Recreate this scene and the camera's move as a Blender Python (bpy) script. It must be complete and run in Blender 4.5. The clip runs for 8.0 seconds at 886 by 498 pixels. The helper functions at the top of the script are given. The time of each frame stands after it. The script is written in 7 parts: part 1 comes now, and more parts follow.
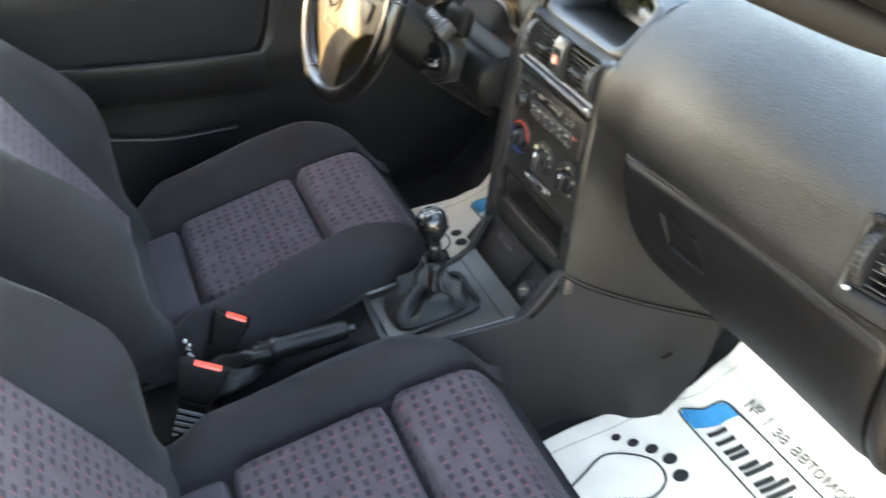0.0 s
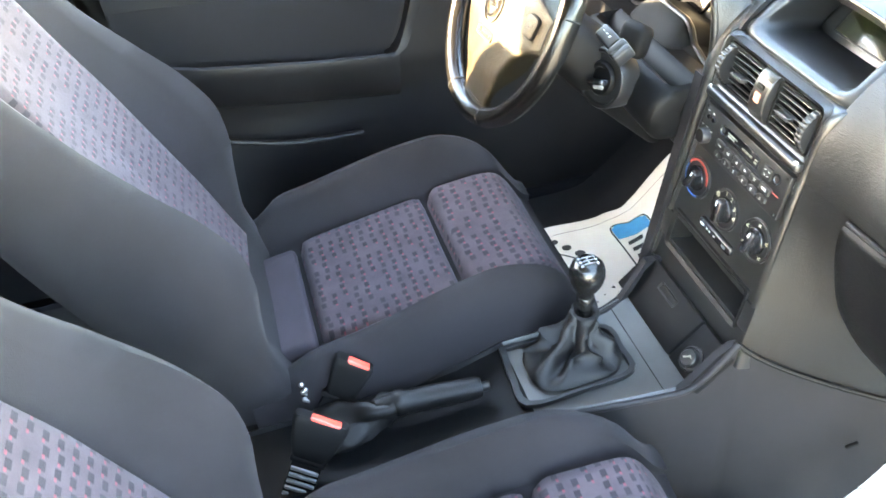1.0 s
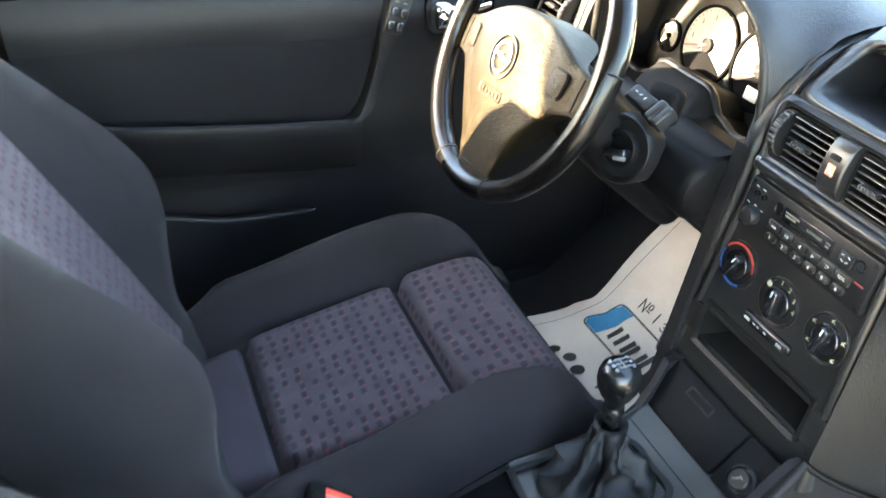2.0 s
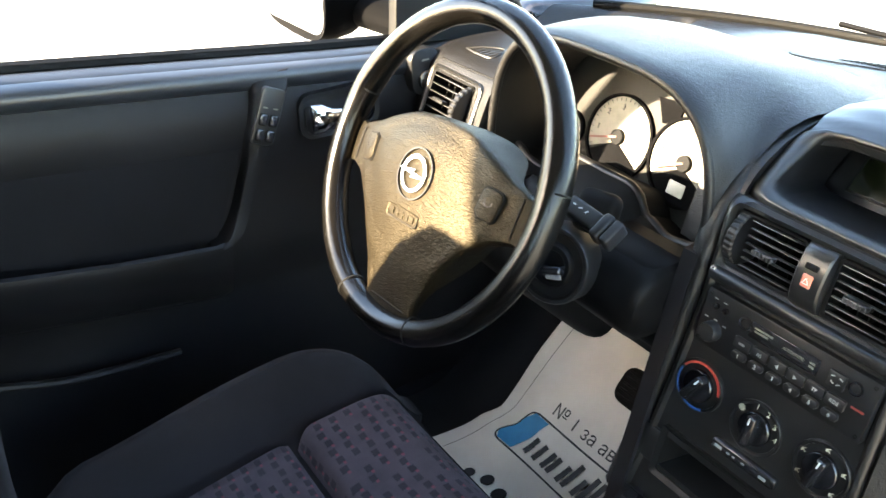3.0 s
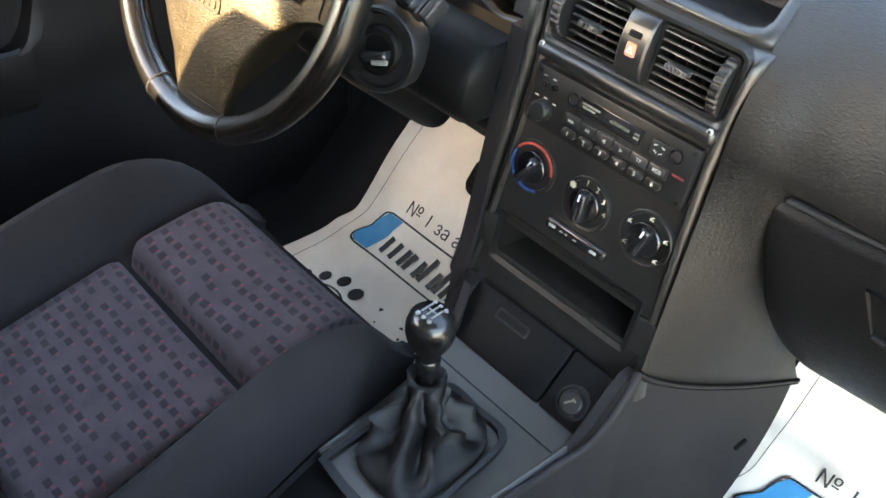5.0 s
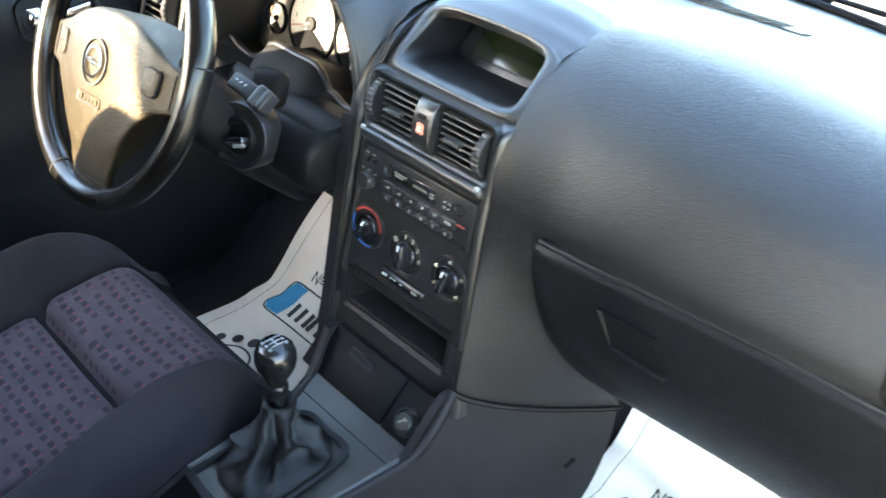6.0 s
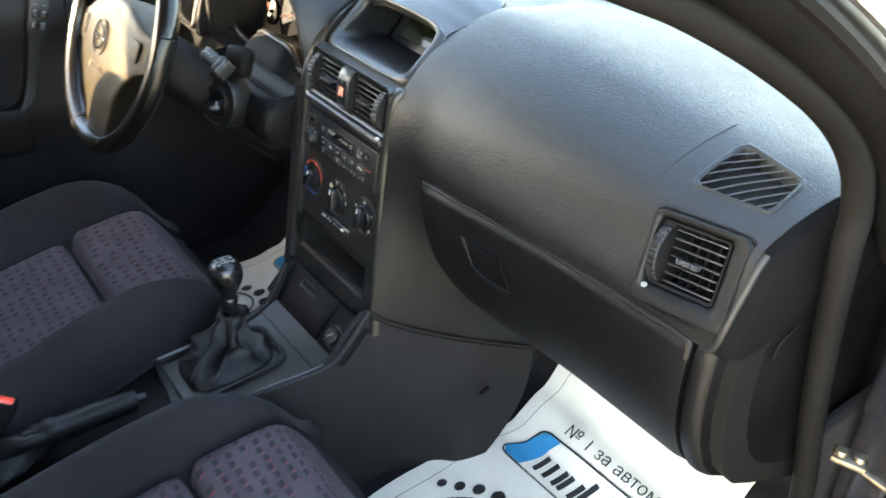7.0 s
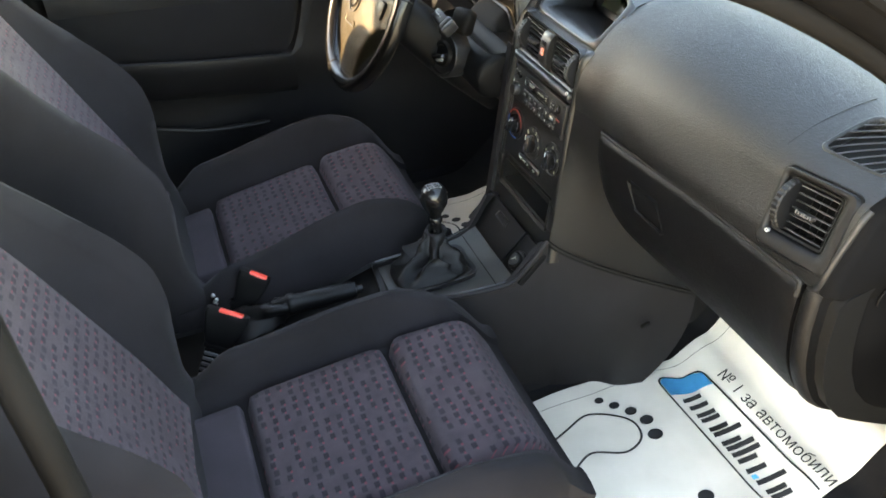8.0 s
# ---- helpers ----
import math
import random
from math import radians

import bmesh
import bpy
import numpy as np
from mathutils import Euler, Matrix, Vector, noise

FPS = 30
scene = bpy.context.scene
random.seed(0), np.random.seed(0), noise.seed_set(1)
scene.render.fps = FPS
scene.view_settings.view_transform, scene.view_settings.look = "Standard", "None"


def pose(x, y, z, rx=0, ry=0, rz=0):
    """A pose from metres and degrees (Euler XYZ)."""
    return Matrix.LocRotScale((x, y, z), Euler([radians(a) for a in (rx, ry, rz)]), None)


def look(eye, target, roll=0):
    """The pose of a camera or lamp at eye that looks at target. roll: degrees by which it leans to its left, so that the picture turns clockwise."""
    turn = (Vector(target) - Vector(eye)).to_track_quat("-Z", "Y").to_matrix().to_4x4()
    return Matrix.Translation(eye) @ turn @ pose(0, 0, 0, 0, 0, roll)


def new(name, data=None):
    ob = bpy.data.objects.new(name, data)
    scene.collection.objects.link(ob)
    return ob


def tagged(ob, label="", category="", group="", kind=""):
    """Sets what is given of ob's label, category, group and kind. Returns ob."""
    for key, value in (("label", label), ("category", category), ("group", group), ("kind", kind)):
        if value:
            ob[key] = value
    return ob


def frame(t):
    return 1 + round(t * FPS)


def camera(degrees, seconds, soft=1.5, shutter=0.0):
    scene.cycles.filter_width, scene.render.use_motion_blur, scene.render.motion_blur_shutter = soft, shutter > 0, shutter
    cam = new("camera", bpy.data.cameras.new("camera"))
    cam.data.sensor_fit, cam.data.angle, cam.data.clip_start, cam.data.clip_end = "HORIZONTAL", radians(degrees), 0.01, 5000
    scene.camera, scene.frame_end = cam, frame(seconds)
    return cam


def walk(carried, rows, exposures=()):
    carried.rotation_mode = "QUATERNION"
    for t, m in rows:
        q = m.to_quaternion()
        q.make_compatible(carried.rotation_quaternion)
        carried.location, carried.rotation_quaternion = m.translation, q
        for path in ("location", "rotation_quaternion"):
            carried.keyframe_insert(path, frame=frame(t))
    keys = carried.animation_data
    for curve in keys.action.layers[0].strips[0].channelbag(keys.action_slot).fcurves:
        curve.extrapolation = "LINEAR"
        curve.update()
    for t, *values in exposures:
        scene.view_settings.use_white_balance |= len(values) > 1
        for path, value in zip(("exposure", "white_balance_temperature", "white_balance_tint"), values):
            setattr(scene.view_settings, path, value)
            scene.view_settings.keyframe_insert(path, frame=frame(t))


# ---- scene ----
cam = camera(54.8, 8.0, 1.5, 0.35)
PATH = [
    (0, (1.042, -0.619, 1.488), (-0.416, -0.052, 0.242), -3.6),
    (0.5, (0.888, -0.639, 1.477), (-0.587, -0.242, 0.186), -3.1),
    (1, (0.813, -0.626, 1.469), (-0.678, -0.277, 0.183), -4.8),
    (1.2, (0.793, -0.641, 1.466), (-0.715, -0.291, 0.2), -4.6),
    (2.3, (0.487, -0.721, 1.311), (-1.001, 0.083, 0.244), 1.7),
    (2.5, (0.429, -0.71, 1.311), (-1.023, 0.19, 0.272), 0.8),
    (3, (0.367, -0.703, 1.313), (-1.045, 0.308, 0.32), 2.4),
    (3.5, (0.364, -0.683, 1.308), (-0.945, 0.411, 0.266), 2.8),
    (4, (0.37, -0.651, 1.302), (-0.856, 0.514, 0.235), 3.1),
    (4.3, (0.371, -0.644, 1.298), (-0.796, 0.48, 0.126), 3.0),
    (4.5, (0.369, -0.65, 1.278), (-0.689, 0.428, -0.033), 4.7),
    (4.7, (0.37, -0.646, 1.268), (-0.652, 0.424, -0.078), 5.4),
    (5.8, (0.576, -0.643, 1.336), (-0.538, 0.516, 0.145), 3.1),
    (6, (0.658, -0.641, 1.362), (-0.479, 0.534, 0.21), 3.2),
    (6.5, (0.816, -0.605, 1.388), (-0.359, 0.549, 0.254), 3.7),
    (7, (1.035, -0.589, 1.403), (-0.3, 0.4, 0.29), 0.4),
    (7.5, (1.19, -0.613, 1.463), (-0.324, 0.084, 0.357), -2.9),
    (7.7, (1.236, -0.622, 1.492), (-0.323, -0.063, 0.37), -4.0),
    (8, (1.264, -0.632, 1.495), (-0.276, -0.127, 0.323), -4.0),
]
walk(cam, [(t, look(eye, target, roll)) for t, eye, target, roll in PATH], [(0, 5.68, 8700, 12), (0.5, 6.26, 8400, 11), (1.0, 6.71, 8000, 10), (2.3, 5.35, 7400, 10), (2.5, 5.20, 7300, 10), (3.0, 4.74, 7300, 10), (3.5, 4.48, 7300, 10), (4.0, 4.58, 7500, 11), (4.5, 5.36, 8600, 14), (6.0, 5.48, 7000, 9), (6.5, 5.16, 7100, 9), (7.0, 4.98, 7800, 10), (7.5, 4.93, 8400, 12), (8.0, 4.87, 8900, 12)])

# ---- world, sun, exposure ----
SUN = Vector((-0.26, -1.0, 0.355)).normalized()
world = bpy.data.worlds.new("world")
scene.world = world
world.use_nodes = True
wn = world.node_tree.nodes
sky = wn.new("ShaderNodeTexSky")
sky.sky_type = "NISHITA"
sky.sun_disc = False
sky.sun_elevation = math.asin(SUN.z)
sky.sun_rotation = math.atan2(SUN.x, SUN.y)
sky.air_density, sky.dust_density = 1.0, 1.0
wn["Background"].inputs[1].default_value = 0.15
world.node_tree.links.new(sky.outputs[0], wn["Background"].inputs[0])
sun_data = bpy.data.lights.new("sun", "SUN")
sun_data.energy, sun_data.angle, sun_data.color = 4.2, radians(0.6), (1.0, 0.86, 0.66)
sun_lamp = new("sun", sun_data)
sun_lamp.matrix_world = look(SUN * 20, (0, 0, 0))


# ---- materials ----
def nodes_of(name, base, rough, metal=0.0, spec=0.5):
    m = bpy.data.materials.new(name)
    m.use_nodes = True
    nt = m.node_tree
    b = nt.nodes["Principled BSDF"]
    b.inputs["Base Color"].default_value = (*base, 1)
    b.inputs["Roughness"].default_value = rough
    b.inputs["Metallic"].default_value = metal
    b.inputs["Specular IOR Level"].default_value = spec
    return m, nt, b


def coords(nt, scale=1.0):
    tc = nt.nodes.new("ShaderNodeTexCoord")
    mp = nt.nodes.new("ShaderNodeMapping")
    mp.inputs["Scale"].default_value = (scale,) * 3 if isinstance(scale, (int, float)) else scale
    nt.links.new(tc.outputs["Object"], mp.inputs[0])
    return mp.outputs[0]


def noise_tex(nt, vec, scale, detail=3.0):
    n = nt.nodes.new("ShaderNodeTexNoise")
    n.inputs["Scale"].default_value = scale
    n.inputs["Detail"].default_value = detail
    nt.links.new(vec, n.inputs["Vector"])
    return n.outputs["Fac"]


def ramp(nt, fac, stops):
    r = nt.nodes.new("ShaderNodeValToRGB")
    while len(r.color_ramp.elements) < len(stops):
        r.color_ramp.elements.new(0.5)
    for e, (p, c) in zip(r.color_ramp.elements, stops):
        e.position = p
        e.color = (*c, 1) if len(c) == 3 else c
    nt.links.new(fac, r.inputs[0])
    return r.outputs[0]


def calc(nt, op, a, b=None, c=None):
    n = nt.nodes.new("ShaderNodeMath")
    n.operation = op
    for i, v in enumerate((a, b, c)):
        if v is None:
            continue
        if isinstance(v, (int, float)):
            n.inputs[i].default_value = v
        else:
            nt.links.new(v, n.inputs[i])
    return n.outputs[0]


def bump(nt, b, height, strength, dist):
    n = nt.nodes.new("ShaderNodeBump")
    n.inputs["Strength"].default_value = strength
    n.inputs["Distance"].default_value = dist
    nt.links.new(height, n.inputs["Height"])
    nt.links.new(n.outputs[0], b.inputs["Normal"])


def plastic(name, base, rough, grain=700.0, strength=0.35, spec=0.5, wear=0.08, leather=False):
    """Moulded plastic: fine grain or a leather-like crease, dust and rubbed patches."""
    m, nt, b = nodes_of(name, base, rough, 0.0, spec)
    v = coords(nt)
    big = noise_tex(nt, v, 6.0, 4.0)
    lo = tuple(c * 0.8 for c in base)
    hi = tuple(c * 1.25 + 0.002 for c in base)
    nt.links.new(ramp(nt, big, [(0.3, lo), (0.7, hi)]), b.inputs["Base Color"])
    fine = noise_tex(nt, v, 45.0, 3.0)
    r1 = calc(nt, "MULTIPLY_ADD", big, wear, rough - wear * 0.5)
    r2 = calc(nt, "MULTIPLY_ADD", fine, wear, r1)
    nt.links.new(r2, b.inputs["Roughness"])
    if leather:
        long = coords(nt, (0.42, 1.0, 1.0))
        def crease(scale, detail):
            n = calc(nt, "ABSOLUTE", calc(nt, "SUBTRACT", noise_tex(nt, long, scale, detail), 0.5))
            return calc(nt, "MINIMUM", calc(nt, "MULTIPLY", n, 6.0), 1.0)
        h = calc(nt, "ADD", crease(grain * 1.9, 1.5), crease(grain * 1.05, 2.0))
        h = calc(nt, "MULTIPLY_ADD", noise_tex(nt, v, grain * 3.0, 2.0), 0.5, h)
        bump(nt, b, h, strength, 0.00022)
    else:
        bump(nt, b, noise_tex(nt, v, grain, 2.0), strength, 0.0004)
    return m


def plain(name, base, rough=0.5, metal=0.0, spec=0.5):
    m, nt, b = nodes_of(name, base, rough, metal, spec)
    v = coords(nt)
    n = noise_tex(nt, v, 60.0, 3.0)
    nt.links.new(ramp(nt, n, [(0.25, tuple(c * 0.85 for c in base)), (0.75, tuple(min(1, c * 1.1) for c in base))]), b.inputs["Base Color"])
    nt.links.new(calc(nt, "MULTIPLY_ADD", n, 0.1, rough - 0.05), b.inputs["Roughness"])
    return m


def velour(name, base, blotch=0.25):
    m, nt, b = nodes_of(name, base, 0.95, 0.0, 0.15)
    v = coords(nt)
    big = noise_tex(nt, v, 7.0, 4.0)
    nt.links.new(ramp(nt, big, [(0.3, tuple(c * (1 - blotch) for c in base)), (0.7, tuple(c * (1 + blotch) for c in base))]), b.inputs["Base Color"])
    b.inputs["Sheen Weight"].default_value = 0.025
    b.inputs["Sheen Roughness"].default_value = 0.5
    b.inputs["Sheen Tint"].default_value = (0.95, 0.92, 0.92, 1)
    bump(nt, b, noise_tex(nt, v, 900.0, 2.0), 0.5, 0.0006)
    return m


def seat_weave(name, along):
    """Aubergine cloth: rows of small dark blocks with a red thread beside every block. along: the local axis that runs up the panel."""
    m, nt, b = nodes_of(name, (0.07, 0.06, 0.075), 0.95, 0.0, 0.15)
    tc = nt.nodes.new("ShaderNodeTexCoord")
    sp = nt.nodes.new("ShaderNodeSeparateXYZ")
    nt.links.new(tc.outputs["UV"], sp.inputs[0])
    cw, rh = 0.0166, 0.0185
    u = calc(nt, "DIVIDE", sp.outputs[0], cw)
    w = calc(nt, "DIVIDE", sp.outputs[1], rh)
    col = calc(nt, "FLOOR", u)
    odd = calc(nt, "MODULO", calc(nt, "ABSOLUTE", col), 2.0)
    fu = calc(nt, "FRACT", u)
    w2 = calc(nt, "MULTIPLY_ADD", odd, 0.12, w)
    fw = calc(nt, "FRACT", w2)
    inx = calc(nt, "LESS_THAN", calc(nt, "ABSOLUTE", calc(nt, "SUBTRACT", fu, 0.45)), 0.33)
    iny = calc(nt, "LESS_THAN", calc(nt, "ABSOLUTE", calc(nt, "SUBTRACT", fw, 0.5)), 0.21)
    row = calc(nt, "FLOOR", w2)
    wn_ = nt.nodes.new("ShaderNodeTexWhiteNoise")
    wn_.noise_dimensions = "2D"
    cb = nt.nodes.new("ShaderNodeCombineXYZ")
    nt.links.new(col, cb.inputs[0])
    nt.links.new(row, cb.inputs[1])
    nt.links.new(cb.outputs[0], wn_.inputs["Vector"])
    some = calc(nt, "GREATER_THAN", wn_.outputs["Value"], 0.16)
    deep = calc(nt, "MULTIPLY_ADD", wn_.outputs["Value"], 0.30, 0.70)
    block = calc(nt, "MULTIPLY", calc(nt, "MULTIPLY", inx, iny), calc(nt, "MULTIPLY", some, deep))
    rx = calc(nt, "LESS_THAN", calc(nt, "ABSOLUTE", calc(nt, "SUBTRACT", fu, 0.86)), 0.14)
    ry = calc(nt, "LESS_THAN", calc(nt, "ABSOLUTE", calc(nt, "SUBTRACT", fw, 0.62)), 0.09)
    red = calc(nt, "MULTIPLY", calc(nt, "MULTIPLY", rx, ry), calc(nt, "GREATER_THAN", wn_.outputs["Value"], 0.3))
    v = coords(nt)
    cloth = ramp(nt, noise_tex(nt, v, 30.0, 5.0), [(0.3, (0.029, 0.0228, 0.0265)), (0.7, (0.042, 0.033, 0.0375))])
    mx = nt.nodes.new("ShaderNodeMix")
    mx.data_type = "RGBA"
    nt.links.new(block, mx.inputs[0])
    nt.links.new(cloth, mx.inputs[6])
    mx.inputs[7].default_value = (0.0140, 0.0112, 0.0150, 1)
    mr = nt.nodes.new("ShaderNodeMix")
    mr.data_type = "RGBA"
    nt.links.new(calc(nt, "MULTIPLY", red, 0.38), mr.inputs[0])
    nt.links.new(mx.outputs[2], mr.inputs[6])
    mr.inputs[7].default_value = (0.17, 0.018, 0.030, 1)
    nt.links.new(mr.outputs[2], b.inputs["Base Color"])
    b.inputs["Sheen Weight"].default_value = 0.03
    b.inputs["Sheen Tint"].default_value = (0.95, 0.88, 0.95, 1)
    h = calc(nt, "MULTIPLY_ADD", block, -1.2, noise_tex(nt, v, 900.0, 2.0))
    bump(nt, b, h, 0.5, 0.0007)
    return m


M_PAD = plastic("dash_soft_black", (0.0025, 0.0024, 0.0023), 0.37, 270.0, 0.62, 0.37, 0.10, True)
M_PADSIDE = plastic("dash_soft_side", (0.0025, 0.0024, 0.0023), 0.40, 270.0, 0.68, 0.37, 0.10, True)
M_TRIM = plastic("dash_hard_black", (0.0055, 0.0055, 0.0058), 0.38, 800.0, 0.2, 0.26)
M_COLUMN = plastic("column_black", (0.0019, 0.0019, 0.0021), 0.48, 800.0, 0.25, 0.08)
M_KNEE = plastic("grained_grey_black", (0.0088, 0.0080, 0.0088), 0.55, 900.0, 0.5, 0.15)
M_BEZEL = plastic("bezel_anthracite", (0.0085, 0.0084, 0.0082), 0.30, 900.0, 0.2, 0.42)
M_GLOSS = plastic("gloss_black", (0.008, 0.008, 0.009), 0.18, 300.0, 0.03)
M_DEEP = plain("deep_black", (0.0035, 0.0035, 0.0035), 0.75, 0.0, 0.12)
# Near-black plastic; on the dash end it also holds the shade beside the door.
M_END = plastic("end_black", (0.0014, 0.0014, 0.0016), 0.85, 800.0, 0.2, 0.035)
M_PILLAR = plastic("pillar_black", (0.0017, 0.0016, 0.0017), 0.55, 500.0, 0.15, 0.05)
M_STRAP = plain("strap_steel", (0.16, 0.14, 0.105), 0.45, 1.0)
M_DOOR = plastic("door_vinyl", (0.0043, 0.0040, 0.0045), 0.46, 500.0, 0.3, 0.17)
# Belt vinyl is paler and bluer than M_DOOR: sky sheen put into its colour.
M_BELT_LIT = plastic("belt_vinyl_lit", (0.0105, 0.0110, 0.0130), 0.34, 500.0, 0.12, 0.55)
M_DOORCLOTH = velour("door_cloth", (0.0050, 0.0046, 0.0052))
M_LEATHER = plastic("wheel_leather", (0.0012, 0.0010, 0.0008), 0.17, 420.0, 0.14, 0.28, 0.10, True)
# Warm sunlight tone is put into the hub's base colour and specular tint.
M_HUB = plastic("hub_leather", (0.0036, 0.0026, 0.0010), 0.40, 290.0, 1.0, 0.20, 0.08, True)
M_HUB.node_tree.nodes["Principled BSDF"].inputs["Specular Tint"].default_value = (1.0, 0.82, 0.55, 1)
M_BOOT = plastic("boot_leather", (0.0024, 0.0023, 0.0024), 0.36, 500.0, 0.4, 0.19, 0.1, True)
M_LID = plastic("lid_black", (0.0017, 0.0017, 0.0020), 0.40, 270.0, 0.60, 0.17, 0.08, True)
M_LOWER = plastic("dash_lower_black", (0.0027, 0.0026, 0.0027), 0.40, 270.0, 0.80, 0.26, 0.08, True)
M_SLAT = plastic("slat_satin_black", (0.020, 0.020, 0.020), 0.28, 900.0, 0.1, 0.5)
M_VELOUR = velour("seat_velour", (0.0084, 0.0074, 0.0086))
M_WEAVE = seat_weave("seat_weave", 1)
M_PLAINWEAVE = velour("seat_plain_weave", (0.026, 0.0215, 0.0265))
M_CARPET = velour("carpet", (0.0095, 0.0092, 0.0098))
M_RUBBER = plastic("rubber_seal", (0.0030, 0.0028, 0.0028), 0.6, 400.0, 0.3, 0.06)
M_CHROME = plain("chrome", (0.75, 0.76, 0.78), 0.12, 1.0)
M_STEEL = plain("steel", (0.45, 0.44, 0.42), 0.35, 1.0)
M_DIAL = plain("dial_cream", (0.185, 0.176, 0.146), 0.7, 0.0, 0.2)
M_CLUSTER = plastic("cluster_grey", (0.016, 0.015, 0.0135), 0.55, 700.0, 0.2, 0.2)
M_INK = plain("print_black", (0.012, 0.012, 0.013), 0.6)
M_BLUE = plain("print_blue", (0.010, 0.185, 0.36), 0.5)
M_CYAN = plain("print_cyan", (0.05, 0.42, 0.75), 0.5)
M_MARK = plain("marking_white", (0.62, 0.62, 0.58), 0.5)
M_MARKY = plain("marking_ivory", (0.42, 0.395, 0.27), 0.5)
M_PRINT = plain("marking_grey", (0.34, 0.34, 0.32), 0.5)
M_DULLRED = plain("faint_red_print", (0.22, 0.03, 0.02), 0.5)
M_RED = plain("red_plastic", (0.78, 0.06, 0.035), 0.4)
M_REDMARK = plain("red_marking", (0.36, 0.040, 0.025), 0.5)
M_BLUEMARK = plain("blue_marking", (0.012, 0.075, 0.26), 0.5)
M_HAZ = plain("hazard_red", (0.55, 0.16, 0.10), 0.35)
M_NEEDLE = plain("needle_red", (0.10, 0.022, 0.012), 0.5)
M_LCD = plain("lcd_green_grey", (0.0050, 0.0072, 0.0036), 0.16, 0.0, 0.25)
M_LCD2 = plain("lcd_pale", (0.42, 0.40, 0.33), 0.35)
M_PAINT = plastic("car_paint_black", (0.010, 0.010, 0.012), 0.15, 200.0, 0.02)
M_HEAD = velour("headliner_cloth", (0.29, 0.285, 0.27), 0.1)
M_CONSOLE = plastic("console_grey", (0.034, 0.033, 0.031), 0.40, 900.0, 0.25, 0.45)
M_KEY = plastic("key_satin", (0.0070, 0.0070, 0.0072), 0.32, 900.0, 0.08, 0.42)
M_RECESS = plastic("recess_satin", (0.0020, 0.0020, 0.0023), 0.32, 900.0, 0.1, 0.42)
M_SLOT = plastic("slot_rim_grey", (0.0050, 0.0050, 0.0050), 0.38, 900.0, 0.15, 0.24)
M_KNOB = plastic("knob_black", (0.0030, 0.0030, 0.0032), 0.20, 300.0, 0.03, 0.40)
M_RIB = plain("rib_grey", (0.075, 0.08, 0.085), 0.45)
M_SILVER = plain("silver_grey_plastic", (0.13, 0.13, 0.13), 0.4)
M_FRAME = plastic("frame_black", (0.0032, 0.0032, 0.0034), 0.40, 800.0, 0.2, 0.17)
M_DIM = plain("marking_dim", (0.15, 0.14, 0.105), 0.5)
M_COVER = plastic("cover_satin", (0.0040, 0.0042, 0.0048), 0.30, 900.0, 0.12, 0.62)


def mat_paper():
    m, nt, b = nodes_of("paper_mat", (0.78, 0.77, 0.74), 0.75, 0.0, 0.3)
    v = coords(nt)
    n1 = noise_tex(nt, v, 9.0, 5.0)
    nt.links.new(ramp(nt, n1, [(0.3, (0.57, 0.525, 0.445)), (0.65, (0.67, 0.62, 0.535))]), b.inputs["Base Color"])
    h = calc(nt, "MULTIPLY_ADD", noise_tex(nt, v, 500.0, 2.0), 0.1, noise_tex(nt, v, 14.0, 3.0))
    bump(nt, b, h, 0.35, 0.006)
    return m


def ground_mat():
    m, nt, b = nodes_of("concrete_yard", (0.4, 0.39, 0.36), 0.9)
    v = coords(nt)
    n1 = noise_tex(nt, v, 0.7, 6.0)
    nt.links.new(ramp(nt, n1, [(0.3, (0.275, 0.25, 0.21)), (0.7, (0.385, 0.355, 0.30))]), b.inputs["Base Color"])
    bump(nt, b, noise_tex(nt, v, 60.0, 4.0), 0.5, 0.01)
    return m


def glass_mat(name, tint):
    m, nt, b = nodes_of(name, tint, 0.0)
    b.inputs["Transmission Weight"].default_value = 1.0
    b.inputs["IOR"].default_value = 1.02
    return m


M_PAPER = mat_paper()
M_GROUND = ground_mat()
M_GLASS = glass_mat("window_glass", (0.92, 0.97, 0.95))
M_SCREEN = glass_mat("windscreen_glass", (0.70, 0.725, 0.73))


# ---- building blocks ----
def thing(name, at, label, category, group="", kind=""):
    ob = new(name)
    ob.location = at
    ob.empty_display_size = 0.05
    return tagged(ob, label, category, group, kind)


def part(name, bm, material, parent=None, label="", smooth=True, sharp=40):
    """Links a bmesh, given in world metres, as one mesh object under a thing or a part."""
    bmesh.ops.recalc_face_normals(bm, faces=bm.faces)
    me = bpy.data.meshes.new(name)
    bm.to_mesh(me)
    bm.free()
    for mt in material if isinstance(material, (list, tuple)) else (material,):
        me.materials.append(mt)
    if smooth:
        me.shade_smooth()
        me.set_sharp_from_angle(angle=radians(sharp))
    ob = new(name, me)
    if parent is not None:
        ob.parent = parent
        if parent.type == "EMPTY":
            ob.matrix_parent_inverse = Matrix.Translation(parent.location).inverted()
    if label:
        ob["label"] = label
    return ob


def loft(bm, rings, closed=True, caps=True, wrap=False):
    vs = [[bm.verts.new(p) for p in ring] for ring in rings]
    n = len(rings[0])
    pairs = list(zip(vs, vs[1:])) + ([(vs[-1], vs[0])] if wrap else [])
    for a, b in pairs:
        for i in range(n if closed else n - 1):
            j = (i + 1) % n
            bm.faces.new((a[i], a[j], b[j], b[i]))
    if caps and closed and not wrap:
        bm.faces.new(vs[0])
        bm.faces.new(list(reversed(vs[-1])))
    return vs


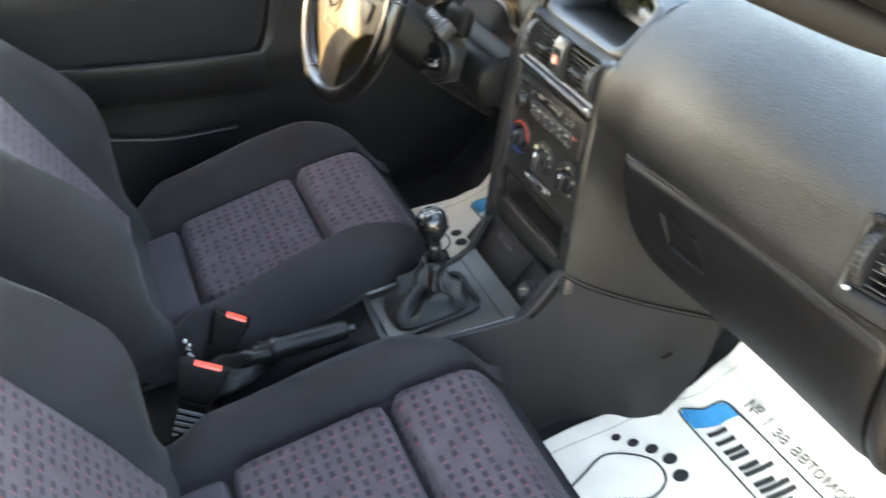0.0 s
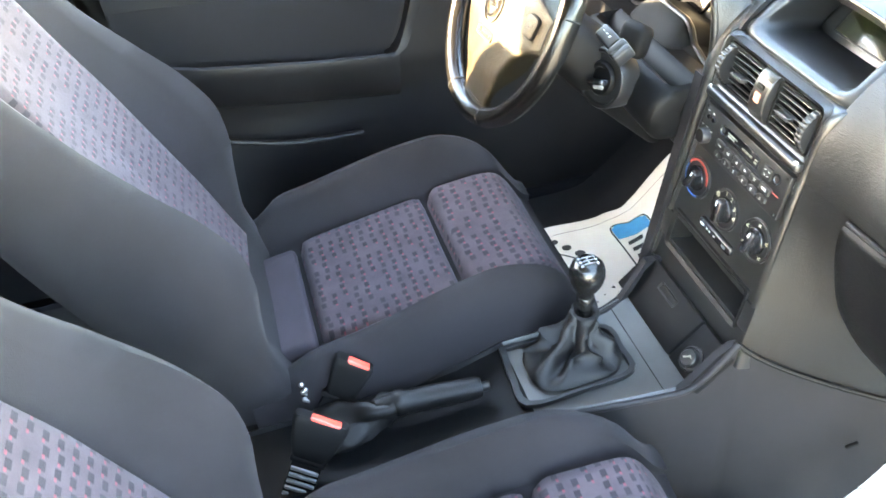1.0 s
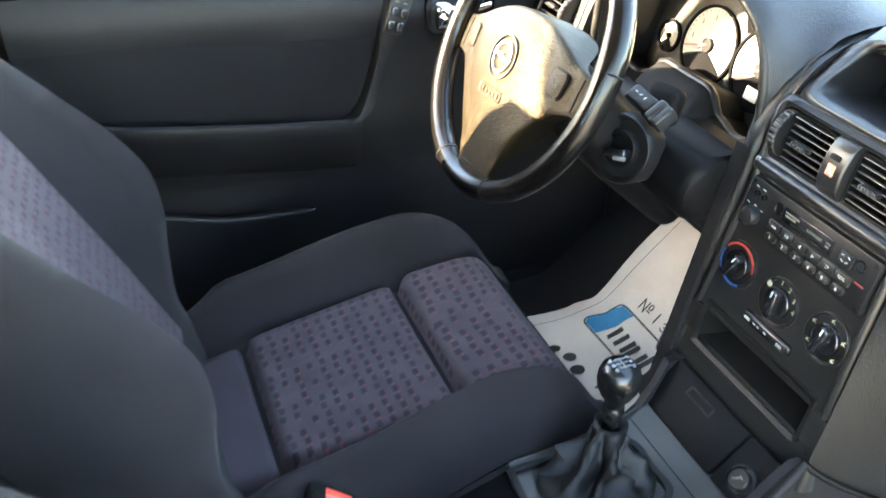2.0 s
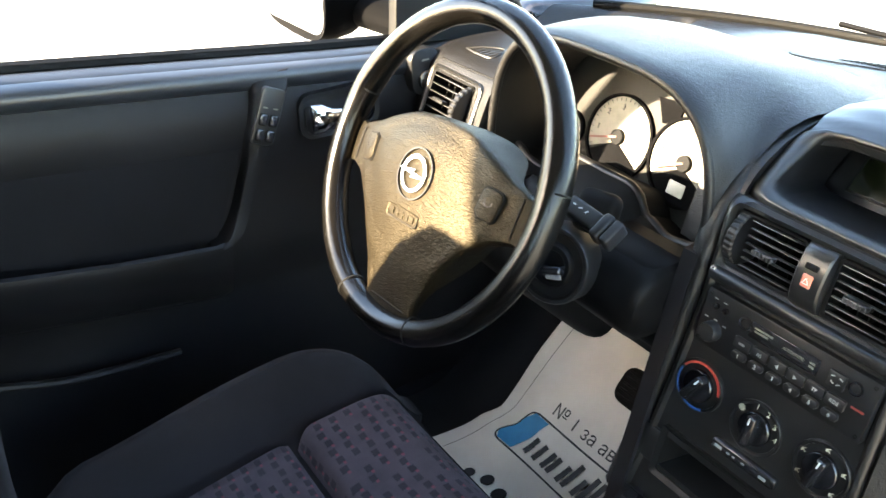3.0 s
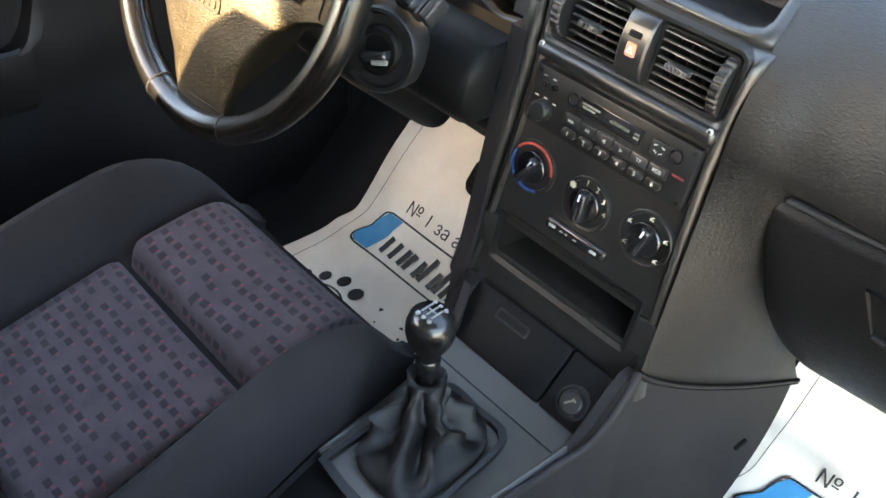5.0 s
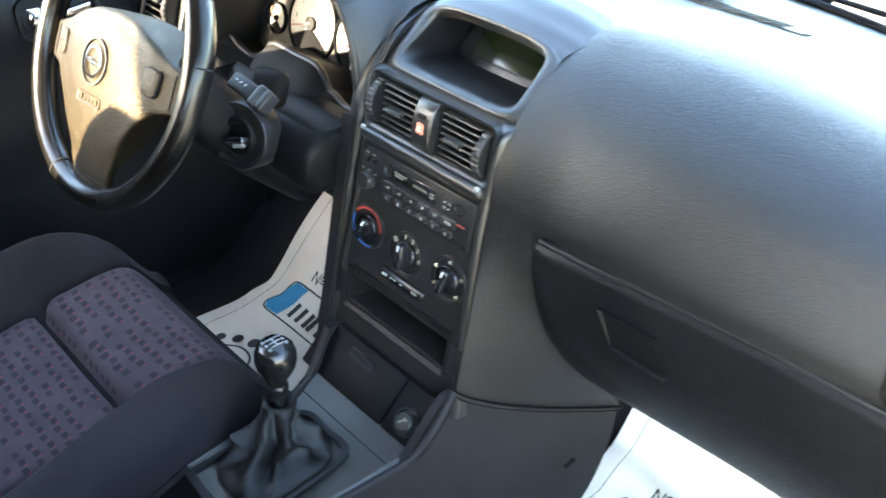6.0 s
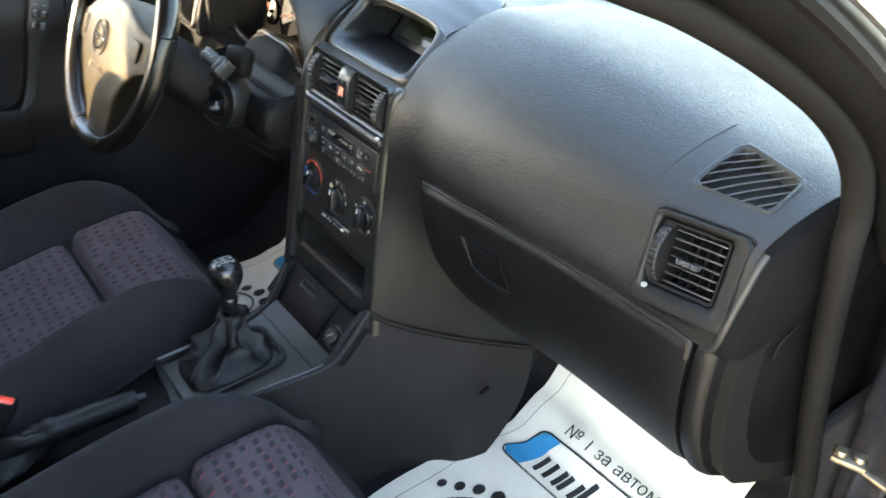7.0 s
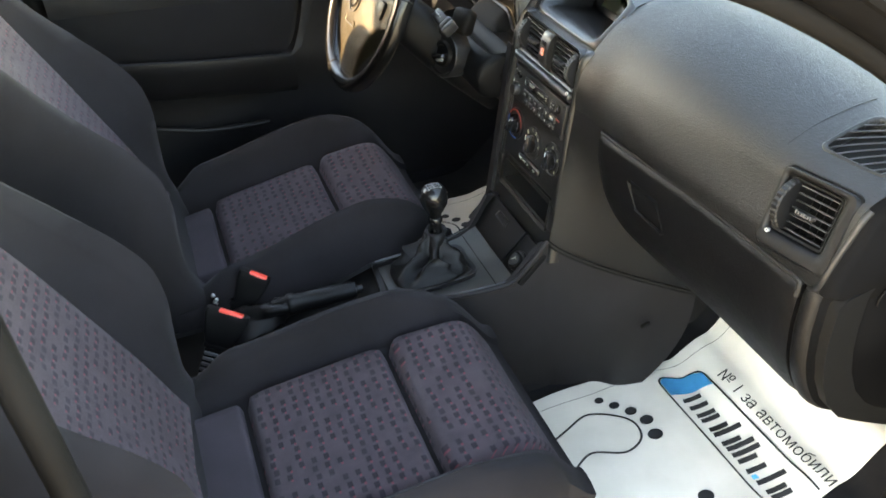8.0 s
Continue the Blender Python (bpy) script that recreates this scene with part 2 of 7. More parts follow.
def sheet(bm, fn, nu, nv, thick=0.0, back=(0, 0, -1)):
    """A sheet fn(u, v) with u, v in 0..1, closed to a slab along back where thick > 0."""
    off = Vector(back).normalized() * thick
    pts = [[Vector(fn(i / nu, j / nv)) for j in range(nv + 1)] for i in range(nu + 1)]
    top = [[bm.verts.new(p) for p in row] for row in pts]
    for i in range(nu):
        for j in range(nv):
            bm.faces.new((top[i][j], top[i + 1][j], top[i + 1][j + 1], top[i][j + 1]))
    if thick:
        low = [[bm.verts.new(p + off) for p in row] for row in pts]
        for i in range(nu):
            for j in range(nv):
                bm.faces.new((low[i][j], low[i][j + 1], low[i + 1][j + 1], low[i + 1][j]))
        rim_t = [top[i][0] for i in range(nu + 1)] + [top[nu][j] for j in range(1, nv + 1)] + [top[i][nv] for i in range(nu - 1, -1, -1)] + [top[0][j] for j in range(nv - 1, 0, -1)]
        rim_l = [low[i][0] for i in range(nu + 1)] + [low[nu][j] for j in range(1, nv + 1)] + [low[i][nv] for i in range(nu - 1, -1, -1)] + [low[0][j] for j in range(nv - 1, 0, -1)]
        for k in range(len(rim_t)):
            q = (k + 1) % len(rim_t)
            bm.faces.new((rim_t[k], rim_l[k], rim_l[q], rim_t[q]))
    return top


def rbox(bm, m, size, r=0.003, seg=2):
    """A box with rounded edges of that size, centred on the pose m."""
    t = bmesh.new()
    bmesh.ops.create_cube(t, size=1.0)
    bmesh.ops.scale(t, vec=size, verts=t.verts)
    r = min(r, min(size) * 0.49)
    if r > 0:
        bmesh.ops.bevel(t, geom=t.edges[:], offset=r, segments=seg, profile=0.5, affect="EDGES")
    merge(bm, t, m)


def merge(bm, t, m=Matrix()):
    base = [bm.verts.new(m @ v.co) for v in t.verts]
    t.verts.index_update()
    for f in t.faces:
        try:
            bm.faces.new([base[v.index] for v in f.verts])
        except ValueError:
            pass
    t.free()


def spin(bm, m, profile, n=24, caps=True):
    """Turns a profile of (radius, height) round the local z of the pose m."""
    rings = [[m @ Vector((r * math.cos(2 * math.pi * k / n), r * math.sin(2 * math.pi * k / n), h)) for k in range(n)] for r, h in profile]
    loft(bm, rings, True, caps)


def tube(bm, pts, radius, n=10, wrap=False, squash=1.0):
    pts = [Vector(p) for p in pts]
    rings = []
    k = len(pts)
    x = None
    for i, p in enumerate(pts):
        a = pts[(i - 1) % k] if wrap or i else p
        b = pts[(i + 1) % k] if wrap or i < k - 1 else p
        d = (b - a).normalized()
        if x is None:
            x = d.cross(Vector((0, 0, 1)))
            if x.length < 1e-2:
                x = d.cross(Vector((1, 0, 0)))
        x = (x - d * x.dot(d)).normalized()
        y = x.cross(d).normalized()
        rr = radius[i] if isinstance(radius, (list, tuple)) else radius
        rings.append([p + rr * (math.cos(2 * math.pi * q / n) * x + squash * math.sin(2 * math.pi * q / n) * y) for q in range(n)])
    loft(bm, rings, True, True, wrap)


def curve_pts(pts, steps=8):
    """A smooth line through the points (Catmull-Rom)."""
    P = [Vector(p) for p in pts]
    P = [P[0] * 2 - P[1]] + P + [P[-1] * 2 - P[-2]]
    out = []
    for i in range(1, len(P) - 2):
        a, b, c, d = P[i - 1:i + 3]
        for s in range(steps):
            t = s / steps
            out.append(0.5 * (2 * b + (c - a) * t + (2 * a - 5 * b + 4 * c - d) * t * t + (3 * b - a - 3 * c + d) * t ** 3))
    out.append(P[-2])
    return out


def prism(bm, m, outline, depth, bevel=0.0, seg=2):
    """A flat outline (x, y) in the pose m, made depth thick downwards along local -z, with its upper rim bevelled."""
    t = bmesh.new()
    vs = [t.verts.new((x, y, 0)) for x, y in outline]
    f = t.faces.new(vs)
    if f.normal.z < 0:
        f.normal_flip()
    f.normal_update()
    e = bmesh.ops.extrude_face_region(t, geom=[f])
    low = [v for v in e["geom"] if isinstance(v, bmesh.types.BMVert)]
    for v in low:
        v.co.z -= depth
    if bevel > 0:
        edges = [ed for ed in t.edges if all(abs(v.co.z) < 1e-7 for v in ed.verts)]
        bmesh.ops.bevel(t, geom=edges, offset=bevel, segments=seg, profile=0.5, affect="EDGES")
    merge(bm, t, m)


def rrect(w, h, r, k=5, cx=0.0, cy=0.0):
    out = []
    for sx, sy, a0 in ((1, 1, 0), (-1, 1, 90), (-1, -1, 180), (1, -1, 270)):
        for i in range(k + 1):
            a = radians(a0 + 90 * i / k)
            out.append((cx + sx * (w / 2 - r) + r * math.cos(a), cy + sy * (h / 2 - r) + r * math.sin(a)))
    return out


def ring_frame(bm, m, outer, inner, depth, lift=0.0):
    """A flat frame between two outlines of equal length, depth thick along -z, its inner rim sunk by lift."""
    a = [m @ Vector((x, y, 0)) for x, y in outer]
    b = [m @ Vector((x, y, lift)) for x, y in inner]
    c = [m @ Vector((x, y, -depth)) for x, y in inner]
    d = [m @ Vector((x, y, -depth)) for x, y in outer]
    loft(bm, [a, b, c, d], True, False, True)


def lettering(text, size, m, material, parent, name="lettering", shear=0.0, label=""):
    cu = bpy.data.curves.new(name, "FONT")
    cu.body, cu.size, cu.align_x, cu.align_y, cu.shear, cu.extrude = text, size, "CENTER", "CENTER", shear, 0.0003
    cu.resolution_u = 3
    tmp = bpy.data.objects.new(name, cu)
    scene.collection.objects.link(tmp)
    me = bpy.data.meshes.new_from_object(tmp.evaluated_get(bpy.context.evaluated_depsgraph_get()))
    bpy.data.objects.remove(tmp)
    bpy.data.curves.remove(cu)
    me.transform(m)
    me.materials.clear()
    me.materials.append(material)
    ob = new(name, me)
    ob.parent = parent
    if parent.type == "EMPTY":
        ob.matrix_parent_inverse = Matrix.Translation(parent.location).inverted()
    if label:
        ob["label"] = label
    return ob


def basis(origin, x, z):
    """A pose with the given origin, x axis and z axis."""
    z = Vector(z).normalized()
    x = Vector(x)
    x = (x - z * x.dot(z)).normalized()
    y = z.cross(x)
    m = Matrix((x, y, z)).transposed().to_4x4()
    m.translation = Vector(origin)
    return m


def smooth01(a, b, v):
    t = max(0.0, min(1.0, (v - a) / (b - a)))
    return t * t * (3 - 2 * t)


def interp(x, table):
    """Smooth reading from a short table of (x, value)."""
    if x <= table[0][0]:
        return table[0][1]
    for (x0, a), (x1, b) in zip(table, table[1:]):
        if x <= x1:
            return a + (b - a) * smooth01(x0, x1, x)
    return table[-1][1]


def soft(x, table, d):
    """interp with its corners rounded over a width of 2 d."""
    return sum(interp(x + d * k / 4, table) for k in range(-4, 5)) / 9


def give_uv(ob, fn):
    me = ob.data
    uv = me.uv_layers.new(name="weave")
    for l in me.loops:
        uv.data[l.index].uv = fn(me.vertices[l.vertex_index].co)


# ---- setting: yard, car body ----
def build_ground():
    bm = bmesh.new()
    sheet(bm, lambda u, v: (-400 + 800 * u, -400 + 800 * v, -0.05), 8, 8)
    g = part("ground", bm, M_GROUND, None)
    tagged(g, "pale sunlit concrete yard around the car", "ground", "", "structure")


def floor_z(y, driver=False):
    """Height of the carpet; the driver's toe board begins nearer to the seat."""
    if driver:
        d = y - 0.085
        return 0.236 + 0.935 * 0.5 * (d + math.sqrt(d * d + 0.0006))
    return interp(y, [(-0.05, 0.236), (0.16, 0.240), (0.27, 0.280), (0.36, 0.345), (0.52, 0.50), (0.60, 0.62)])


def build_body():
    car = thing("car_body", (0, -0.6, 0), "black car body with dark carpet, open passenger side", "car body", "", "structure")
    # floor with toe board
    ys = [-2.2, -1.2, -0.4, -0.1, 0.0] + [0.03 + 0.015 * k for k in range(39)]
    bm = bmesh.new()
    rings = []
    for y in ys:
        z, zd = (floor_z(y), floor_z(y, True)) if y > -0.1 else (0.236, 0.236)
        rings.append([(-0.74, y, zd), (-0.15, y, zd), (0.0, y, min(z, zd)), (0.15, y, z), (0.74, y, z), (0.74, y, z - 0.05), (0.0, y, min(z, zd) - 0.05), (-0.74, y, zd - 0.05)])
    loft(bm, rings)
    part("floor_carpet", bm, M_CARPET, car, "dark carpet")
    # tunnel
    bm = bmesh.new()
    rings = []
    for y in (-2.2, -0.8, -0.35, 0.0, 0.3, 0.52):
        h = 0.43 if y < -0.3 else 0.40
        rings.append([(-0.15, y, 0.2), (-0.13, y, h - 0.05), (-0.09, y, h), (0.09, y, h), (0.13, y, h - 0.05), (0.15, y, 0.2)])
    loft(bm, rings)
    part("tunnel", bm, M_CARPET, car)
    # bulkhead under the windscreen
    bm = bmesh.new()
    rbox(bm, pose(0, 0.64, 0.655), (1.44, 0.06, 0.41), 0.01)
    part("bulkhead", bm, M_CARPET, car)
    # sills
    for s in (-1, 1):
        bm = bmesh.new()
        rbox(bm, pose(s * 0.77, -0.8, 0.22), (0.10, 2.9, 0.16), 0.03, 3)
        part("sill", bm, M_PAINT, car)
    # roof skin and lining
    def roof(z0, sx):
        def fn(u, v):
            x = (u * 2 - 1) * sx
            y = -2.15 + v * 1.95
            return (x, y, z0 - 0.07 * (x / 0.6) ** 2 - 0.05 * (2 * v - 1) ** 2)
        return fn
    bm = bmesh.new()
    sheet(bm, roof(1.515, 0.575), 12, 10, 0.02)
    part("headliner", bm, M_HEAD, car, "pale cloth roof lining")
    bm = bmesh.new()
    sheet(bm, roof(1.545, 0.60), 12, 10, 0.012)
    part("roof", bm, M_PAINT, car, "black painted roof")
    # windscreen pillars, both sides
    for s in (-1, 1):
        line = [(s * 0.745, 0.20, 0.93), (s * 0.742, 0.125, 1.06), (s * 0.725, 0.035, 1.150), (s * 0.700, -0.085, 1.235), (s * 0.675, -0.195, 1.295), (s * 0.635, -0.34, 1.375), (s * 0.605, -0.48, 1.44), (s * 0.59, -0.60, 1.465)]
        cp = curve_pts(line, 6)
        bm = bmesh.new()
        tube(bm, [p + Vector((-s * 0.006, 0.004, -0.005 if s < 0 else 0.004)) for p in cp], 0.035 if s < 0 else 0.029, 16)
        part("pillar", bm, M_PILLAR, car, "black windscreen pillar")
        bm = bmesh.new()
        tube(bm, [p + Vector((s * 0.036, 0.022, 0.022) if s < 0 else (0.026, 0.020, 0.020)) for p in cp], 0.006, 8)
        part("gutter_strip", bm, M_STEEL, car, "thin bright roof gutter strip")
        # rubber ridge along the pillar
        bm = bmesh.new()
        tube(bm, [p + Vector((s * 0.016, -0.020, 0.020)) for p in cp], 0.009, 8)
        part("pillar_seal", bm, M_RUBBER, car, "black rubber ridge")
        # roof rail to the rear
        bm = bmesh.new()
        tube(bm, curve_pts([line[-1], (s * 0.58, -1.0, 1.47), (s * 0.57, -1.7, 1.44), (s * 0.56, -2.15, 1.38)], 6), 0.03, 12)
        part("roof_rail", bm, M_TRIM, car)
        # centre pillar
        bm = bmesh.new()
        tube(bm, curve_pts([(s * 0.785, -0.86, 0.22), (s * 0.780, -0.86, 0.9), (s * 0.705, -0.90, 1.2), (s * 0.61, -0.95, 1.47)], 6), 0.034, 12)
        part("centre_pillar", bm, M_TRIM, car)
        # unseen rear side, made taller to block low sky light, and rear quarter
        bm = bmesh.new()
        rbox(bm, pose(s * 0.76, -1.57, 0.675), (0.08, 1.36, 0.89), 0.02)
        part("rear_side", bm, M_DOOR, car)
        bm = bmesh.new()
        tube(bm, curve_pts([(s * 0.72, -2.28, 0.95), (s * 0.62, -2.2, 1.25), (s * 0.55, -2.12, 1.40)], 6), 0.06, 12)
        part("rear_pillar", bm, M_TRIM, car)
        # front post, below the belt line
        bm = bmesh.new()
        rbox(bm, pose(s * 0.775, 0.41, 0.60), (0.09, 0.32, 0.72), 0.03, 3)
        part("front_post", bm, M_PAINT, car, "black painted door post")
    # Added unseen wall in place of the tailgate glass, keeps rear light out.
    bm = bmesh.new()
    rbox(bm, pose(0, -2.16, 0.85), (1.5, 0.06, 1.26), 0.02)
    part("rear_wall", bm, M_CARPET, car, "plain dark wall added out of view at the rear")
    bm = bmesh.new()
    sheet(bm, lambda u, v: (0.685 - 0.080 * v, -2.10 + 1.16 * u, 1.12 + 0.31 * v), 4, 4, 0.004, (1, 0, 0))
    g = part("rear_side_window", bm, M_GLASS, car, "clear rear side window")
    g.visible_shadow = False
    for s in (-1, 1):
        bm = bmesh.new()
        rbox(bm, pose(s * 0.712, 0.385, 0.44), (0.022, 0.34, 0.42), 0.01)
        part("kick_panel", bm, M_CARPET, car, "dark carpeted footwell side")
    # header over the windscreen
    bm = bmesh.new()
    tube(bm, curve_pts([(-0.59, -0.34, 1.425), (-0.3, -0.27, 1.455), (0, -0.25, 1.465), (0.3, -0.27, 1.455), (0.59, -0.34, 1.425)], 5), 0.03, 10)
    part("header", bm, M_HEAD, car)
    # windscreen
    def ws(u, v):
        x = (u * 2 - 1)
        yb = 0.610 - 0.36 * abs(x) ** 2.6
        yt = -0.25 - 0.09 * x * x
        return ((0.73 + (0.58 - 0.73) * v) * x, yb + (yt - yb) * v, 0.955 + (1.465 - 0.03 * x * x - 0.955) * v + 0.05 * math.sin(math.pi * v))
    bm = bmesh.new()
    sheet(bm, ws, 24, 10, 0.004, (0, 0.6, 0.8))
    w = part("windscreen", bm, M_SCREEN, car, "clear windscreen glass")
    w.visible_shadow = False
    # cowl and bonnet in front of the glass
    bm = bmesh.new()
    sheet(bm, lambda u, v: ((u * 2 - 1) * 0.74, 0.620 - 0.36 * abs(u * 2 - 1) ** 2.6 + v * 0.22, 0.938 - 0.061 * v), 20, 3, 0.02)
    part("cowl", bm, M_RUBBER, car, "black plastic scuttle panel")
    bm = bmesh.new()
    sheet(bm, lambda u, v: ((u * 2 - 1) * 0.76, 0.80 - 0.30 * abs(u * 2 - 1) ** 2.6 + v * (0.75 + 0.2 * abs(u * 2 - 1)), 0.872 - 0.27 * v ** 1.25 - 0.03 * (u * 2 - 1) ** 2), 20, 8, 0.015)
    part("bonnet", bm, M_PAINT, car, "black painted bonnet")
    for (a, b_, c) in (((-0.42, 0.65, 0.958), (-0.15, 0.635, 0.965), (0.18, 0.65, 0.961)), ((0.12, 0.71, 0.948), (0.35, 0.65, 0.958), (0.52, 0.53, 0.968))):
        bm = bmesh.new()
        tube(bm, curve_pts([a, b_, c], 6), 0.005, 6)
        part("wiper", bm, M_RUBBER, car, "black windscreen wiper")
    # dark seal where the glass meets the dashboard
    bm = bmesh.new()
    tube(bm, [(x, glass_y(x) + 0.001, 0.9735) for x in (-0.66 + 1.32 * q / 60 for q in range(61))], 0.0075, 8)
    part("screen_seal", bm, M_DEEP, car, "black windscreen seal")
    # door aperture seal, passenger side
    seal = curve_pts([(0.600, -0.70, 1.455), (0.610, -0.46, 1.395), (0.640, -0.29, 1.305), (0.659, -0.181, 1.247), (0.674, -0.121, 1.219), (0.689, -0.055, 1.181), (0.705, 0.010, 1.136), (0.715, 0.058, 1.094), (0.720, 0.092, 1.050), (0.720, 0.117, 0.996), (0.720, 0.121, 0.950), (0.720, 0.140, 0.838), (0.720, 0.172, 0.697), (0.720, 0.215, 0.539), (0.718, 0.218, 0.40), (0.714, 0.16, 0.31), (0.712, 0.0, 0.285), (0.712, -0.65, 0.285), (0.714, -0.75, 0.33), (0.716, -0.785, 0.45), (0.716, -0.790, 0.75), (0.712, -0.795, 0.95), (0.690, -0.805, 1.15), (0.640, -0.82, 1.33), (0.602, -0.80, 1.44)], 6)
    bm = bmesh.new()
    tube(bm, seal, 0.0145, 12)
    part("door_seal", bm, M_RUBBER, car, "black rubber door seal")
    return car


# ---- dashboard ----
ST = basis((0, 0, 0.90), (1, 0, 0), (0, -0.986, 0.168))      # face of the centre stack: x across, y up, z to the seats


def stv(z):
    return (z - 0.90) / 0.986


def on_stack(u, z, w=0.0, turn=0.0):
    return ST @ pose(u, stv(z), w, 0, 0, turn)


def glass_y(x):
    """The line along which the dashboard meets the windscreen."""
    return 0.585 - 0.34 * abs(x / 0.72) ** 2.6


def top_z(x):
    """The height of the dashboard's flat top behind the hood and the display."""
    return 0.962 + 0.018 * smooth01(-0.50, -0.34, x) + 0.0195 * smooth01(-0.34, -0.10, x)


def pad_profile(x):
    """The soft pad from the windscreen over the top to the lid, as (y, z)."""
    e = smooth01(0.22, 0.62, x)
    yb = glass_y(x)
    left = [(0.40, 0.9955), (0.22, 1.010), (0.135, 0.999), (0.075, 0.972), (0.036, 0.932), (0.016, 0.888), (0.009, 0.852), (0.010, 0.826)]
    right = [(0.26, 0.983), (0.19, 0.983), (0.135, 0.973), (0.092, 0.957), (0.062, 0.935), (0.0455, 0.898), (0.0285, 0.858), (0.027, 0.832)]
    ctrl = [(yb, 0.970 + 0.004 * e)] + [(a[0] + (b_[0] - a[0]) * e, a[1] + (b_[1] - a[1]) * e) for a, b_ in zip(left, right)]
    for k in (1, 2):
        ctrl[k] = (min(ctrl[k][0], yb - 0.02 * (3 - k)), ctrl[k][1])
    return [(p.x, p.y) for p in curve_pts([(a, b_, 0) for a, b_ in ctrl], 5)]


def build_dash():
    dash = thing("dashboard", (0, 0.2, 0.5), "black moulded car dashboard with grained soft upper pad", "dashboard")
    # passenger pad
    bm = bmesh.new()
    xs = [0.116 + (0.668 - 0.116) * i / 36 for i in range(37)]
    rings = []
    for x in xs:
        pr = pad_profile(x)
        t = smooth01(0.118, 0.19, x)
        ring = []
        yg = glass_y(x)
        for y, z in pr:
            flat = 0.9995 - 0.0295 * smooth01(0.72, 1, (y - 0.16) / (yg - 0.16))
            z += (flat - z) * (1 - smooth01(0.116, 0.17, x)) * smooth01(0.20, 0.27, y)
            # the pad rolls in towards the stack
            ring.append((x - 0.006 * (1 - t) * smooth01(0.90, 0.96, z), y - (1 - t) * 0.016 * smooth01(0.96, 0.90, z), z - 0.002 * (1 - smooth01(0.118, 0.135, x)) * smooth01(0.95, 0.985, z)))
        # towards the door the pad widens with its depth
        wide = 0.13 * smooth01(0.58, 0.668, x)
        ring = [(a + wide * max(0.0, b_ - 0.07), b_, c) for a, b_, c in ring]
        rings.append(ring + [(x, 0.06, 0.80), (x, pr[0][0] - 0.02, 0.80)])
    loft(bm, rings)
    part("upper_pad", bm, M_PADSIDE, dash, "grained soft black pad", True, 50)
    # hard rounded end of the dashboard beside the door
    bm = bmesh.new()
    pr = pad_profile(0.674)
    full = [Vector((0, y, z)) for y, z in pr] + [Vector((0, 0.06, 0.815)), Vector((0, 0.20, 0.825))]
    mid_ = Vector((0, 0.13, 0.86))
    loft(bm, [[mid_ + (p - mid_) * k + Vector((x + 0.13 * max(0.0, p.y - 0.07), 0, 0)) for p in full] for x, k in ((0.655, 0.985), (0.6685, 0.996), (0.674, 0.988), (0.680, 0.965), (0.685, 0.92), (0.687, 0.86))])
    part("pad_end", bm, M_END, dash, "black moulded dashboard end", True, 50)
    # main top behind the hood and the display
    def top(u, v):
        x = -0.70 + 0.83 * u
        yb = glass_y(x)
        y0 = 0.015 if x < -0.555 else 0.27 - 0.11 * smooth01(-0.19, -0.12, x)
        y0 = min(y0, yb - 0.05)
        y = y0 + (yb - y0) * v
        hi = top_z(x) - 0.007 * (1 - smooth01(0.0, 0.16, v))
        lo = 0.905 if x < -0.53 else hi
        return (x, y, lo + ((0.93 if x < -0.53 else hi) - lo) * smooth01(0, 0.4, v) + (0.970 - (0.93 if x < -0.53 else hi)) * smooth01(0.72, 1, v))
    bm = bmesh.new()
    sheet(bm, top, 80, 36, 0.03)
    part("dash_top", bm, M_PAD, dash, "grained soft black top")
    # rounded pod round the driver's outer vent
    bm = bmesh.new()
    rings = []
    for k in range(15):
        f = k / 14
        x = -0.700 + 0.179 * f
        e = smooth01(0.0, 0.12, f)
        ring = [Vector((x, p.x, p.y - 0.012 * (1 - e))) for p in curve_pts([(min(0.28, glass_y(x) - 0.01), 0.938, 0), (0.16, 0.948, 0), (0.07, 0.947, 0), (0.025, 0.936, 0), (0.004, 0.917, 0), (-0.008, 0.890, 0), (-0.018, 0.855, 0), (-0.020, 0.826, 0)], 5)]
        rings.append(ring + [Vector((x, 0.06, 0.82)), Vector((x, 0.24, 0.86))])
    loft(bm, rings)
    part("vent_pod", bm, M_LOWER, dash, "grained soft black vent pod", True, 50)
    # rounded bridge between the instrument hood and the display
    bm = bmesh.new()
    rings = []
    for k in range(15):
        f = k / 14
        x = -0.212 + 0.0985 * f
        climb = 0.030 * max(0.0, min(1.0, (-0.116 - x) / 0.094))
        ring = []
        for p in curve_pts([(0.40, 0.950, 0), (0.30, 0.985, 0), (0.25, 0.997, 0), (0.16, 0.998, 0), (0.09, 0.985, 0), (0.045, 0.958, 0), (0.016, 0.915, 0), (0.000, 0.870, 0), (-0.010, 0.830, 0)], 5):
            # hidden below the hood where the hood stands
            back = 0.075 * smooth01(-0.140, -0.165, x) * smooth01(0.995, 0.96, p.y)
            ring.append(Vector((x, p.x + back, p.y - 0.006 + climb * smooth01(0.04, 0.11, p.x) * (1 - 0.42 * smooth01(0.12, 0.2, p.x) - 0.5 * smooth01(0.2, 0.32, p.x)))))
        rings.append(ring + [Vector((x, 0.14, 0.83)), Vector((x, 0.40, 0.93))])
    loft(bm, rings)
    part("bridge_pad", bm, M_PAD, dash, "grained soft black bridge", True, 50)
    bm = bmesh.new()
    rings = []
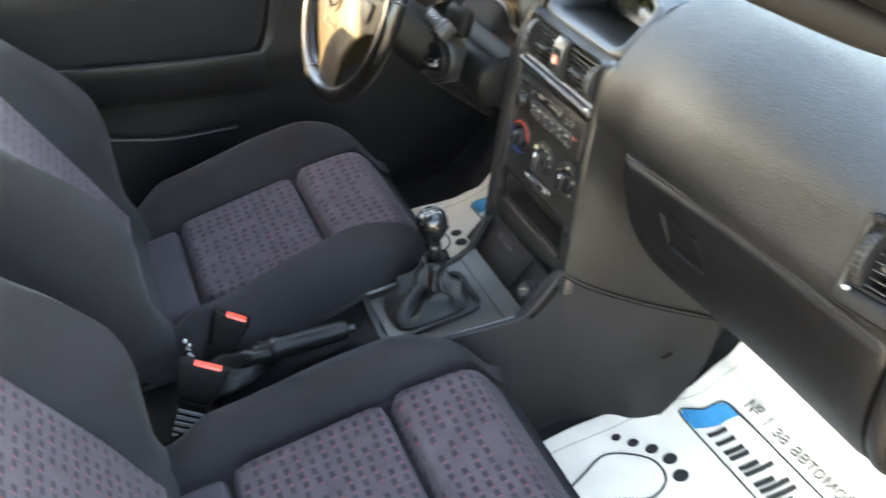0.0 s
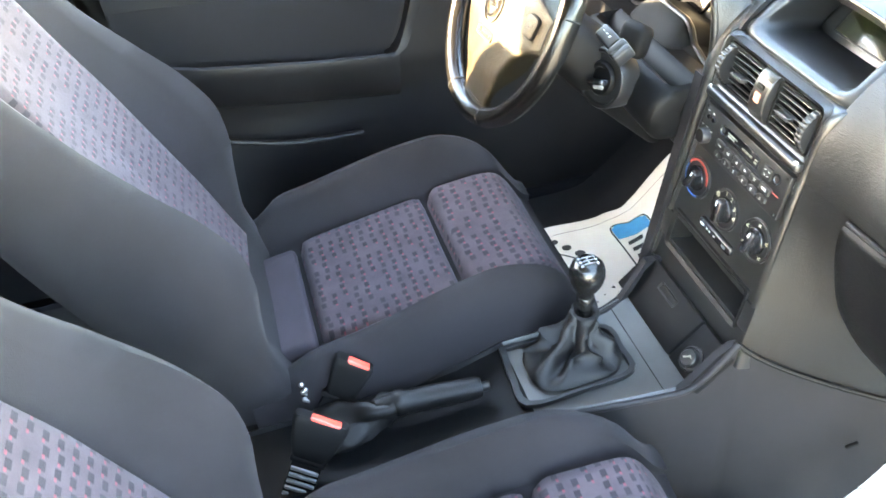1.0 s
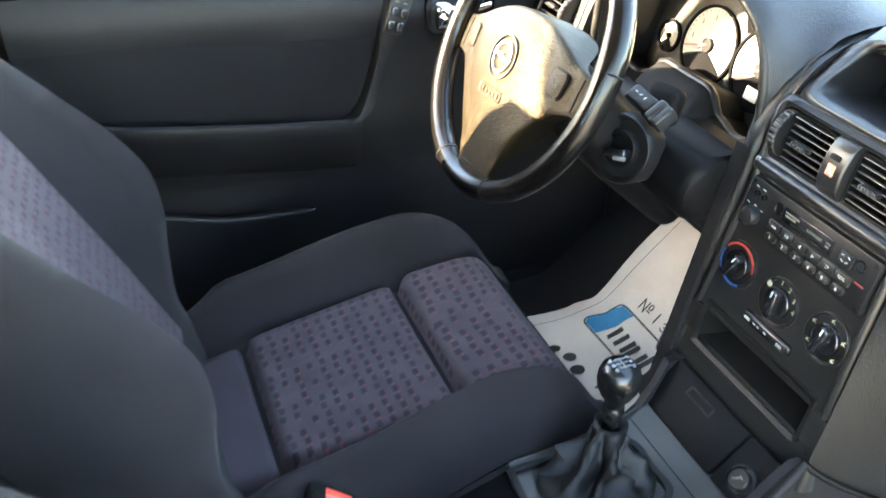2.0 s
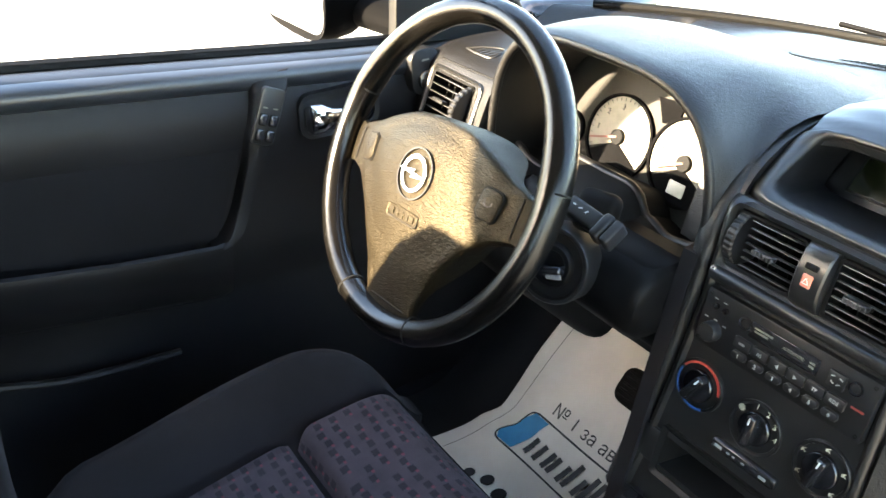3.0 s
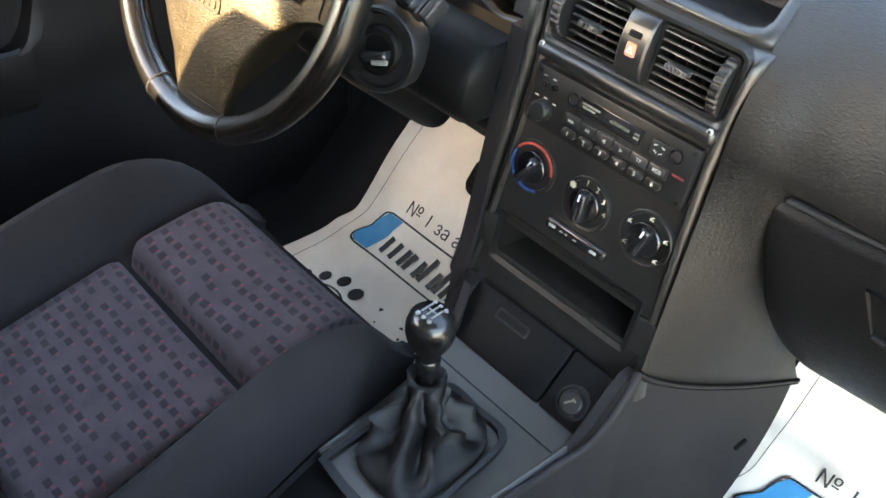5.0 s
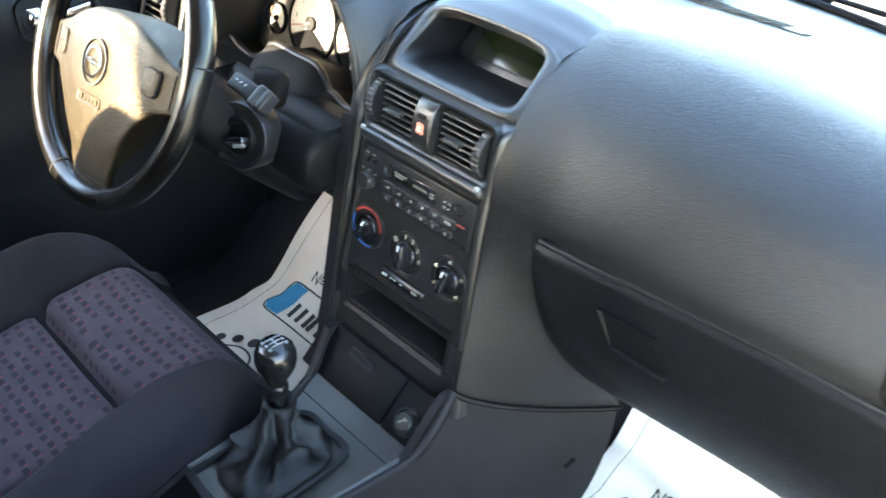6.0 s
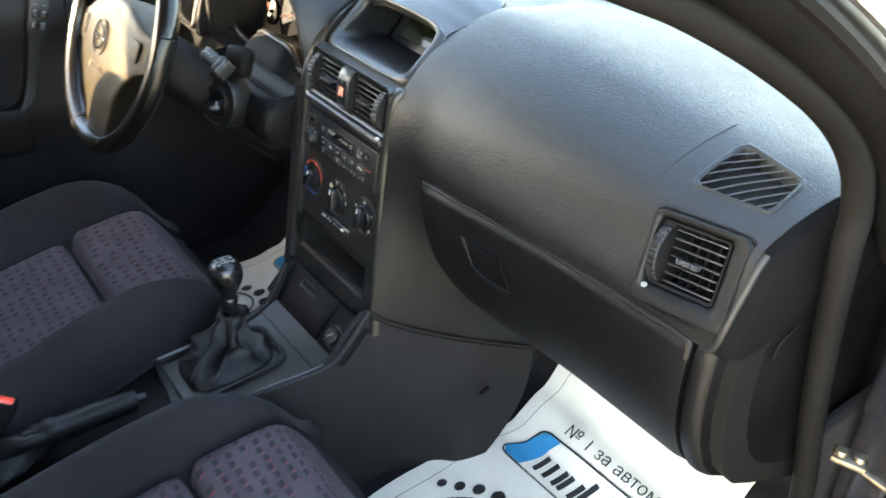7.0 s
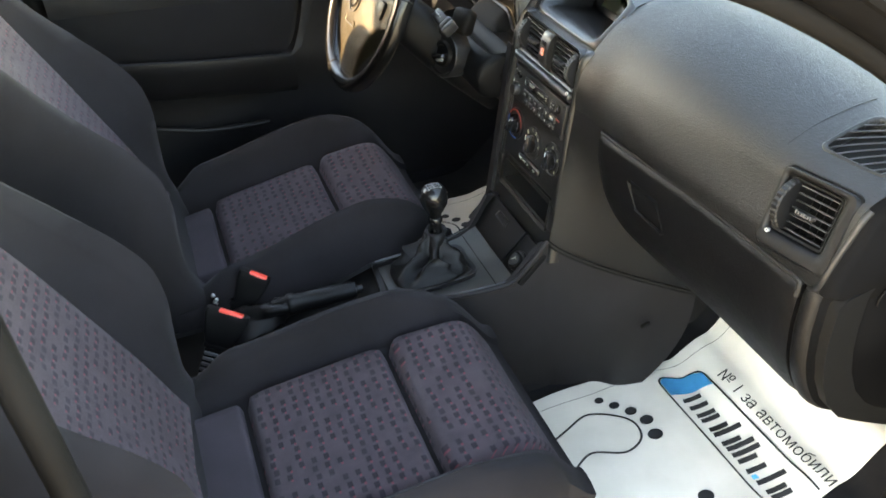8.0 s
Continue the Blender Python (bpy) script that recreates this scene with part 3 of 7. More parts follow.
    for z in (0.535, 0.60, 0.66, 0.72, 0.78, 0.83, 0.87, 0.895, 0.915, 0.935, 0.955, 0.97):
        x0 = -interp(z, [(0.54, 0.137), (0.64, 0.126), (0.75, 0.118), (0.85, 0.114), (0.915, 0.117)])
        y0 = (z - 0.9) * 0.17 if z <= 0.87 else interp(z, [(0.87, -0.005), (0.895, 0.004), (0.915, 0.014), (0.935, 0.031), (0.955, 0.052), (0.97, 0.072)])
        w = 0.026 + 0.010 * smooth01(0.80, 0.92, z)
        rings.append([(x0, y0 + 0.05, z), (x0, y0 + 0.004, z), (x0 - 0.004, y0 - 0.003, z), (x0 - 0.011, y0 - 0.005, z), (x0 - w * 0.75, y0 + 0.001, z), (x0 - w, y0 + 0.014, z), (x0 - w, y0 + 0.06, z)])
    loft(bm, rings)
    part("stack_rib", bm, M_PAD, dash, "grained soft black rib beside the stack", True, 60)
    # instrument hood
    cx = -0.326
    def arch(a, zb, zt, y, n=44, p=0.55):
        out = []
        for i in range(n + 1):
            s = math.pi * i / n
            c, d = math.cos(s), math.sin(s)
            out.append(Vector((cx + a * math.copysign(abs(c) ** p, c), y, zb + (zt - zb) * abs(d) ** p)))
        return out
    bm = bmesh.new()
    inner = [arch(0.182, 0.80, 0.990, 0.125), arch(0.186, 0.80, 1.004, 0.06), arch(0.188, 0.80, 1.014, 0.015), arch(0.190, 0.80, 1.021, 0.003)]
    outer = [arch(0.194, 0.80, 1.030, 0.0), arch(0.199, 0.80, 1.034, 0.008), arch(0.201, 0.80, 1.036, 0.025), arch(0.203, 0.80, 1.037, 0.05), arch(0.205, 0.805, 1.037, 0.085), arch(0.208, 0.81, 1.035, 0.12), arch(0.214, 0.82, 1.029, 0.16), arch(0.220, 0.83, 1.020, 0.20), arch(0.235, 0.845, 1.009, 0.25), arch(0.25, 0.86, 0.996, 0.30), arch(0.28, 0.88, 0.968, 0.38), arch(0.29, 0.88, 0.935, 0.42)]
    # on the display's side the hood runs out into the bridge
    for ring in outer[1:]:
        y = ring[0].y
        base = interp(y, [(0.0, 0.850), (0.016, 0.912), (0.045, 0.957), (0.085, 0.984), (0.12, 0.994), (0.2, 0.9985), (0.25, 0.998), (0.30, 0.988), (0.42, 0.950)])
        share = 1 - 0.42 * smooth01(0.12, 0.2, y) - 0.5 * smooth01(0.2, 0.32, y)
        for p in ring:
            if p.x > -0.24:
                p.x = min(p.x, -0.1145)
                f = base + 0.030 * share * smooth01(0.02, 0.10, y) * max(0.0, min(1.0, (-0.116 - p.x) / 0.094)) - 0.05 * smooth01(-0.20, -0.24, p.x)
                p.z = 0.5 * (p.z + f + math.sqrt((p.z - f) ** 2 + 0.008 ** 2))
    loft(bm, inner + outer, False, False)
    part("instrument_hood", bm, M_PAD, dash, "arched grained instrument hood", True, 60)
    bm = bmesh.new()
    tube(bm, arch(0.1925, 0.80, 1.0255, 0.005), 0.0062, 10)
    part("hood_edge", bm, M_PAD, dash, "rolled grained edge of the hood")
    # display: rounded opening that leans back, smooth D-shaped cover behind it
    DX = 0.0012
    def opening(grow, push, top_push=None, gx=0.0):
        """The outline of the opening, widened by grow and moved back by push."""
        tp = push if top_push is None else top_push
        w0, w1 = 0.0985 + grow + gx, 0.0895 + grow + gx * 1.5
        z0, z1 = 0.936 - grow * 0.5, 0.987 + grow * 0.8
        y0, y1 = 0.030 - grow * 0.3, 0.104
        path = []
        for (xa, va), (xb, vb) in zip([(-w0, 0), (w0, 0), (w1, 1), (-w1, 1)], [(w0, 0), (w1, 1), (-w1, 1), (-w0, 0)]):
            for q in range(8):
                f = 0.07 + 0.86 * q / 7
                path.append((xa + (xb - xa) * f, va + (vb - va) * (f if va != vb else 0)))
        out = []
        for x, v in path:
            crown = 0.006 * (1 - (x / w0) ** 2) * v
            out.append(Vector((DX + x, y0 + (y1 - y0) * v + (push + (tp - push) * v), z0 + (z1 - z0) * v + crown)))
        sm = []
        n = len(out)
        for k in range(n):
            sm.append((out[k - 1] + 2 * out[k] + out[(k + 1) % n]) / 4)
        return sm
    def sunk(grow, push, down, gx):
        return [p - Vector((0, 0, down)) for p in opening(grow, push, None, gx)]
    bm = bmesh.new()
    back = [Vector((DX + (p.x - DX) * 0.96, 0.130 + (p.z - 0.936) * 0.86, 0.920 + (p.z - 0.936) * 0.97)) for p in opening(0, 0)]
    loft(bm, [back, opening(-0.0015, 0.010), opening(-0.001, 0.006)], True, False)
    part("display_recess", bm, M_RECESS, dash, "matt black display recess", True, 70)
    bm = bmesh.new()
    loft(bm, [opening(-0.001, 0.006), opening(-0.0006, 0.0025), opening(0.0008, -0.0005), opening(0.0032, -0.0025), opening(0.0062, -0.0030), opening(0.0095, -0.0018), sunk(0.0125, -0.0005, 0.002, 0.002), sunk(0.0140, 0.0015, 0.006, 0.005), sunk(0.0145, 0.008, 0.022, 0.006)], True, False)
    part("display_surround", bm, M_BEZEL, dash, "satin anthracite display surround", True, 70)
    bm = bmesh.new()
    def cover(u, v):
        x = (u * 2 - 1)
        hw = 0.1065 + 0.009 * smooth01(0.0, 0.45, v) - 0.028 * v ** 4
        yf = 0.112 - 0.014 * abs(x) ** 3
        yb_ = 0.262 - 0.042 * abs(x) ** 2.5
        y = yf + (yb_ - yf) * v
        edge = interp(y, [(0.09, 0.982), (0.112, 0.9915), (0.135, 0.9975), (0.18, 1.0035), (0.22, 1.0075), (0.262, 1.005)])
        return (DX + 0.002 + x * hw, y, edge + (1 - x * x) * (0.004 * (1 - v) + 0.012 * math.sin(math.pi * v)))
    sheet(bm, cover, 24, 18, 0.012)
    part("display_cover", bm, M_COVER, dash, "smooth black cover over the display", True, 60)
    bm = bmesh.new()
    rbox(bm, pose(DX, 0.1605, 0.9395, -41), (0.186, 0.016, 0.082), 0.004)
    part("display_back", bm, M_RECESS, dash, "glossy black display panel")
    bm = bmesh.new()
    rbox(bm, pose(-0.009, 0.1525, 0.9425, -41), (0.110, 0.004, 0.042), 0.001)
    scr = part("display_screen", bm, M_LCD, dash, "unlit green-grey display")
    bm = bmesh.new()
    ring_frame(bm, basis((-0.009, 0.1505, 0.9440), (1, 0, 0), (0, -0.755, 0.656)), rrect(0.114, 0.046, 0.003), rrect(0.109, 0.041, 0.002), 0.003, 0.0)
    part("screen_frame", bm, M_TRIM, scr, "thin black frame")
    for bx_, by_, bz in ((0.0600, 0.1560, 0.9520), (0.0625, 0.1445, 0.9395)):
        bm = bmesh.new()
        mbn = basis((bx_, by_, bz), (1, 0, 0), (0, -0.755, 0.656))
        spin(bm, mbn, [(0.0045, -0.012), (0.0045, 0.0), (0.0036, 0.0008), (0.001, 0.0008)], 16)
        btn = part("display_button", bm, M_TRIM, dash, "small black button with an ivory ring")
        bm = bmesh.new()
        arc_band(bm, mbn @ pose(0, 0, 0.0008), 0.0030, 0.0038, 0, 360, 0.0004, 20)
        rbox(bm, mbn @ pose(0, 0, 0.001), (0.0022, 0.0007, 0.0004), 0)
        part("button_ring", bm, M_MARKY, btn, "", False)
    # centre stack face plate and rounded side ribs
    bm = bmesh.new()
    prof = []
    for z, bk in [(0.540, 0), (0.57, 0), (0.60, 0), (0.64, 0), (0.70, 0), (0.76, 0), (0.82, 0), (0.88, 0), (0.905, 0), (0.918, 0.002), (0.926, 0.008), (0.929, 0.016)]:
        hw = interp(z, [(0.54, 0.132), (0.64, 0.121), (0.75, 0.113), (0.85, 0.109), (0.90, 0.113), (0.944, 0.117)])
        v = stv(z)
        sec = [(-hw - 0.004, -0.10), (-hw - 0.004, -0.016), (-hw - 0.003, -0.006), (-hw + 0.001, -0.001), (-hw + 0.005, 0.000), (-hw + 0.009, -0.004), (hw - 0.009, -0.004), (hw - 0.005, 0.000), (hw - 0.001, -0.001), (hw + 0.003, -0.006), (hw + 0.004, -0.016), (hw + 0.004, -0.10)]
        prof.append([ST @ Vector((a, v, w)) + Vector((0, bk, 0)) for a, w in sec])
    # the plate is cut into bars round the slot so that the slot is a real recess
    loft(bm, prof[:1] + prof[2:3], True, True)
    loft(bm, prof[3:], True, True)
    for s in (-1, 1):
        rbox(bm, ST @ pose(s * 0.1135, stv(0.6195), -0.050), (0.026, 0.046, 0.10), 0.004)
    part("stack_plate", bm, M_BEZEL, dash, "satin anthracite centre stack")
    # storage slot
    bm = bmesh.new()
    oc = rrect(0.204, 0.069, 0.005)
    ic = rrect(0.190, 0.056, 0.004)
    ms = on_stack(0, 0.6215)
    ring_frame(bm, ms @ pose(0, 0, 0.0008), oc, ic, 0.012, -0.0035)
    part("slot_rim", bm, M_SLOT, dash, "satin grey rim of the storage slot")
    bm = bmesh.new()
    a = [ms @ Vector((x, y, -0.002)) for x, y in ic]
    b = [ms @ Vector((x * 0.97, y * 0.95, -0.085)) for x, y in ic]
    loft(bm, [a, b], True, False)
    bm.faces.new([bm.verts.new(p) for p in b])
    part("slot_liner", bm, M_DEEP, dash, "empty dark storage slot")
    build_vents(dash)
    build_radio(dash)
    build_climate(dash)
    build_cluster(dash)
    build_lower(dash)
    build_side_vents(dash)
    build_glovebox(dash)
    return dash


def cut_opening(name, m, w, h, deep):
    """Cuts a rectangular opening through the front of a panel that is already built."""
    me = bpy.data.objects[name].data
    bm = bmesh.new()
    bm.from_mesh(me)
    inv = m.inverted()
    turn = m.to_3x3()
    def near(p, k):
        q = inv @ p
        return abs(q.x) < w * 0.5 + k and abs(q.y) < h * 0.5 + k and -deep < q.z < 0.05
    def crosses(f):
        qs = [inv @ v.co for v in f.verts]
        lo = [min(q[i] for q in qs) for i in range(3)]
        hi = [max(q[i] for q in qs) for i in range(3)]
        return lo[0] < w / 2 and hi[0] > -w / 2 and lo[1] < h / 2 and hi[1] > -h / 2 and lo[2] < 0.05 and hi[2] > -deep
    for co, no in (((w / 2, 0, 0), (1, 0, 0)), ((-w / 2, 0, 0), (1, 0, 0)), ((0, h / 2, 0), (0, 1, 0)), ((0, -h / 2, 0), (0, 1, 0))):
        fs = [f for f in bm.faces if crosses(f)]
        es = {e for f in fs for e in f.edges}
        vs = {v for f in fs for v in f.verts}
        bmesh.ops.bisect_plane(bm, geom=list(vs) + list(es) + fs, dist=1e-6, plane_co=m @ Vector(co), plane_no=turn @ Vector(no))
    gone = [f for f in bm.faces if near(f.calc_center_median(), -1e-4)]
    bmesh.ops.delete(bm, geom=gone, context="FACES")
    bm.to_mesh(me)
    bm.free()


def cut_outline(name, loop, floor):
    """Cuts an opening with a convex outline, seen from above, through the top of a panel."""
    me = bpy.data.objects[name].data
    bm = bmesh.new()
    bm.from_mesh(me)
    c = sum(loop, Vector()) / len(loop)
    sides = []
    for a, b in zip(loop, loop[1:] + loop[:1]):
        n = Vector((b.y - a.y, a.x - b.x, 0)).normalized()
        sides.append((a, n if n.dot(c - a) < 0 else -n))
    reach = max((p - c).length for p in loop) + 0.02
    for a, n in sides:
        fs = [f for f in bm.faces if f.calc_center_median().z > floor and (f.calc_center_median() - c).length < reach]
        geom = list({v for f in fs for v in f.verts}) + list({e for f in fs for e in f.edges}) + fs
        bmesh.ops.bisect_plane(bm, geom=geom, dist=1e-6, plane_co=a, plane_no=n)
    gone = [f for f in bm.faces if f.calc_center_median().z > floor and all((f.calc_center_median() - a).dot(n) < 1e-6 for a, n in sides)]
    bmesh.ops.delete(bm, geom=gone, context="FACES")
    bm.to_mesh(me)
    bm.free()


def vent_block(dash, m, w, h, n, wheel_side, hosts, depth=0.05):
    """A vent: dark box, slats, small grip and a ribbed wheel at one side."""
    for host in hosts:
        cut_opening(host, m, w - 0.004, h - 0.004, depth)
    bm = bmesh.new()
    o, i_ = rrect(w, h, 0.006), rrect(w - 0.006, h - 0.006, 0.004)
    ring_frame(bm, m, o, i_, depth, -0.001)
    back = [m @ Vector((x, y, -depth)) for x, y in i_]
    bm.faces.new([bm.verts.new(p) for p in back])
    box = part("vent", bm, M_DEEP, dash, "black air vent")
    inset = 0.014
    x0 = -w / 2 + 0.004 + (inset if wheel_side < 0 else 0)
    x1 = w / 2 - 0.004 - (inset if wheel_side > 0 else 0)
    for k in range(n):
        y = -h / 2 + h * (k + 0.75) / (n + 0.5)
        bm = bmesh.new()
        rbox(bm, m @ pose((x0 + x1) / 2, y, -0.003), (x1 - x0, 0.0017, 0.005), 0.0007, 2)
        part("slat", bm, M_SLAT, box)
    for k in range(5):
        bm = bmesh.new()
        rbox(bm, m @ pose(x0 + (x1 - x0) * (k + 0.5) / 5, 0, -0.034), (0.0018, h - 0.008, 0.016), 0.0006, 1)
        part("vane", bm, M_DEEP, box)
    bm = bmesh.new()
    rbox(bm, m @ pose((x0 + x1) / 2 - 0.004, -0.002, 0.003), (0.026, 0.006, 0.010), 0.002)
    for k in range(6):
        rbox(bm, m @ pose((x0 + x1) / 2 - 0.015 + 0.0045 * k, -0.002, 0.0085), (0.0016, 0.0062, 0.002), 0.0005, 1)
    part("grip", bm, M_SLAT, box, "small ribbed black grip")
    xw = wheel_side * (w / 2 - 0.008)
    bm = bmesh.new()
    wm = m @ pose(xw, 0, -0.016, 0, 90, 0)
    r = h * 0.52
    n2 = 120
    prof = [(0.002, -0.0055), (r - 0.002, -0.0055), (r, -0.004), (r, 0.004), (r - 0.002, 0.0055), (0.002, 0.0055)]
    rings = []
    for rr, hh in prof:
        rings.append([wm @ Vector(((rr - (0.0011 if q % 4 < 2 and rr > 0.01 else 0)) * math.cos(2 * math.pi * q / n2), (rr - (0.0011 if q % 4 < 2 and rr > 0.01 else 0)) * math.sin(2 * math.pi * q / n2), hh)) for q in range(n2)])
    loft(bm, rings)
    part("thumb_wheel", bm, M_TRIM, box, "ribbed black thumb wheel", False)
    return box


def build_vents(dash):
    # housing round both middle vents
    bm = bmesh.new()
    m = on_stack(0.0, 0.893)
    ring_frame(bm, m, rrect(0.214, 0.076, 0.012, 6), rrect(0.204, 0.066, 0.008, 6), 0.03, -0.003)
    part("vent_surround", bm, M_BEZEL, dash, "satin anthracite surround")
    for s in (-1, 1):
        vent_block(dash, on_stack(s * 0.0585, 0.893, -0.002), 0.083, 0.062, 7, s, ["stack_plate"])
    # hazard switch between them
    bm = bmesh.new()
    rings = []
    for q in range(13):
        a = radians(-78 + 156 * q / 12)
        v = stv(0.893) + 0.0335 * math.sin(a)
        w = 0.014 * math.cos(a) - 0.003
        rings.append([ST @ Vector((x, v, w + dw)) for x, dw in ((-0.0155, -0.02), (-0.0155, -0.002), (-0.0135, 0.0), (0.0135, 0.0), (0.0155, -0.002), (0.0155, -0.02))])
    loft(bm, rings)
    hz = part("hazard_housing", bm, M_BEZEL, dash)
    bm = bmesh.new()
    rbox(bm, on_stack(0, 0.892, 0.0105), (0.0108, 0.0135, 0.004), 0.0015)
    hb = part("hazard_button", bm, M_HAZ, hz, "red hazard warning button")
    bm = bmesh.new()
    mt_ = on_stack(0, 0.892, 0.0128)
    tri = lambda r: [mt_ @ Vector((r * math.cos(radians(a)), r * math.sin(radians(a)) - 0.0008, 0)) for a in (90, 210, 330)]
    loft(bm, [tri(0.0046), tri(0.0032)], True, False)
    part("warning_triangle", bm, M_MARK, hb, "", False)
    bm = bmesh.new()
    rbox(bm, on_stack(0, 0.9065, 0.0105, ), (0.013, 0.006, 0.004), 0.001)
    part("button_recess", bm, M_DEEP, hz)
    # satin bar under the vents
    bm = bmesh.new()
    rbox(bm, on_stack(0, 0.8505, 0.002), (0.214, 0.015, 0.016), 0.006, 4)
    bar = part("trim_bar", bm, M_BEZEL, dash, "satin dark trim bar")
    for s in (-1, 1):
        bm = bmesh.new()
        spin(bm, on_stack(s * 0.101, 0.8565, 0.0085), [(0.0030, -0.002), (0.0030, 0.0006), (0.0018, 0.0006), (0.0018, -0.001)], 14, False)
        part("clip", bm, M_PRINT, bar, "", False)


def build_radio(dash):
    zc = 0.803
    bm = bmesh.new()
    rbox(bm, on_stack(0, zc, -0.004), (0.202, 0.066, 0.016), 0.003)
    radio = part("radio", bm, M_TRIM, dash, "black cassette car radio with rows of small keys")
    W = 0.0045
    def at(u, v, w=0.0, turn=0):
        return ST @ pose(u, stv(zc) + v, W + w, 0, 0, turn)
    # knob
    bm = bmesh.new()
    spin(bm, at(-0.080, -0.012), [(0.0115, -0.001), (0.0115, 0.008), (0.0095, 0.011), (0.001, 0.011)], 24)
    part("volume_knob", bm, M_TRIM, radio)
    for u, v in ((-0.084, 0.016), (-0.072, 0.016)):
        bm = bmesh.new()
        spin(bm, at(u, v), [(0.0032, -0.001), (0.0032, 0.003), (0.001, 0.0034)], 12)
        part("small_button", bm, M_GLOSS, radio)
    # window with the tape slot
    bm = bmesh.new()
    rbox(bm, at(0.000, 0.014), (0.080, 0.018, 0.002), 0.0008)
    win = part("radio_window", bm, M_GLOSS, radio, "dark glossy display window")
    for u, v, w_, h_ in ((-0.024, 0.0175, 0.022, 0.0020), (-0.026, 0.0140, 0.016, 0.0020), (0.033, 0.0160, 0.0055, 0.0018), (0.033, 0.0120, 0.0055, 0.0022)):
        bm = bmesh.new()
        rbox(bm, at(u, v, 0.0012), (w_, h_, 0.0005), 0)
        part("marking", bm, M_DIM, win, "", False)
    bm = bmesh.new()
    rbox(bm, at(0.006, 0.0085, 0.0006), (0.060, 0.0030, 0.0016), 0.0006, 1)
    part("tape_slot", bm, M_DEEP, win)
    lettering("AUTOSTORE", 0.0042, at(0.012, 0.0145, 0.0013), M_DIM, win)
    for u, v in ((-0.047, 0.015), (0.079, 0.016)):
        bm = bmesh.new()
        spin(bm, at(u, v), [(0.0075, -0.002), (0.0075, 0.0012), (0.0055, 0.0012), (0.0045, -0.001)], 16)
        part("dimple", bm, M_GLOSS, radio)
    # right hand rocker
    bm = bmesh.new()
    rbox(bm, at(0.060, 0.0140), (0.0185, 0.017, 0.005), 0.002)
    rk = part("seek_key", bm, M_TRIM, radio)
    for u, v, a in ((0.056, 0.0175, 20), (0.0645, 0.0175, -20), (0.057, 0.0110, -30), (0.0635, 0.0110, 30)):
        bm = bmesh.new()
        rbox(bm, at(u, v, 0.0027, a), (0.0040, 0.0011, 0.0006), 0)
        part("marking", bm, M_PRINT, rk, "", False)
    # two rows of keys
    for k in range(6):
        for row, v in ((0, -0.0060), (1, -0.0205)):
            bm = bmesh.new()
            prism(bm, at(-0.041 + 0.0215 * k, v, 0.0035), rrect(0.0208, 0.0120, 0.002) if not row else rrect(0.0175, 0.0090, 0.0040), 0.007, 0.0012)
            key = part("key", bm, M_KEY, radio)
            mm = at(-0.041 + 0.0215 * k, v, 0.0036)
            if row:
                lettering(str(k + 1), 0.0066, mm, M_PRINT, key)
            elif k in (1, 4, 5):
                lettering({1: "AS", 4: "TP", 5: "RDS"}[k], 0.0056, mm, M_PRINT, key)
            else:
                bm = bmesh.new()
                if k < 2:
                    rbox(bm, mm, (0.007, 0.0022, 0.0005), 0)
                else:
                    w_ = -0.0018 if k == 2 else 0.0018
                    prism(bm, mm @ pose(0, 0, 0.0006), [(w_, 0.0), (-w_, 0.0022), (-w_, -0.0022)] if k == 3 else [(w_, 0.0), (-w_, -0.0022), (-w_, 0.0022)], 0.0010)
                part("marking", bm, M_PRINT, key, "", False)
    for u, v in ((-0.085, 0.0255), (-0.073, 0.0255), (-0.090, 0.002), (-0.078, 0.003), (-0.066, 0.001)):
        bm = bmesh.new()
        rbox(bm, at(u, v, 0.0041), (0.0045, 0.0012, 0.0005), 0)
        part("marking", bm, M_PRINT, radio, "", False)
    bm = bmesh.new()
    rbox(bm, at(0.089, 0.0000, 0.0041), (0.013, 0.0022, 0.0005), 0)
    part("marking", bm, M_DULLRED, radio, "faint red code print", False)
    for u, v in ((-0.095, 0.027), (0.095, 0.027), (-0.095, -0.027), (0.095, -0.027)):
        bm = bmesh.new()
        spin(bm, at(u, v), [(0.0022, -0.002), (0.0022, 0.0003), (0.0012, 0.0003), (0.001, -0.001)], 8)
        part("screw_hole", bm, M_DEEP, radio)


def arc_band(bm, m, r0, r1, a0, a1, h=0.0006, n=24):
    rings = []
    for i in range(n + 1):
        a = radians(a0 + (a1 - a0) * i / n)
        c, s = math.cos(a), math.sin(a)
        rings.append([m @ Vector((r0 * c, r0 * s, 0)), m @ Vector((r1 * c, r1 * s, 0)), m @ Vector((r1 * c, r1 * s, h)), m @ Vector((r0 * c, r0 * s, h))])
    loft(bm, rings)


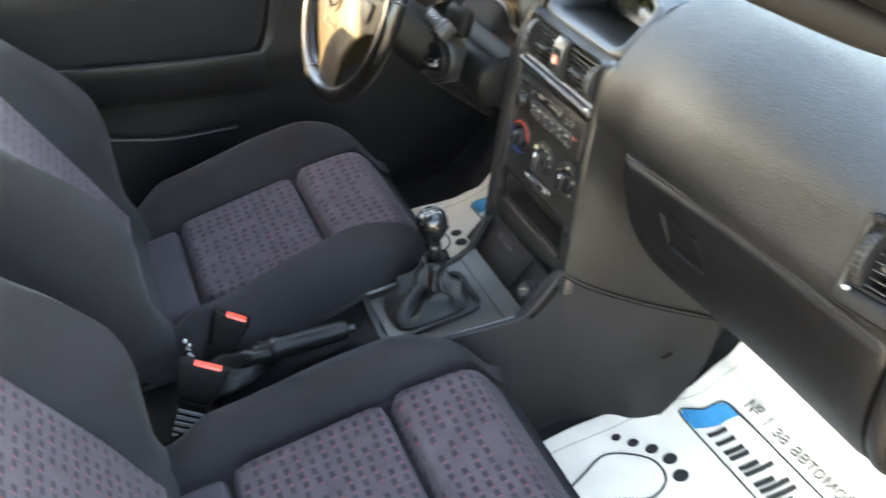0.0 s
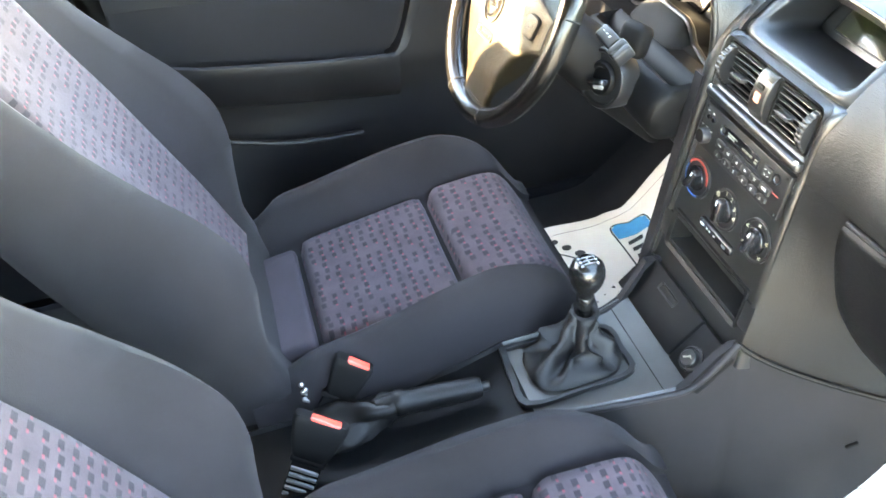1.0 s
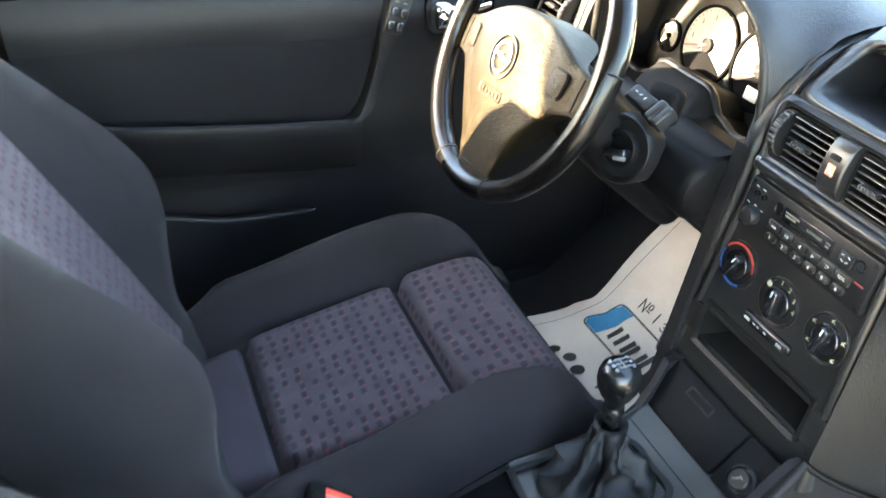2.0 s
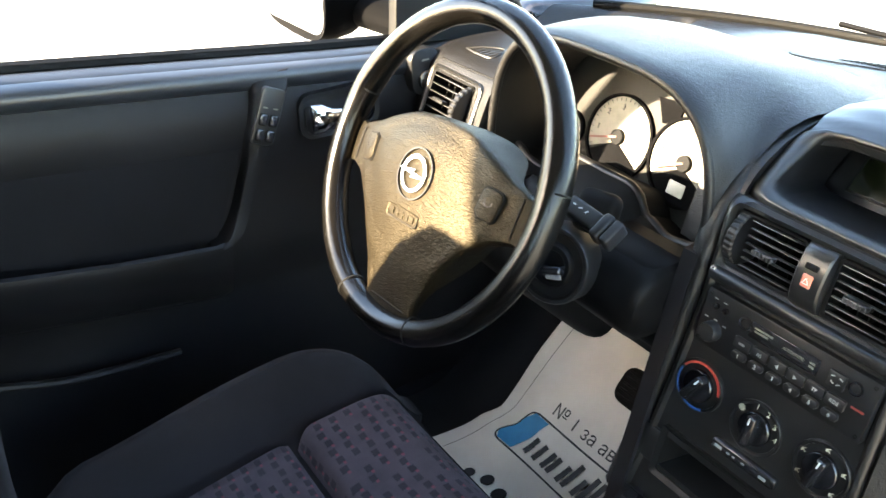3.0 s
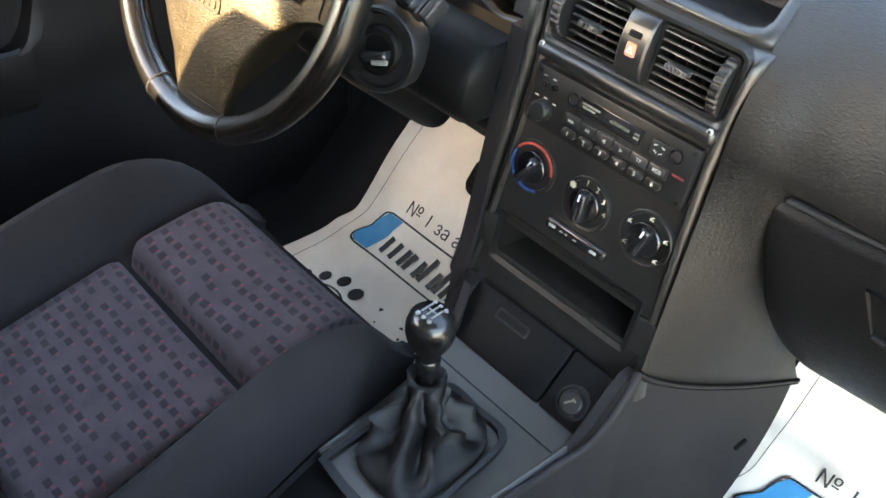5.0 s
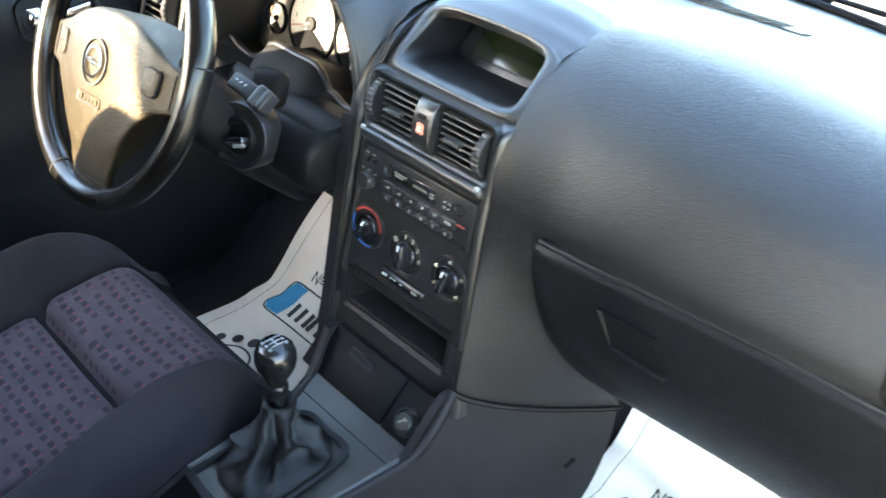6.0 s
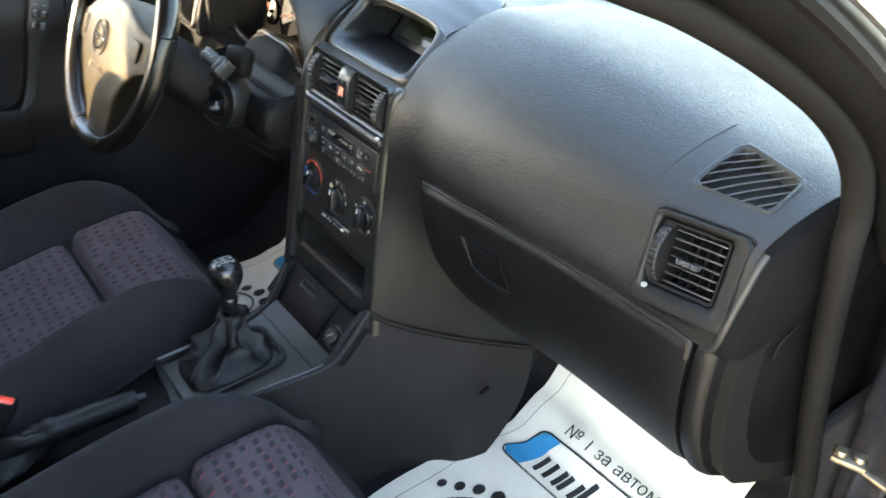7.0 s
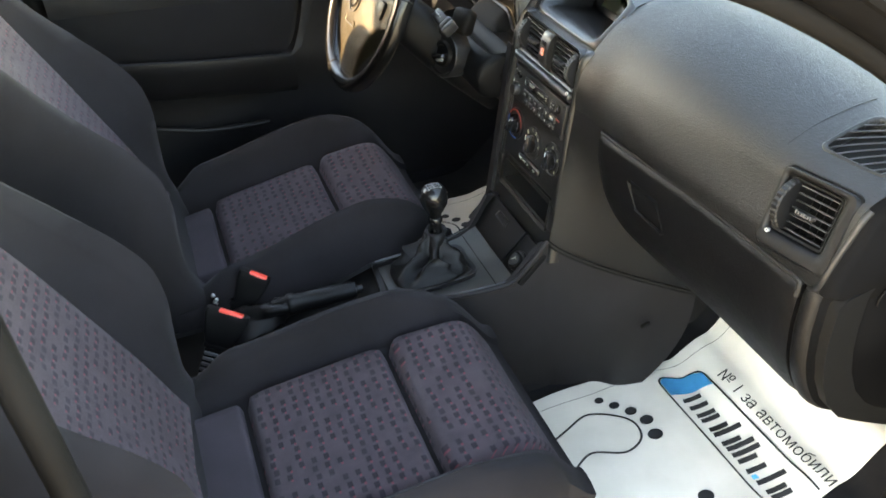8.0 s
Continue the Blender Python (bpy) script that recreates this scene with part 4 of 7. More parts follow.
def rotary(dash, m, r, turn, label):
    """A round climate control: dished ring, knob with a raised grip and a white pointer."""
    bm = bmesh.new()
    spin(bm, m, [(r, -0.003), (r, 0.002), (r - 0.0015, 0.003), (r - 0.004, 0.002), (r - 0.0045, 0.0005), (0.001, 0.0005)], 40)
    base = part("rotary_control", bm, M_TRIM, dash, label)
    bm = bmesh.new()
    k = r * 0.60
    spin(bm, m, [(k, 0.0), (k, 0.005), (k - 0.001, 0.006), (0.001, 0.006)], 32)
    mg = m @ pose(0, 0, 0, 0, 0, turn)
    rbox(bm, mg @ pose(0, 0, 0.010), (k * 0.62, k * 1.96, 0.016), 0.004, 3)
    kn = part("knob", bm, M_GLOSS, base, "glossy black grip")
    bm = bmesh.new()
    rbox(bm, mg @ pose(0, k * 0.70, 0.0184), (0.0014, k * 0.42, 0.0008), 0)
    part("pointer", bm, M_MARK, kn, "", False)
    return base


def build_climate(dash):
    z = 0.722
    r = 0.031
    m1, m2, m3 = (on_stack(u, zz, -0.003) for u, zz in ((-0.077, z), (0.0, z - 0.004), (0.077, z)))
    a = rotary(dash, m1, r, -28, "temperature control with a red and blue arc")
    bm = bmesh.new()
    arc_band(bm, m1 @ pose(0, 0, 0.0030), r * 0.83, r * 0.92, 5, 150)
    part("red_arc", bm, M_REDMARK, a, "red arc", False)
    bm = bmesh.new()
    arc_band(bm, m1 @ pose(0, 0, 0.0030), r * 0.83, r * 0.92, 158, 298)
    part("blue_arc", bm, M_BLUEMARK, a, "blue arc", False)
    b = rotary(dash, m2, r, 0, "fan control numbered one to four")
    for k, t in enumerate("1234"):
        an = radians(100 - 32 * k)
        lettering(t, 0.0085, m2 @ pose(r * 0.80 * math.cos(an), r * 0.80 * math.sin(an), 0.0026), M_MARKY, b)
    bm = bmesh.new()
    for q in range(4):
        rbox(bm, m2 @ pose(-r * 0.66, r * 0.45, 0.003, 0, 0, 45 * q), (0.008, 0.0016, 0.0006), 0)
    part("fan_symbol", bm, M_MARKY, b, "", False)
    c = rotary(dash, m3, r, -12, "air direction control with white symbols")
    for an in (90, 25, -40, 215, 155):
        q = radians(an)
        bm = bmesh.new()
        mm = m3 @ pose(r * 0.79 * math.cos(q), r * 0.79 * math.sin(q), 0.0028) @ Matrix.Scale(0.8, 4)
        rbox(bm, mm @ pose(0, 0.0015, 0, 0, 0, 30), (0.0055, 0.0012, 0.0006), 0)
        rbox(bm, mm @ pose(0.001, -0.0015, 0, 0, 0, -30), (0.0045, 0.0012, 0.0006), 0)
        rbox(bm, mm @ pose(-0.002, -0.001, 0), (0.002, 0.004, 0.0006), 0)
        part("air_symbol", bm, M_MARKY, c, "", False)
    # three keys under the controls
    bm = bmesh.new()
    rbox(bm, on_stack(0.002, 0.676, -0.004), (0.082, 0.014, 0.014), 0.004, 3)
    bank = part("key_bank", bm, M_GLOSS, dash, "black row of three keys")
    for u, w_ in ((-0.028, 0.009), (-0.015, 0.004), (-0.008, 0.003), (0.004, 0.004), (0.029, 0.0085)):
        bm = bmesh.new()
        rbox(bm, on_stack(u, 0.676, 0.0034), (w_, 0.0034 if w_ > 0.008 else 0.0018, 0.0006), 0)
        part("key_symbol", bm, M_PRINT, bank, "", False)


def dial(dash, m, r, needle, notch, label, ticks=9):
    bm = bmesh.new()
    spin(bm, m, [(r + 0.004, -0.006), (r + 0.004, 0.003), (r, 0.003), (r, -0.001)], 40, False)
    rim = part("dial_ring", bm, M_END, dash, "dark dial ring")
    bm = bmesh.new()
    pts = [(r * math.cos(radians(a)), r * math.sin(radians(a))) for a in range(notch[1], notch[0] + 361, 6)]
    prism(bm, m @ pose(0, 0, 0), pts + [(0, -r * 0.12)], 0.002)
    part("dial_face", bm, M_DIAL, rim, label)
    bm = bmesh.new()
    pts = [(r * math.cos(radians(a)), r * math.sin(radians(a))) for a in range(notch[0], notch[1] + 1, 6)]
    prism(bm, m @ pose(0, 0, -0.0005), [(0, -r * 0.12)] + pts, 0.002)
    part("dial_sector", bm, M_END, rim, "dark lower sector")
    for k in range(ticks):
        an = (notch[0] - 8) - (notch[0] - 8 - (notch[1] + 8 - 360)) * k / (ticks - 1)
        bm = bmesh.new()
        rbox(bm, m @ pose(0, 0, 0, 0, 0, an) @ pose(r * 0.93, 0, 0.0004), (r * 0.08, 0.0008, 0.0004), 0)
        part("tick", bm, M_INK, rim, "", False)
    bm = bmesh.new()
    spin(bm, m, [(r * 0.20, 0.0), (r * 0.19, 0.006), (0.001, 0.007)], 16)
    part("needle_hub", bm, M_DEEP, rim, "black needle hub")
    bm = bmesh.new()
    rbox(bm, m @ pose(0, 0, 0.0075, 0, 0, needle) @ pose(r * 0.40, 0, 0), (r * 0.84, 0.0028, 0.001), 0)
    part("needle", bm, M_NEEDLE, rim, "dark red needle", False)
    return rim


def build_cluster(dash):
    n = (0, -0.966, 0.259)
    base = basis((-0.335, 0.118, 0.885), (1, 0, 0), n)
    bm = bmesh.new()
    rbox(bm, base @ pose(0, 0.005, -0.012), (0.355, 0.20, 0.02), 0.004)
    part("cluster_panel", bm, M_CLUSTER, dash, "warm grey instrument panel")
    d1 = dial(dash, base @ pose(-0.044, -0.006, 0.001), 0.0545, 198, (215, 325), "cream rev counter face", 27)
    m1 = base @ pose(-0.044, -0.006, 0.001)
    for k in range(1, 7):
        an = radians(215 - (215 - (325 - 360)) * k / 6.5)
        lettering(str(k), 0.011, m1 @ pose(0.040 * math.cos(an), 0.040 * math.sin(an), 0.0006), M_INK, d1)
    m2 = base @ pose(0.071, -0.001, 0.001)
    d2 = dial(dash, m2, 0.0545, 205, (215, 325), "cream speedometer face", 23)
    for k in range(1, 11):
        an = radians(215 - (215 - (325 - 360)) * k / 11)
        lettering(str(20 * k), 0.0105, m2 @ pose(0.040 * math.cos(an), 0.040 * math.sin(an), 0.0006), M_INK, d2)
    bm = bmesh.new()
    rbox(bm, m2 @ pose(0, -0.034, 0.001), (0.026, 0.018, 0.002), 0.001)
    part("odometer_window", bm, M_LCD2, d2, "pale odometer window")
    dial(dash, base @ pose(-0.133, -0.022, 0.001), 0.021, 120, (225, 315), "small cream fuel gauge")
    bm = bmesh.new()
    prism(bm, base @ pose(0.020, 0.052, 0.001), [(-0.022, 0.012), (0.022, 0.016), (0.020, -0.010), (-0.004, -0.018)], 0.004, 0.001)
    part("warning_window", bm, M_END, dash)
    # floor of the binnacle, lower lip and the apron in front of it
    def lip(x):
        a = abs(x + 0.335)
        return interp(a, [(0.0, 0.866), (0.045, 0.867), (0.060, 0.862), (0.080, 0.836), (0.120, 0.824), (0.150, 0.828), (0.172, 0.840)])
    def across(u):
        return -0.330 + (u * 2 - 1) * 0.180
    bm = bmesh.new()
    sheet(bm, lambda u, v: (across(u), 0.050 + 0.075 * v, lip(across(u)) - 0.030 * v - 0.004), 40, 6, 0.01)
    part("binnacle_floor", bm, M_DEEP, dash)
    bm = bmesh.new()
    sheet(bm, lambda u, v: (across(u), 0.048 - 0.075 * v + 0.02 * v * v, lip(across(u)) - 0.003 - (lip(across(u)) - 0.80) * v ** 1.6), 40, 10, 0.008, (0, 0.4, -1))
    part("binnacle_apron", bm, M_DEEP, dash)
    bm = bmesh.new()
    tube(bm, [(across(u / 48), 0.050, lip(across(u / 48)) - 0.005) for u in range(49)], 0.0060, 10)
    part("binnacle_lip", bm, M_TRIM, dash, "satin lip under the instruments")


def knee(v):
    """The joint between the pad beside the stack and the console cheek."""
    return Vector((0.129 + 0.087 * v, -0.056 + 0.275 * v ** 1.25, 0.583 - 0.146 * v))


def build_lower(dash):
    # panel under the instruments
    def fn(u, v):
        x = -0.70 + (0.565) * u
        z = 0.83 - 0.19 * v
        return (x, -0.008 + 0.012 * math.sin(math.pi * v) * -1 + 0.07 * smooth01(0.5, 1, v), z)
    bm = bmesh.new()
    sheet(bm, fn, 20, 12, 0.04, (0, 1, 0))
    part("knee_panel", bm, M_COLUMN, dash, "black lower panel")
    # driver's side of the stack, down to the tunnel
    bm = bmesh.new()
    def sd(u, v):
        z = 0.86 - 0.62 * u
        y0 = (z - 0.9) * 0.17 - 0.006
        return (-0.145 - 0.02 * v + 0.015 * u * v, y0 + 0.33 * v, z)
    sheet(bm, sd, 14, 8, 0.02, (1, 0, 0))
    part("stack_cheek", bm, M_KNEE, dash, "black inner side of the stack")
    # passenger's side: the pad runs on down beside the stack to the lower trim
    bm = bmesh.new()
    def sp(u, v):
        k = knee(v)
        zk = k.z
        z = 0.836 + (zk - 0.836) * u
        x = (0.116 + 0.100 * v) * (1 - u) + k.x * u
        yt = 0.0095 - 0.016 * (1 - smooth01(0.118, 0.19, 0.116 + 0.100 * v))
        yb = k.y
        y = yt + (yb - yt) * u ** (1.0 + 0.9 * v)
        # sinks behind the edge of the glovebox lid
        y += 0.016 * smooth01(0.45, 0.85, v) * smooth01(0.0, 0.12, u) * (1 - smooth01(0.75, 1.0, u))
        return (x, y, z)
    sheet(bm, sp, 18, 16, 0.02, (-0.6, 0.8, 0))
    part("pad_skirt", bm, M_LOWER, dash, "grained soft black side panel")
    # shadow joint and rolled lower lip of the side panel
    bm = bmesh.new()
    tube(bm, [knee(q / 24) + Vector((0.001, -0.001, -0.0035)) for q in range(25)], 0.0026, 6)
    part("skirt_joint", bm, M_DEEP, dash)
    bm = bmesh.new()
    tube(bm, [knee(q / 24) + Vector((0.0015, -0.0015, 0.002)) for q in range(25)], 0.0028, 8)
    part("skirt_lip", bm, M_LOWER, dash)


def soft_frame(bm, m, w, h, wi, hi, lift, depth):
    """A rounded frame that swells out of the surface and dips into its opening."""
    rings = []
    for f, z in ((0.0, lift - depth), (0.0, lift - 0.010), (0.06, lift - 0.0045), (0.18, lift - 0.0012), (0.40, lift), (0.70, lift - 0.001), (0.90, lift - 0.004), (1.0, lift - 0.008), (1.0, lift - depth)):
        ww, hh = w + (wi - w) * f, h + (hi - h) * f
        rings.append([m @ Vector((x, y, z)) for x, y in rrect(ww, hh, 0.016 - 0.008 * f, 6)])
    loft(bm, rings, True, False, True)


def vent_frame(bm, m, w, h, wi, hi, off):
    """A flat frame with softly rounded edges whose opening lies off its middle."""
    rings = []
    for f, z in ((0.0, -0.030), (0.0, -0.002), (0.05, 0.0035), (0.16, 0.0065), (0.45, 0.0070), (0.75, 0.0055), (0.93, 0.0020), (1.0, -0.003), (1.0, -0.030)):
        rings.append([m @ Vector((x + off[0] * f, y + off[1] * f, z)) for x, y in rrect(w + (wi - w) * f, h + (hi - h) * f, 0.011 - 0.004 * f, 6)])
    loft(bm, rings, True, False, True)


def build_side_vents(dash):
    # passenger's outer vent
    n = Vector((0.07, -0.91, 0.405))
    m = basis((0.607, 0.0480, 0.8995), (1, 0.115, 0.08), n)
    cut_opening("upper_pad", m @ pose(0, -0.005, 0), 0.112, 0.103, 0.05)
    bm = bmesh.new()
    vent_frame(bm, m @ pose(0, -0.005, 0), 0.114, 0.105, 0.082, 0.072, (-0.006, 0.007))
    part("vent_surround", bm, M_FRAME, dash, "satin black vent frame")
    vent_block(dash, m @ pose(-0.006, 0.002, 0.000), 0.080, 0.070, 7, -1, ["upper_pad"])
    bm = bmesh.new()
    spin(bm, m @ pose(-0.043, -0.037, 0.0065), [(0.0026, -0.004), (0.0026, 0.0008), (0.0016, 0.0008), (0.0012, -0.0006)], 14, False)
    part("clip", bm, M_PRINT, dash, "", False)
    # narrow groove between the pad and the frame
    bm = bmesh.new()
    ring = [m @ Vector((x, y, 0.0)) for x, y in rrect(0.1165, 0.1075, 0.012, 6, 0.0, -0.005)]
    tube(bm, ring, 0.0014, 6, True)
    part("frame_groove", bm, M_DEEP, dash)
    # driver's outer vent
    m = basis((-0.603, -0.010, 0.878), (1, 0, 0), (0.0, -0.94, 0.33))
    bm = bmesh.new()
    soft_frame(bm, m @ pose(0.004, 0, 0), 0.132, 0.092, 0.104, 0.080, 0.006, 0.045)
    part("vent_surround", bm, M_BEZEL, dash, "satin anthracite vent frame")
    vent_block(dash, m @ pose(0, 0, 0.004), 0.100, 0.076, 6, 1, ["vent_pod", "dash_top"])
    # side window outlet on top, passenger's side
    def pad_z(x, y):
        pr = pad_profile(x)
        return next(a[1] + (b[1] - a[1]) * (y - a[0]) / (b[0] - a[0]) for a, b in zip(pr, pr[1:]) if b[0] <= y <= a[0])
    def laid_on(x, y, w):
        X, Y = 0.600 + 0.92 * x, 0.143 + 0.93 * y
        return Vector((X, Y, pad_z(X - 0.13 * smooth01(0.58, 0.668, X) * (Y - 0.07), Y) + w))
    inner = [(-0.036, -0.0495), (-0.0425, -0.046), (-0.044, -0.038), (-0.043, 0.014), (-0.040, 0.024), (-0.030, 0.0285), (0.034, 0.0165), (0.043, 0.011), (0.0455, 0.002), (0.047, -0.030), (0.0445, -0.038), (0.036, -0.041)]
    cut_outline("upper_pad", [laid_on(x * 1.05, (y + 0.01) * 1.05 - 0.01, 0) for x, y in inner], 0.90)
    ic = [(p.x, p.y) for p in curve_pts([(x, y, 0) for x, y in inner + inner[:1]], 3)][:-1]
    def grown(k, w):
        return [laid_on(x * k, (y + 0.01) * (k + 0.02 * (k > 1)) - 0.01, w) for x, y in ic]
    bm = bmesh.new()
    loft(bm, [grown(1.13, -0.003), grown(1.13, 0.0008), grown(1.10, 0.0022), grown(1.06, 0.0022), grown(1.01, 0.0005), grown(1.0, -0.002), grown(1.0, -0.016)], True, False)
    rim = part("demister_rim", bm, M_PADSIDE, dash, "black demister outlet", True, 70)
    bm = bmesh.new()
    bm.faces.new([bm.verts.new(p) for p in grown(1.0, -0.015)])
    part("demister_well", bm, M_DEEP, rim)
    # parallel slats, each cut to the outline
    SLAT = 50
    ca, sa = math.cos(radians(SLAT)), math.sin(radians(SLAT))
    turned = [(x * ca + y * sa, -x * sa + y * ca) for x, y in ic]
    lo_, hi_ = min(p[1] for p in turned), max(p[1] for p in turned)
    for k in range(8):
        q = lo_ + (hi_ - lo_) * (k + 0.7) / 8.4
        cross = []
        for (ax_, ay_), (bx_, by_) in zip(turned, turned[1:] + turned[:1]):
            if (ay_ - q) * (by_ - q) < 0:
                cross.append(ax_ + (bx_ - ax_) * (q - ay_) / (by_ - ay_))
        rings = []
        for t in range(7):
            u = min(cross) + (max(cross) - min(cross)) * t / 6
            rings.append([laid_on(u * ca - (q + dq) * sa, u * sa + (q + dq) * ca, w) for dq, w in ((-0.0005, -0.0022), (-0.0006, -0.0012), (0.0006, -0.0008), (0.0005, -0.0022))])
        bm = bmesh.new()
        loft(bm, rings)
        part("slat", bm, M_SLAT, rim, "", True, 30)
    # fine seam across the pad
    bm = bmesh.new()
    tube(bm, [Vector((0.521 + 0.006 * q / 20, 0.074 + 0.122 * q / 20, pad_z(0.523, 0.074 + 0.122 * q / 20) + 0.0002)) for q in range(21)], 0.0006, 6)
    part("pad_seam", bm, M_PAD, dash, "fine seam across the pad")
    # driver's pod: joint above the vent and a small three-cornered outlet behind it
    def pod(x, y):
        return Vector((x, y, interp(y, [(-0.008, 0.890), (0.004, 0.917), (0.012, 0.9275), (0.025, 0.936), (0.044, 0.9427), (0.061, 0.946), (0.09, 0.9478), (0.16, 0.948)])))
    bm = bmesh.new()
    tube(bm, [pod(-0.655 + 0.130 * q / 12, 0.0125 + 0.004 * q / 12) + Vector((0, 0, 0.0005)) for q in range(13)], 0.0016, 6)
    part("pod_joint", bm, M_DEEP, dash)
    three = [(p.x, p.y) for p in curve_pts([(a, b, 0) for a, b in ((-0.634, 0.044), (-0.610, 0.042), (-0.582, 0.045), (-0.580, 0.060), (-0.592, 0.078), (-0.612, 0.066), (-0.634, 0.044))], 4)][:-1]
    def pod_ring(k, w):
        return [pod(-0.600 + (x + 0.600) * k, 0.055 + (y - 0.055) * k) + Vector((0, 0, w)) for x, y in three]
    bm = bmesh.new()
    loft(bm, [pod_ring(1.12, -0.002), pod_ring(1.12, 0.0015), pod_ring(1.05, 0.0022), pod_ring(1.0, 0.0012), pod_ring(1.0, 0.0004)], True, False)
    po = part("pod_outlet", bm, M_TRIM, dash, "small black side window outlet", True, 70)
    bm = bmesh.new()
    bm.faces.new([bm.verts.new(p) for p in pod_ring(1.0, 0.0006)])
    part("outlet_well", bm, M_DEEP, po)
    for k in range(4):
        x = -0.616 + 0.009 * k
        bm = bmesh.new()
        tube(bm, [pod(x, 0.046) + Vector((0, 0, 0.0010)), pod(x + 0.004, 0.058 + 0.003 * k) + Vector((0, 0, 0.0010))], 0.0008, 5)
        part("slat", bm, M_SLAT, po)
    # long demister outlet along the windscreen: a flush strip with slanted slots
    def strip(x, across, lift):
        y = 0.367 + 0.05 * (x + 0.1) + across
        z = top_z(x)
        if x > 0.116:
            z = pad_z(x, y)
            z += (0.9995 - z) * (1 - smooth01(0.116, 0.17, x))
        return Vector((x, y, z + lift))
    ends = [(-0.31 + 0.575 * q / 60, 0.0125 * min(1.0, math.sqrt(max(0.0, 1 - (1 - min(1.0, min(q, 60 - q) / 1.6)) ** 2)) + 0.25)) for q in range(61)]
    bm = bmesh.new()
    loft(bm, [[strip(x, -w - 0.0015, -0.004), strip(x, -w, 0.0016), strip(x, -w * 0.4, 0.0022), strip(x, w * 0.4, 0.0022), strip(x, w, 0.0016), strip(x, w + 0.0015, -0.004)] for x, w in ends])
    gr = part("screen_grille", bm, M_PAD, dash, "slotted black demister grille")
    for k in range(58):
        x = -0.235 + 0.0082 * k
        w = 0.0105 * min(1.0, 0.25 + k / 16)
        bm = bmesh.new()
        lean = 0.40
        loft(bm, [[strip(x + a + lean * b, b, 0.0006), strip(x + a + lean * b, b, 0.0029)] for a, b in ((-0.0027, -w), (0.0027, -w), (0.0027, w), (-0.0027, w))], False, False)
        bm.faces.new([bm.verts.new(strip(x + a + lean * b, b, 0.0029)) for a, b in ((-0.0027, -w), (0.0027, -w), (0.0027, w), (-0.0027, w))])
        part("slot", bm, M_DEEP, gr, "", False)


def lid_profile(x):
    """The lid from its upper edge down and back under the dashboard, as (y, z)."""
    d = 0.004 + 0.018 * smooth01(0.15, 0.46, x)
    r = 0.013 * (x - 0.178) / 0.46 - 0.002
    return [(p.x, p.y) for p in curve_pts([(0.012 + d, 0.819 + r, 0), (0.003 + d, 0.809 + r, 0), (0.001 + d, 0.795 + r, 0), (0.000 + d, 0.75 + r * 0.5, 0), (0.010 + d, 0.69, 0), (0.050 + d * 0.7, 0.625, 0), (0.115 + d * 0.4, 0.560 + 0.055 * (x - 0.16), 0), (0.205, 0.482 + 0.13 * (x - 0.16), 0)], 5)]


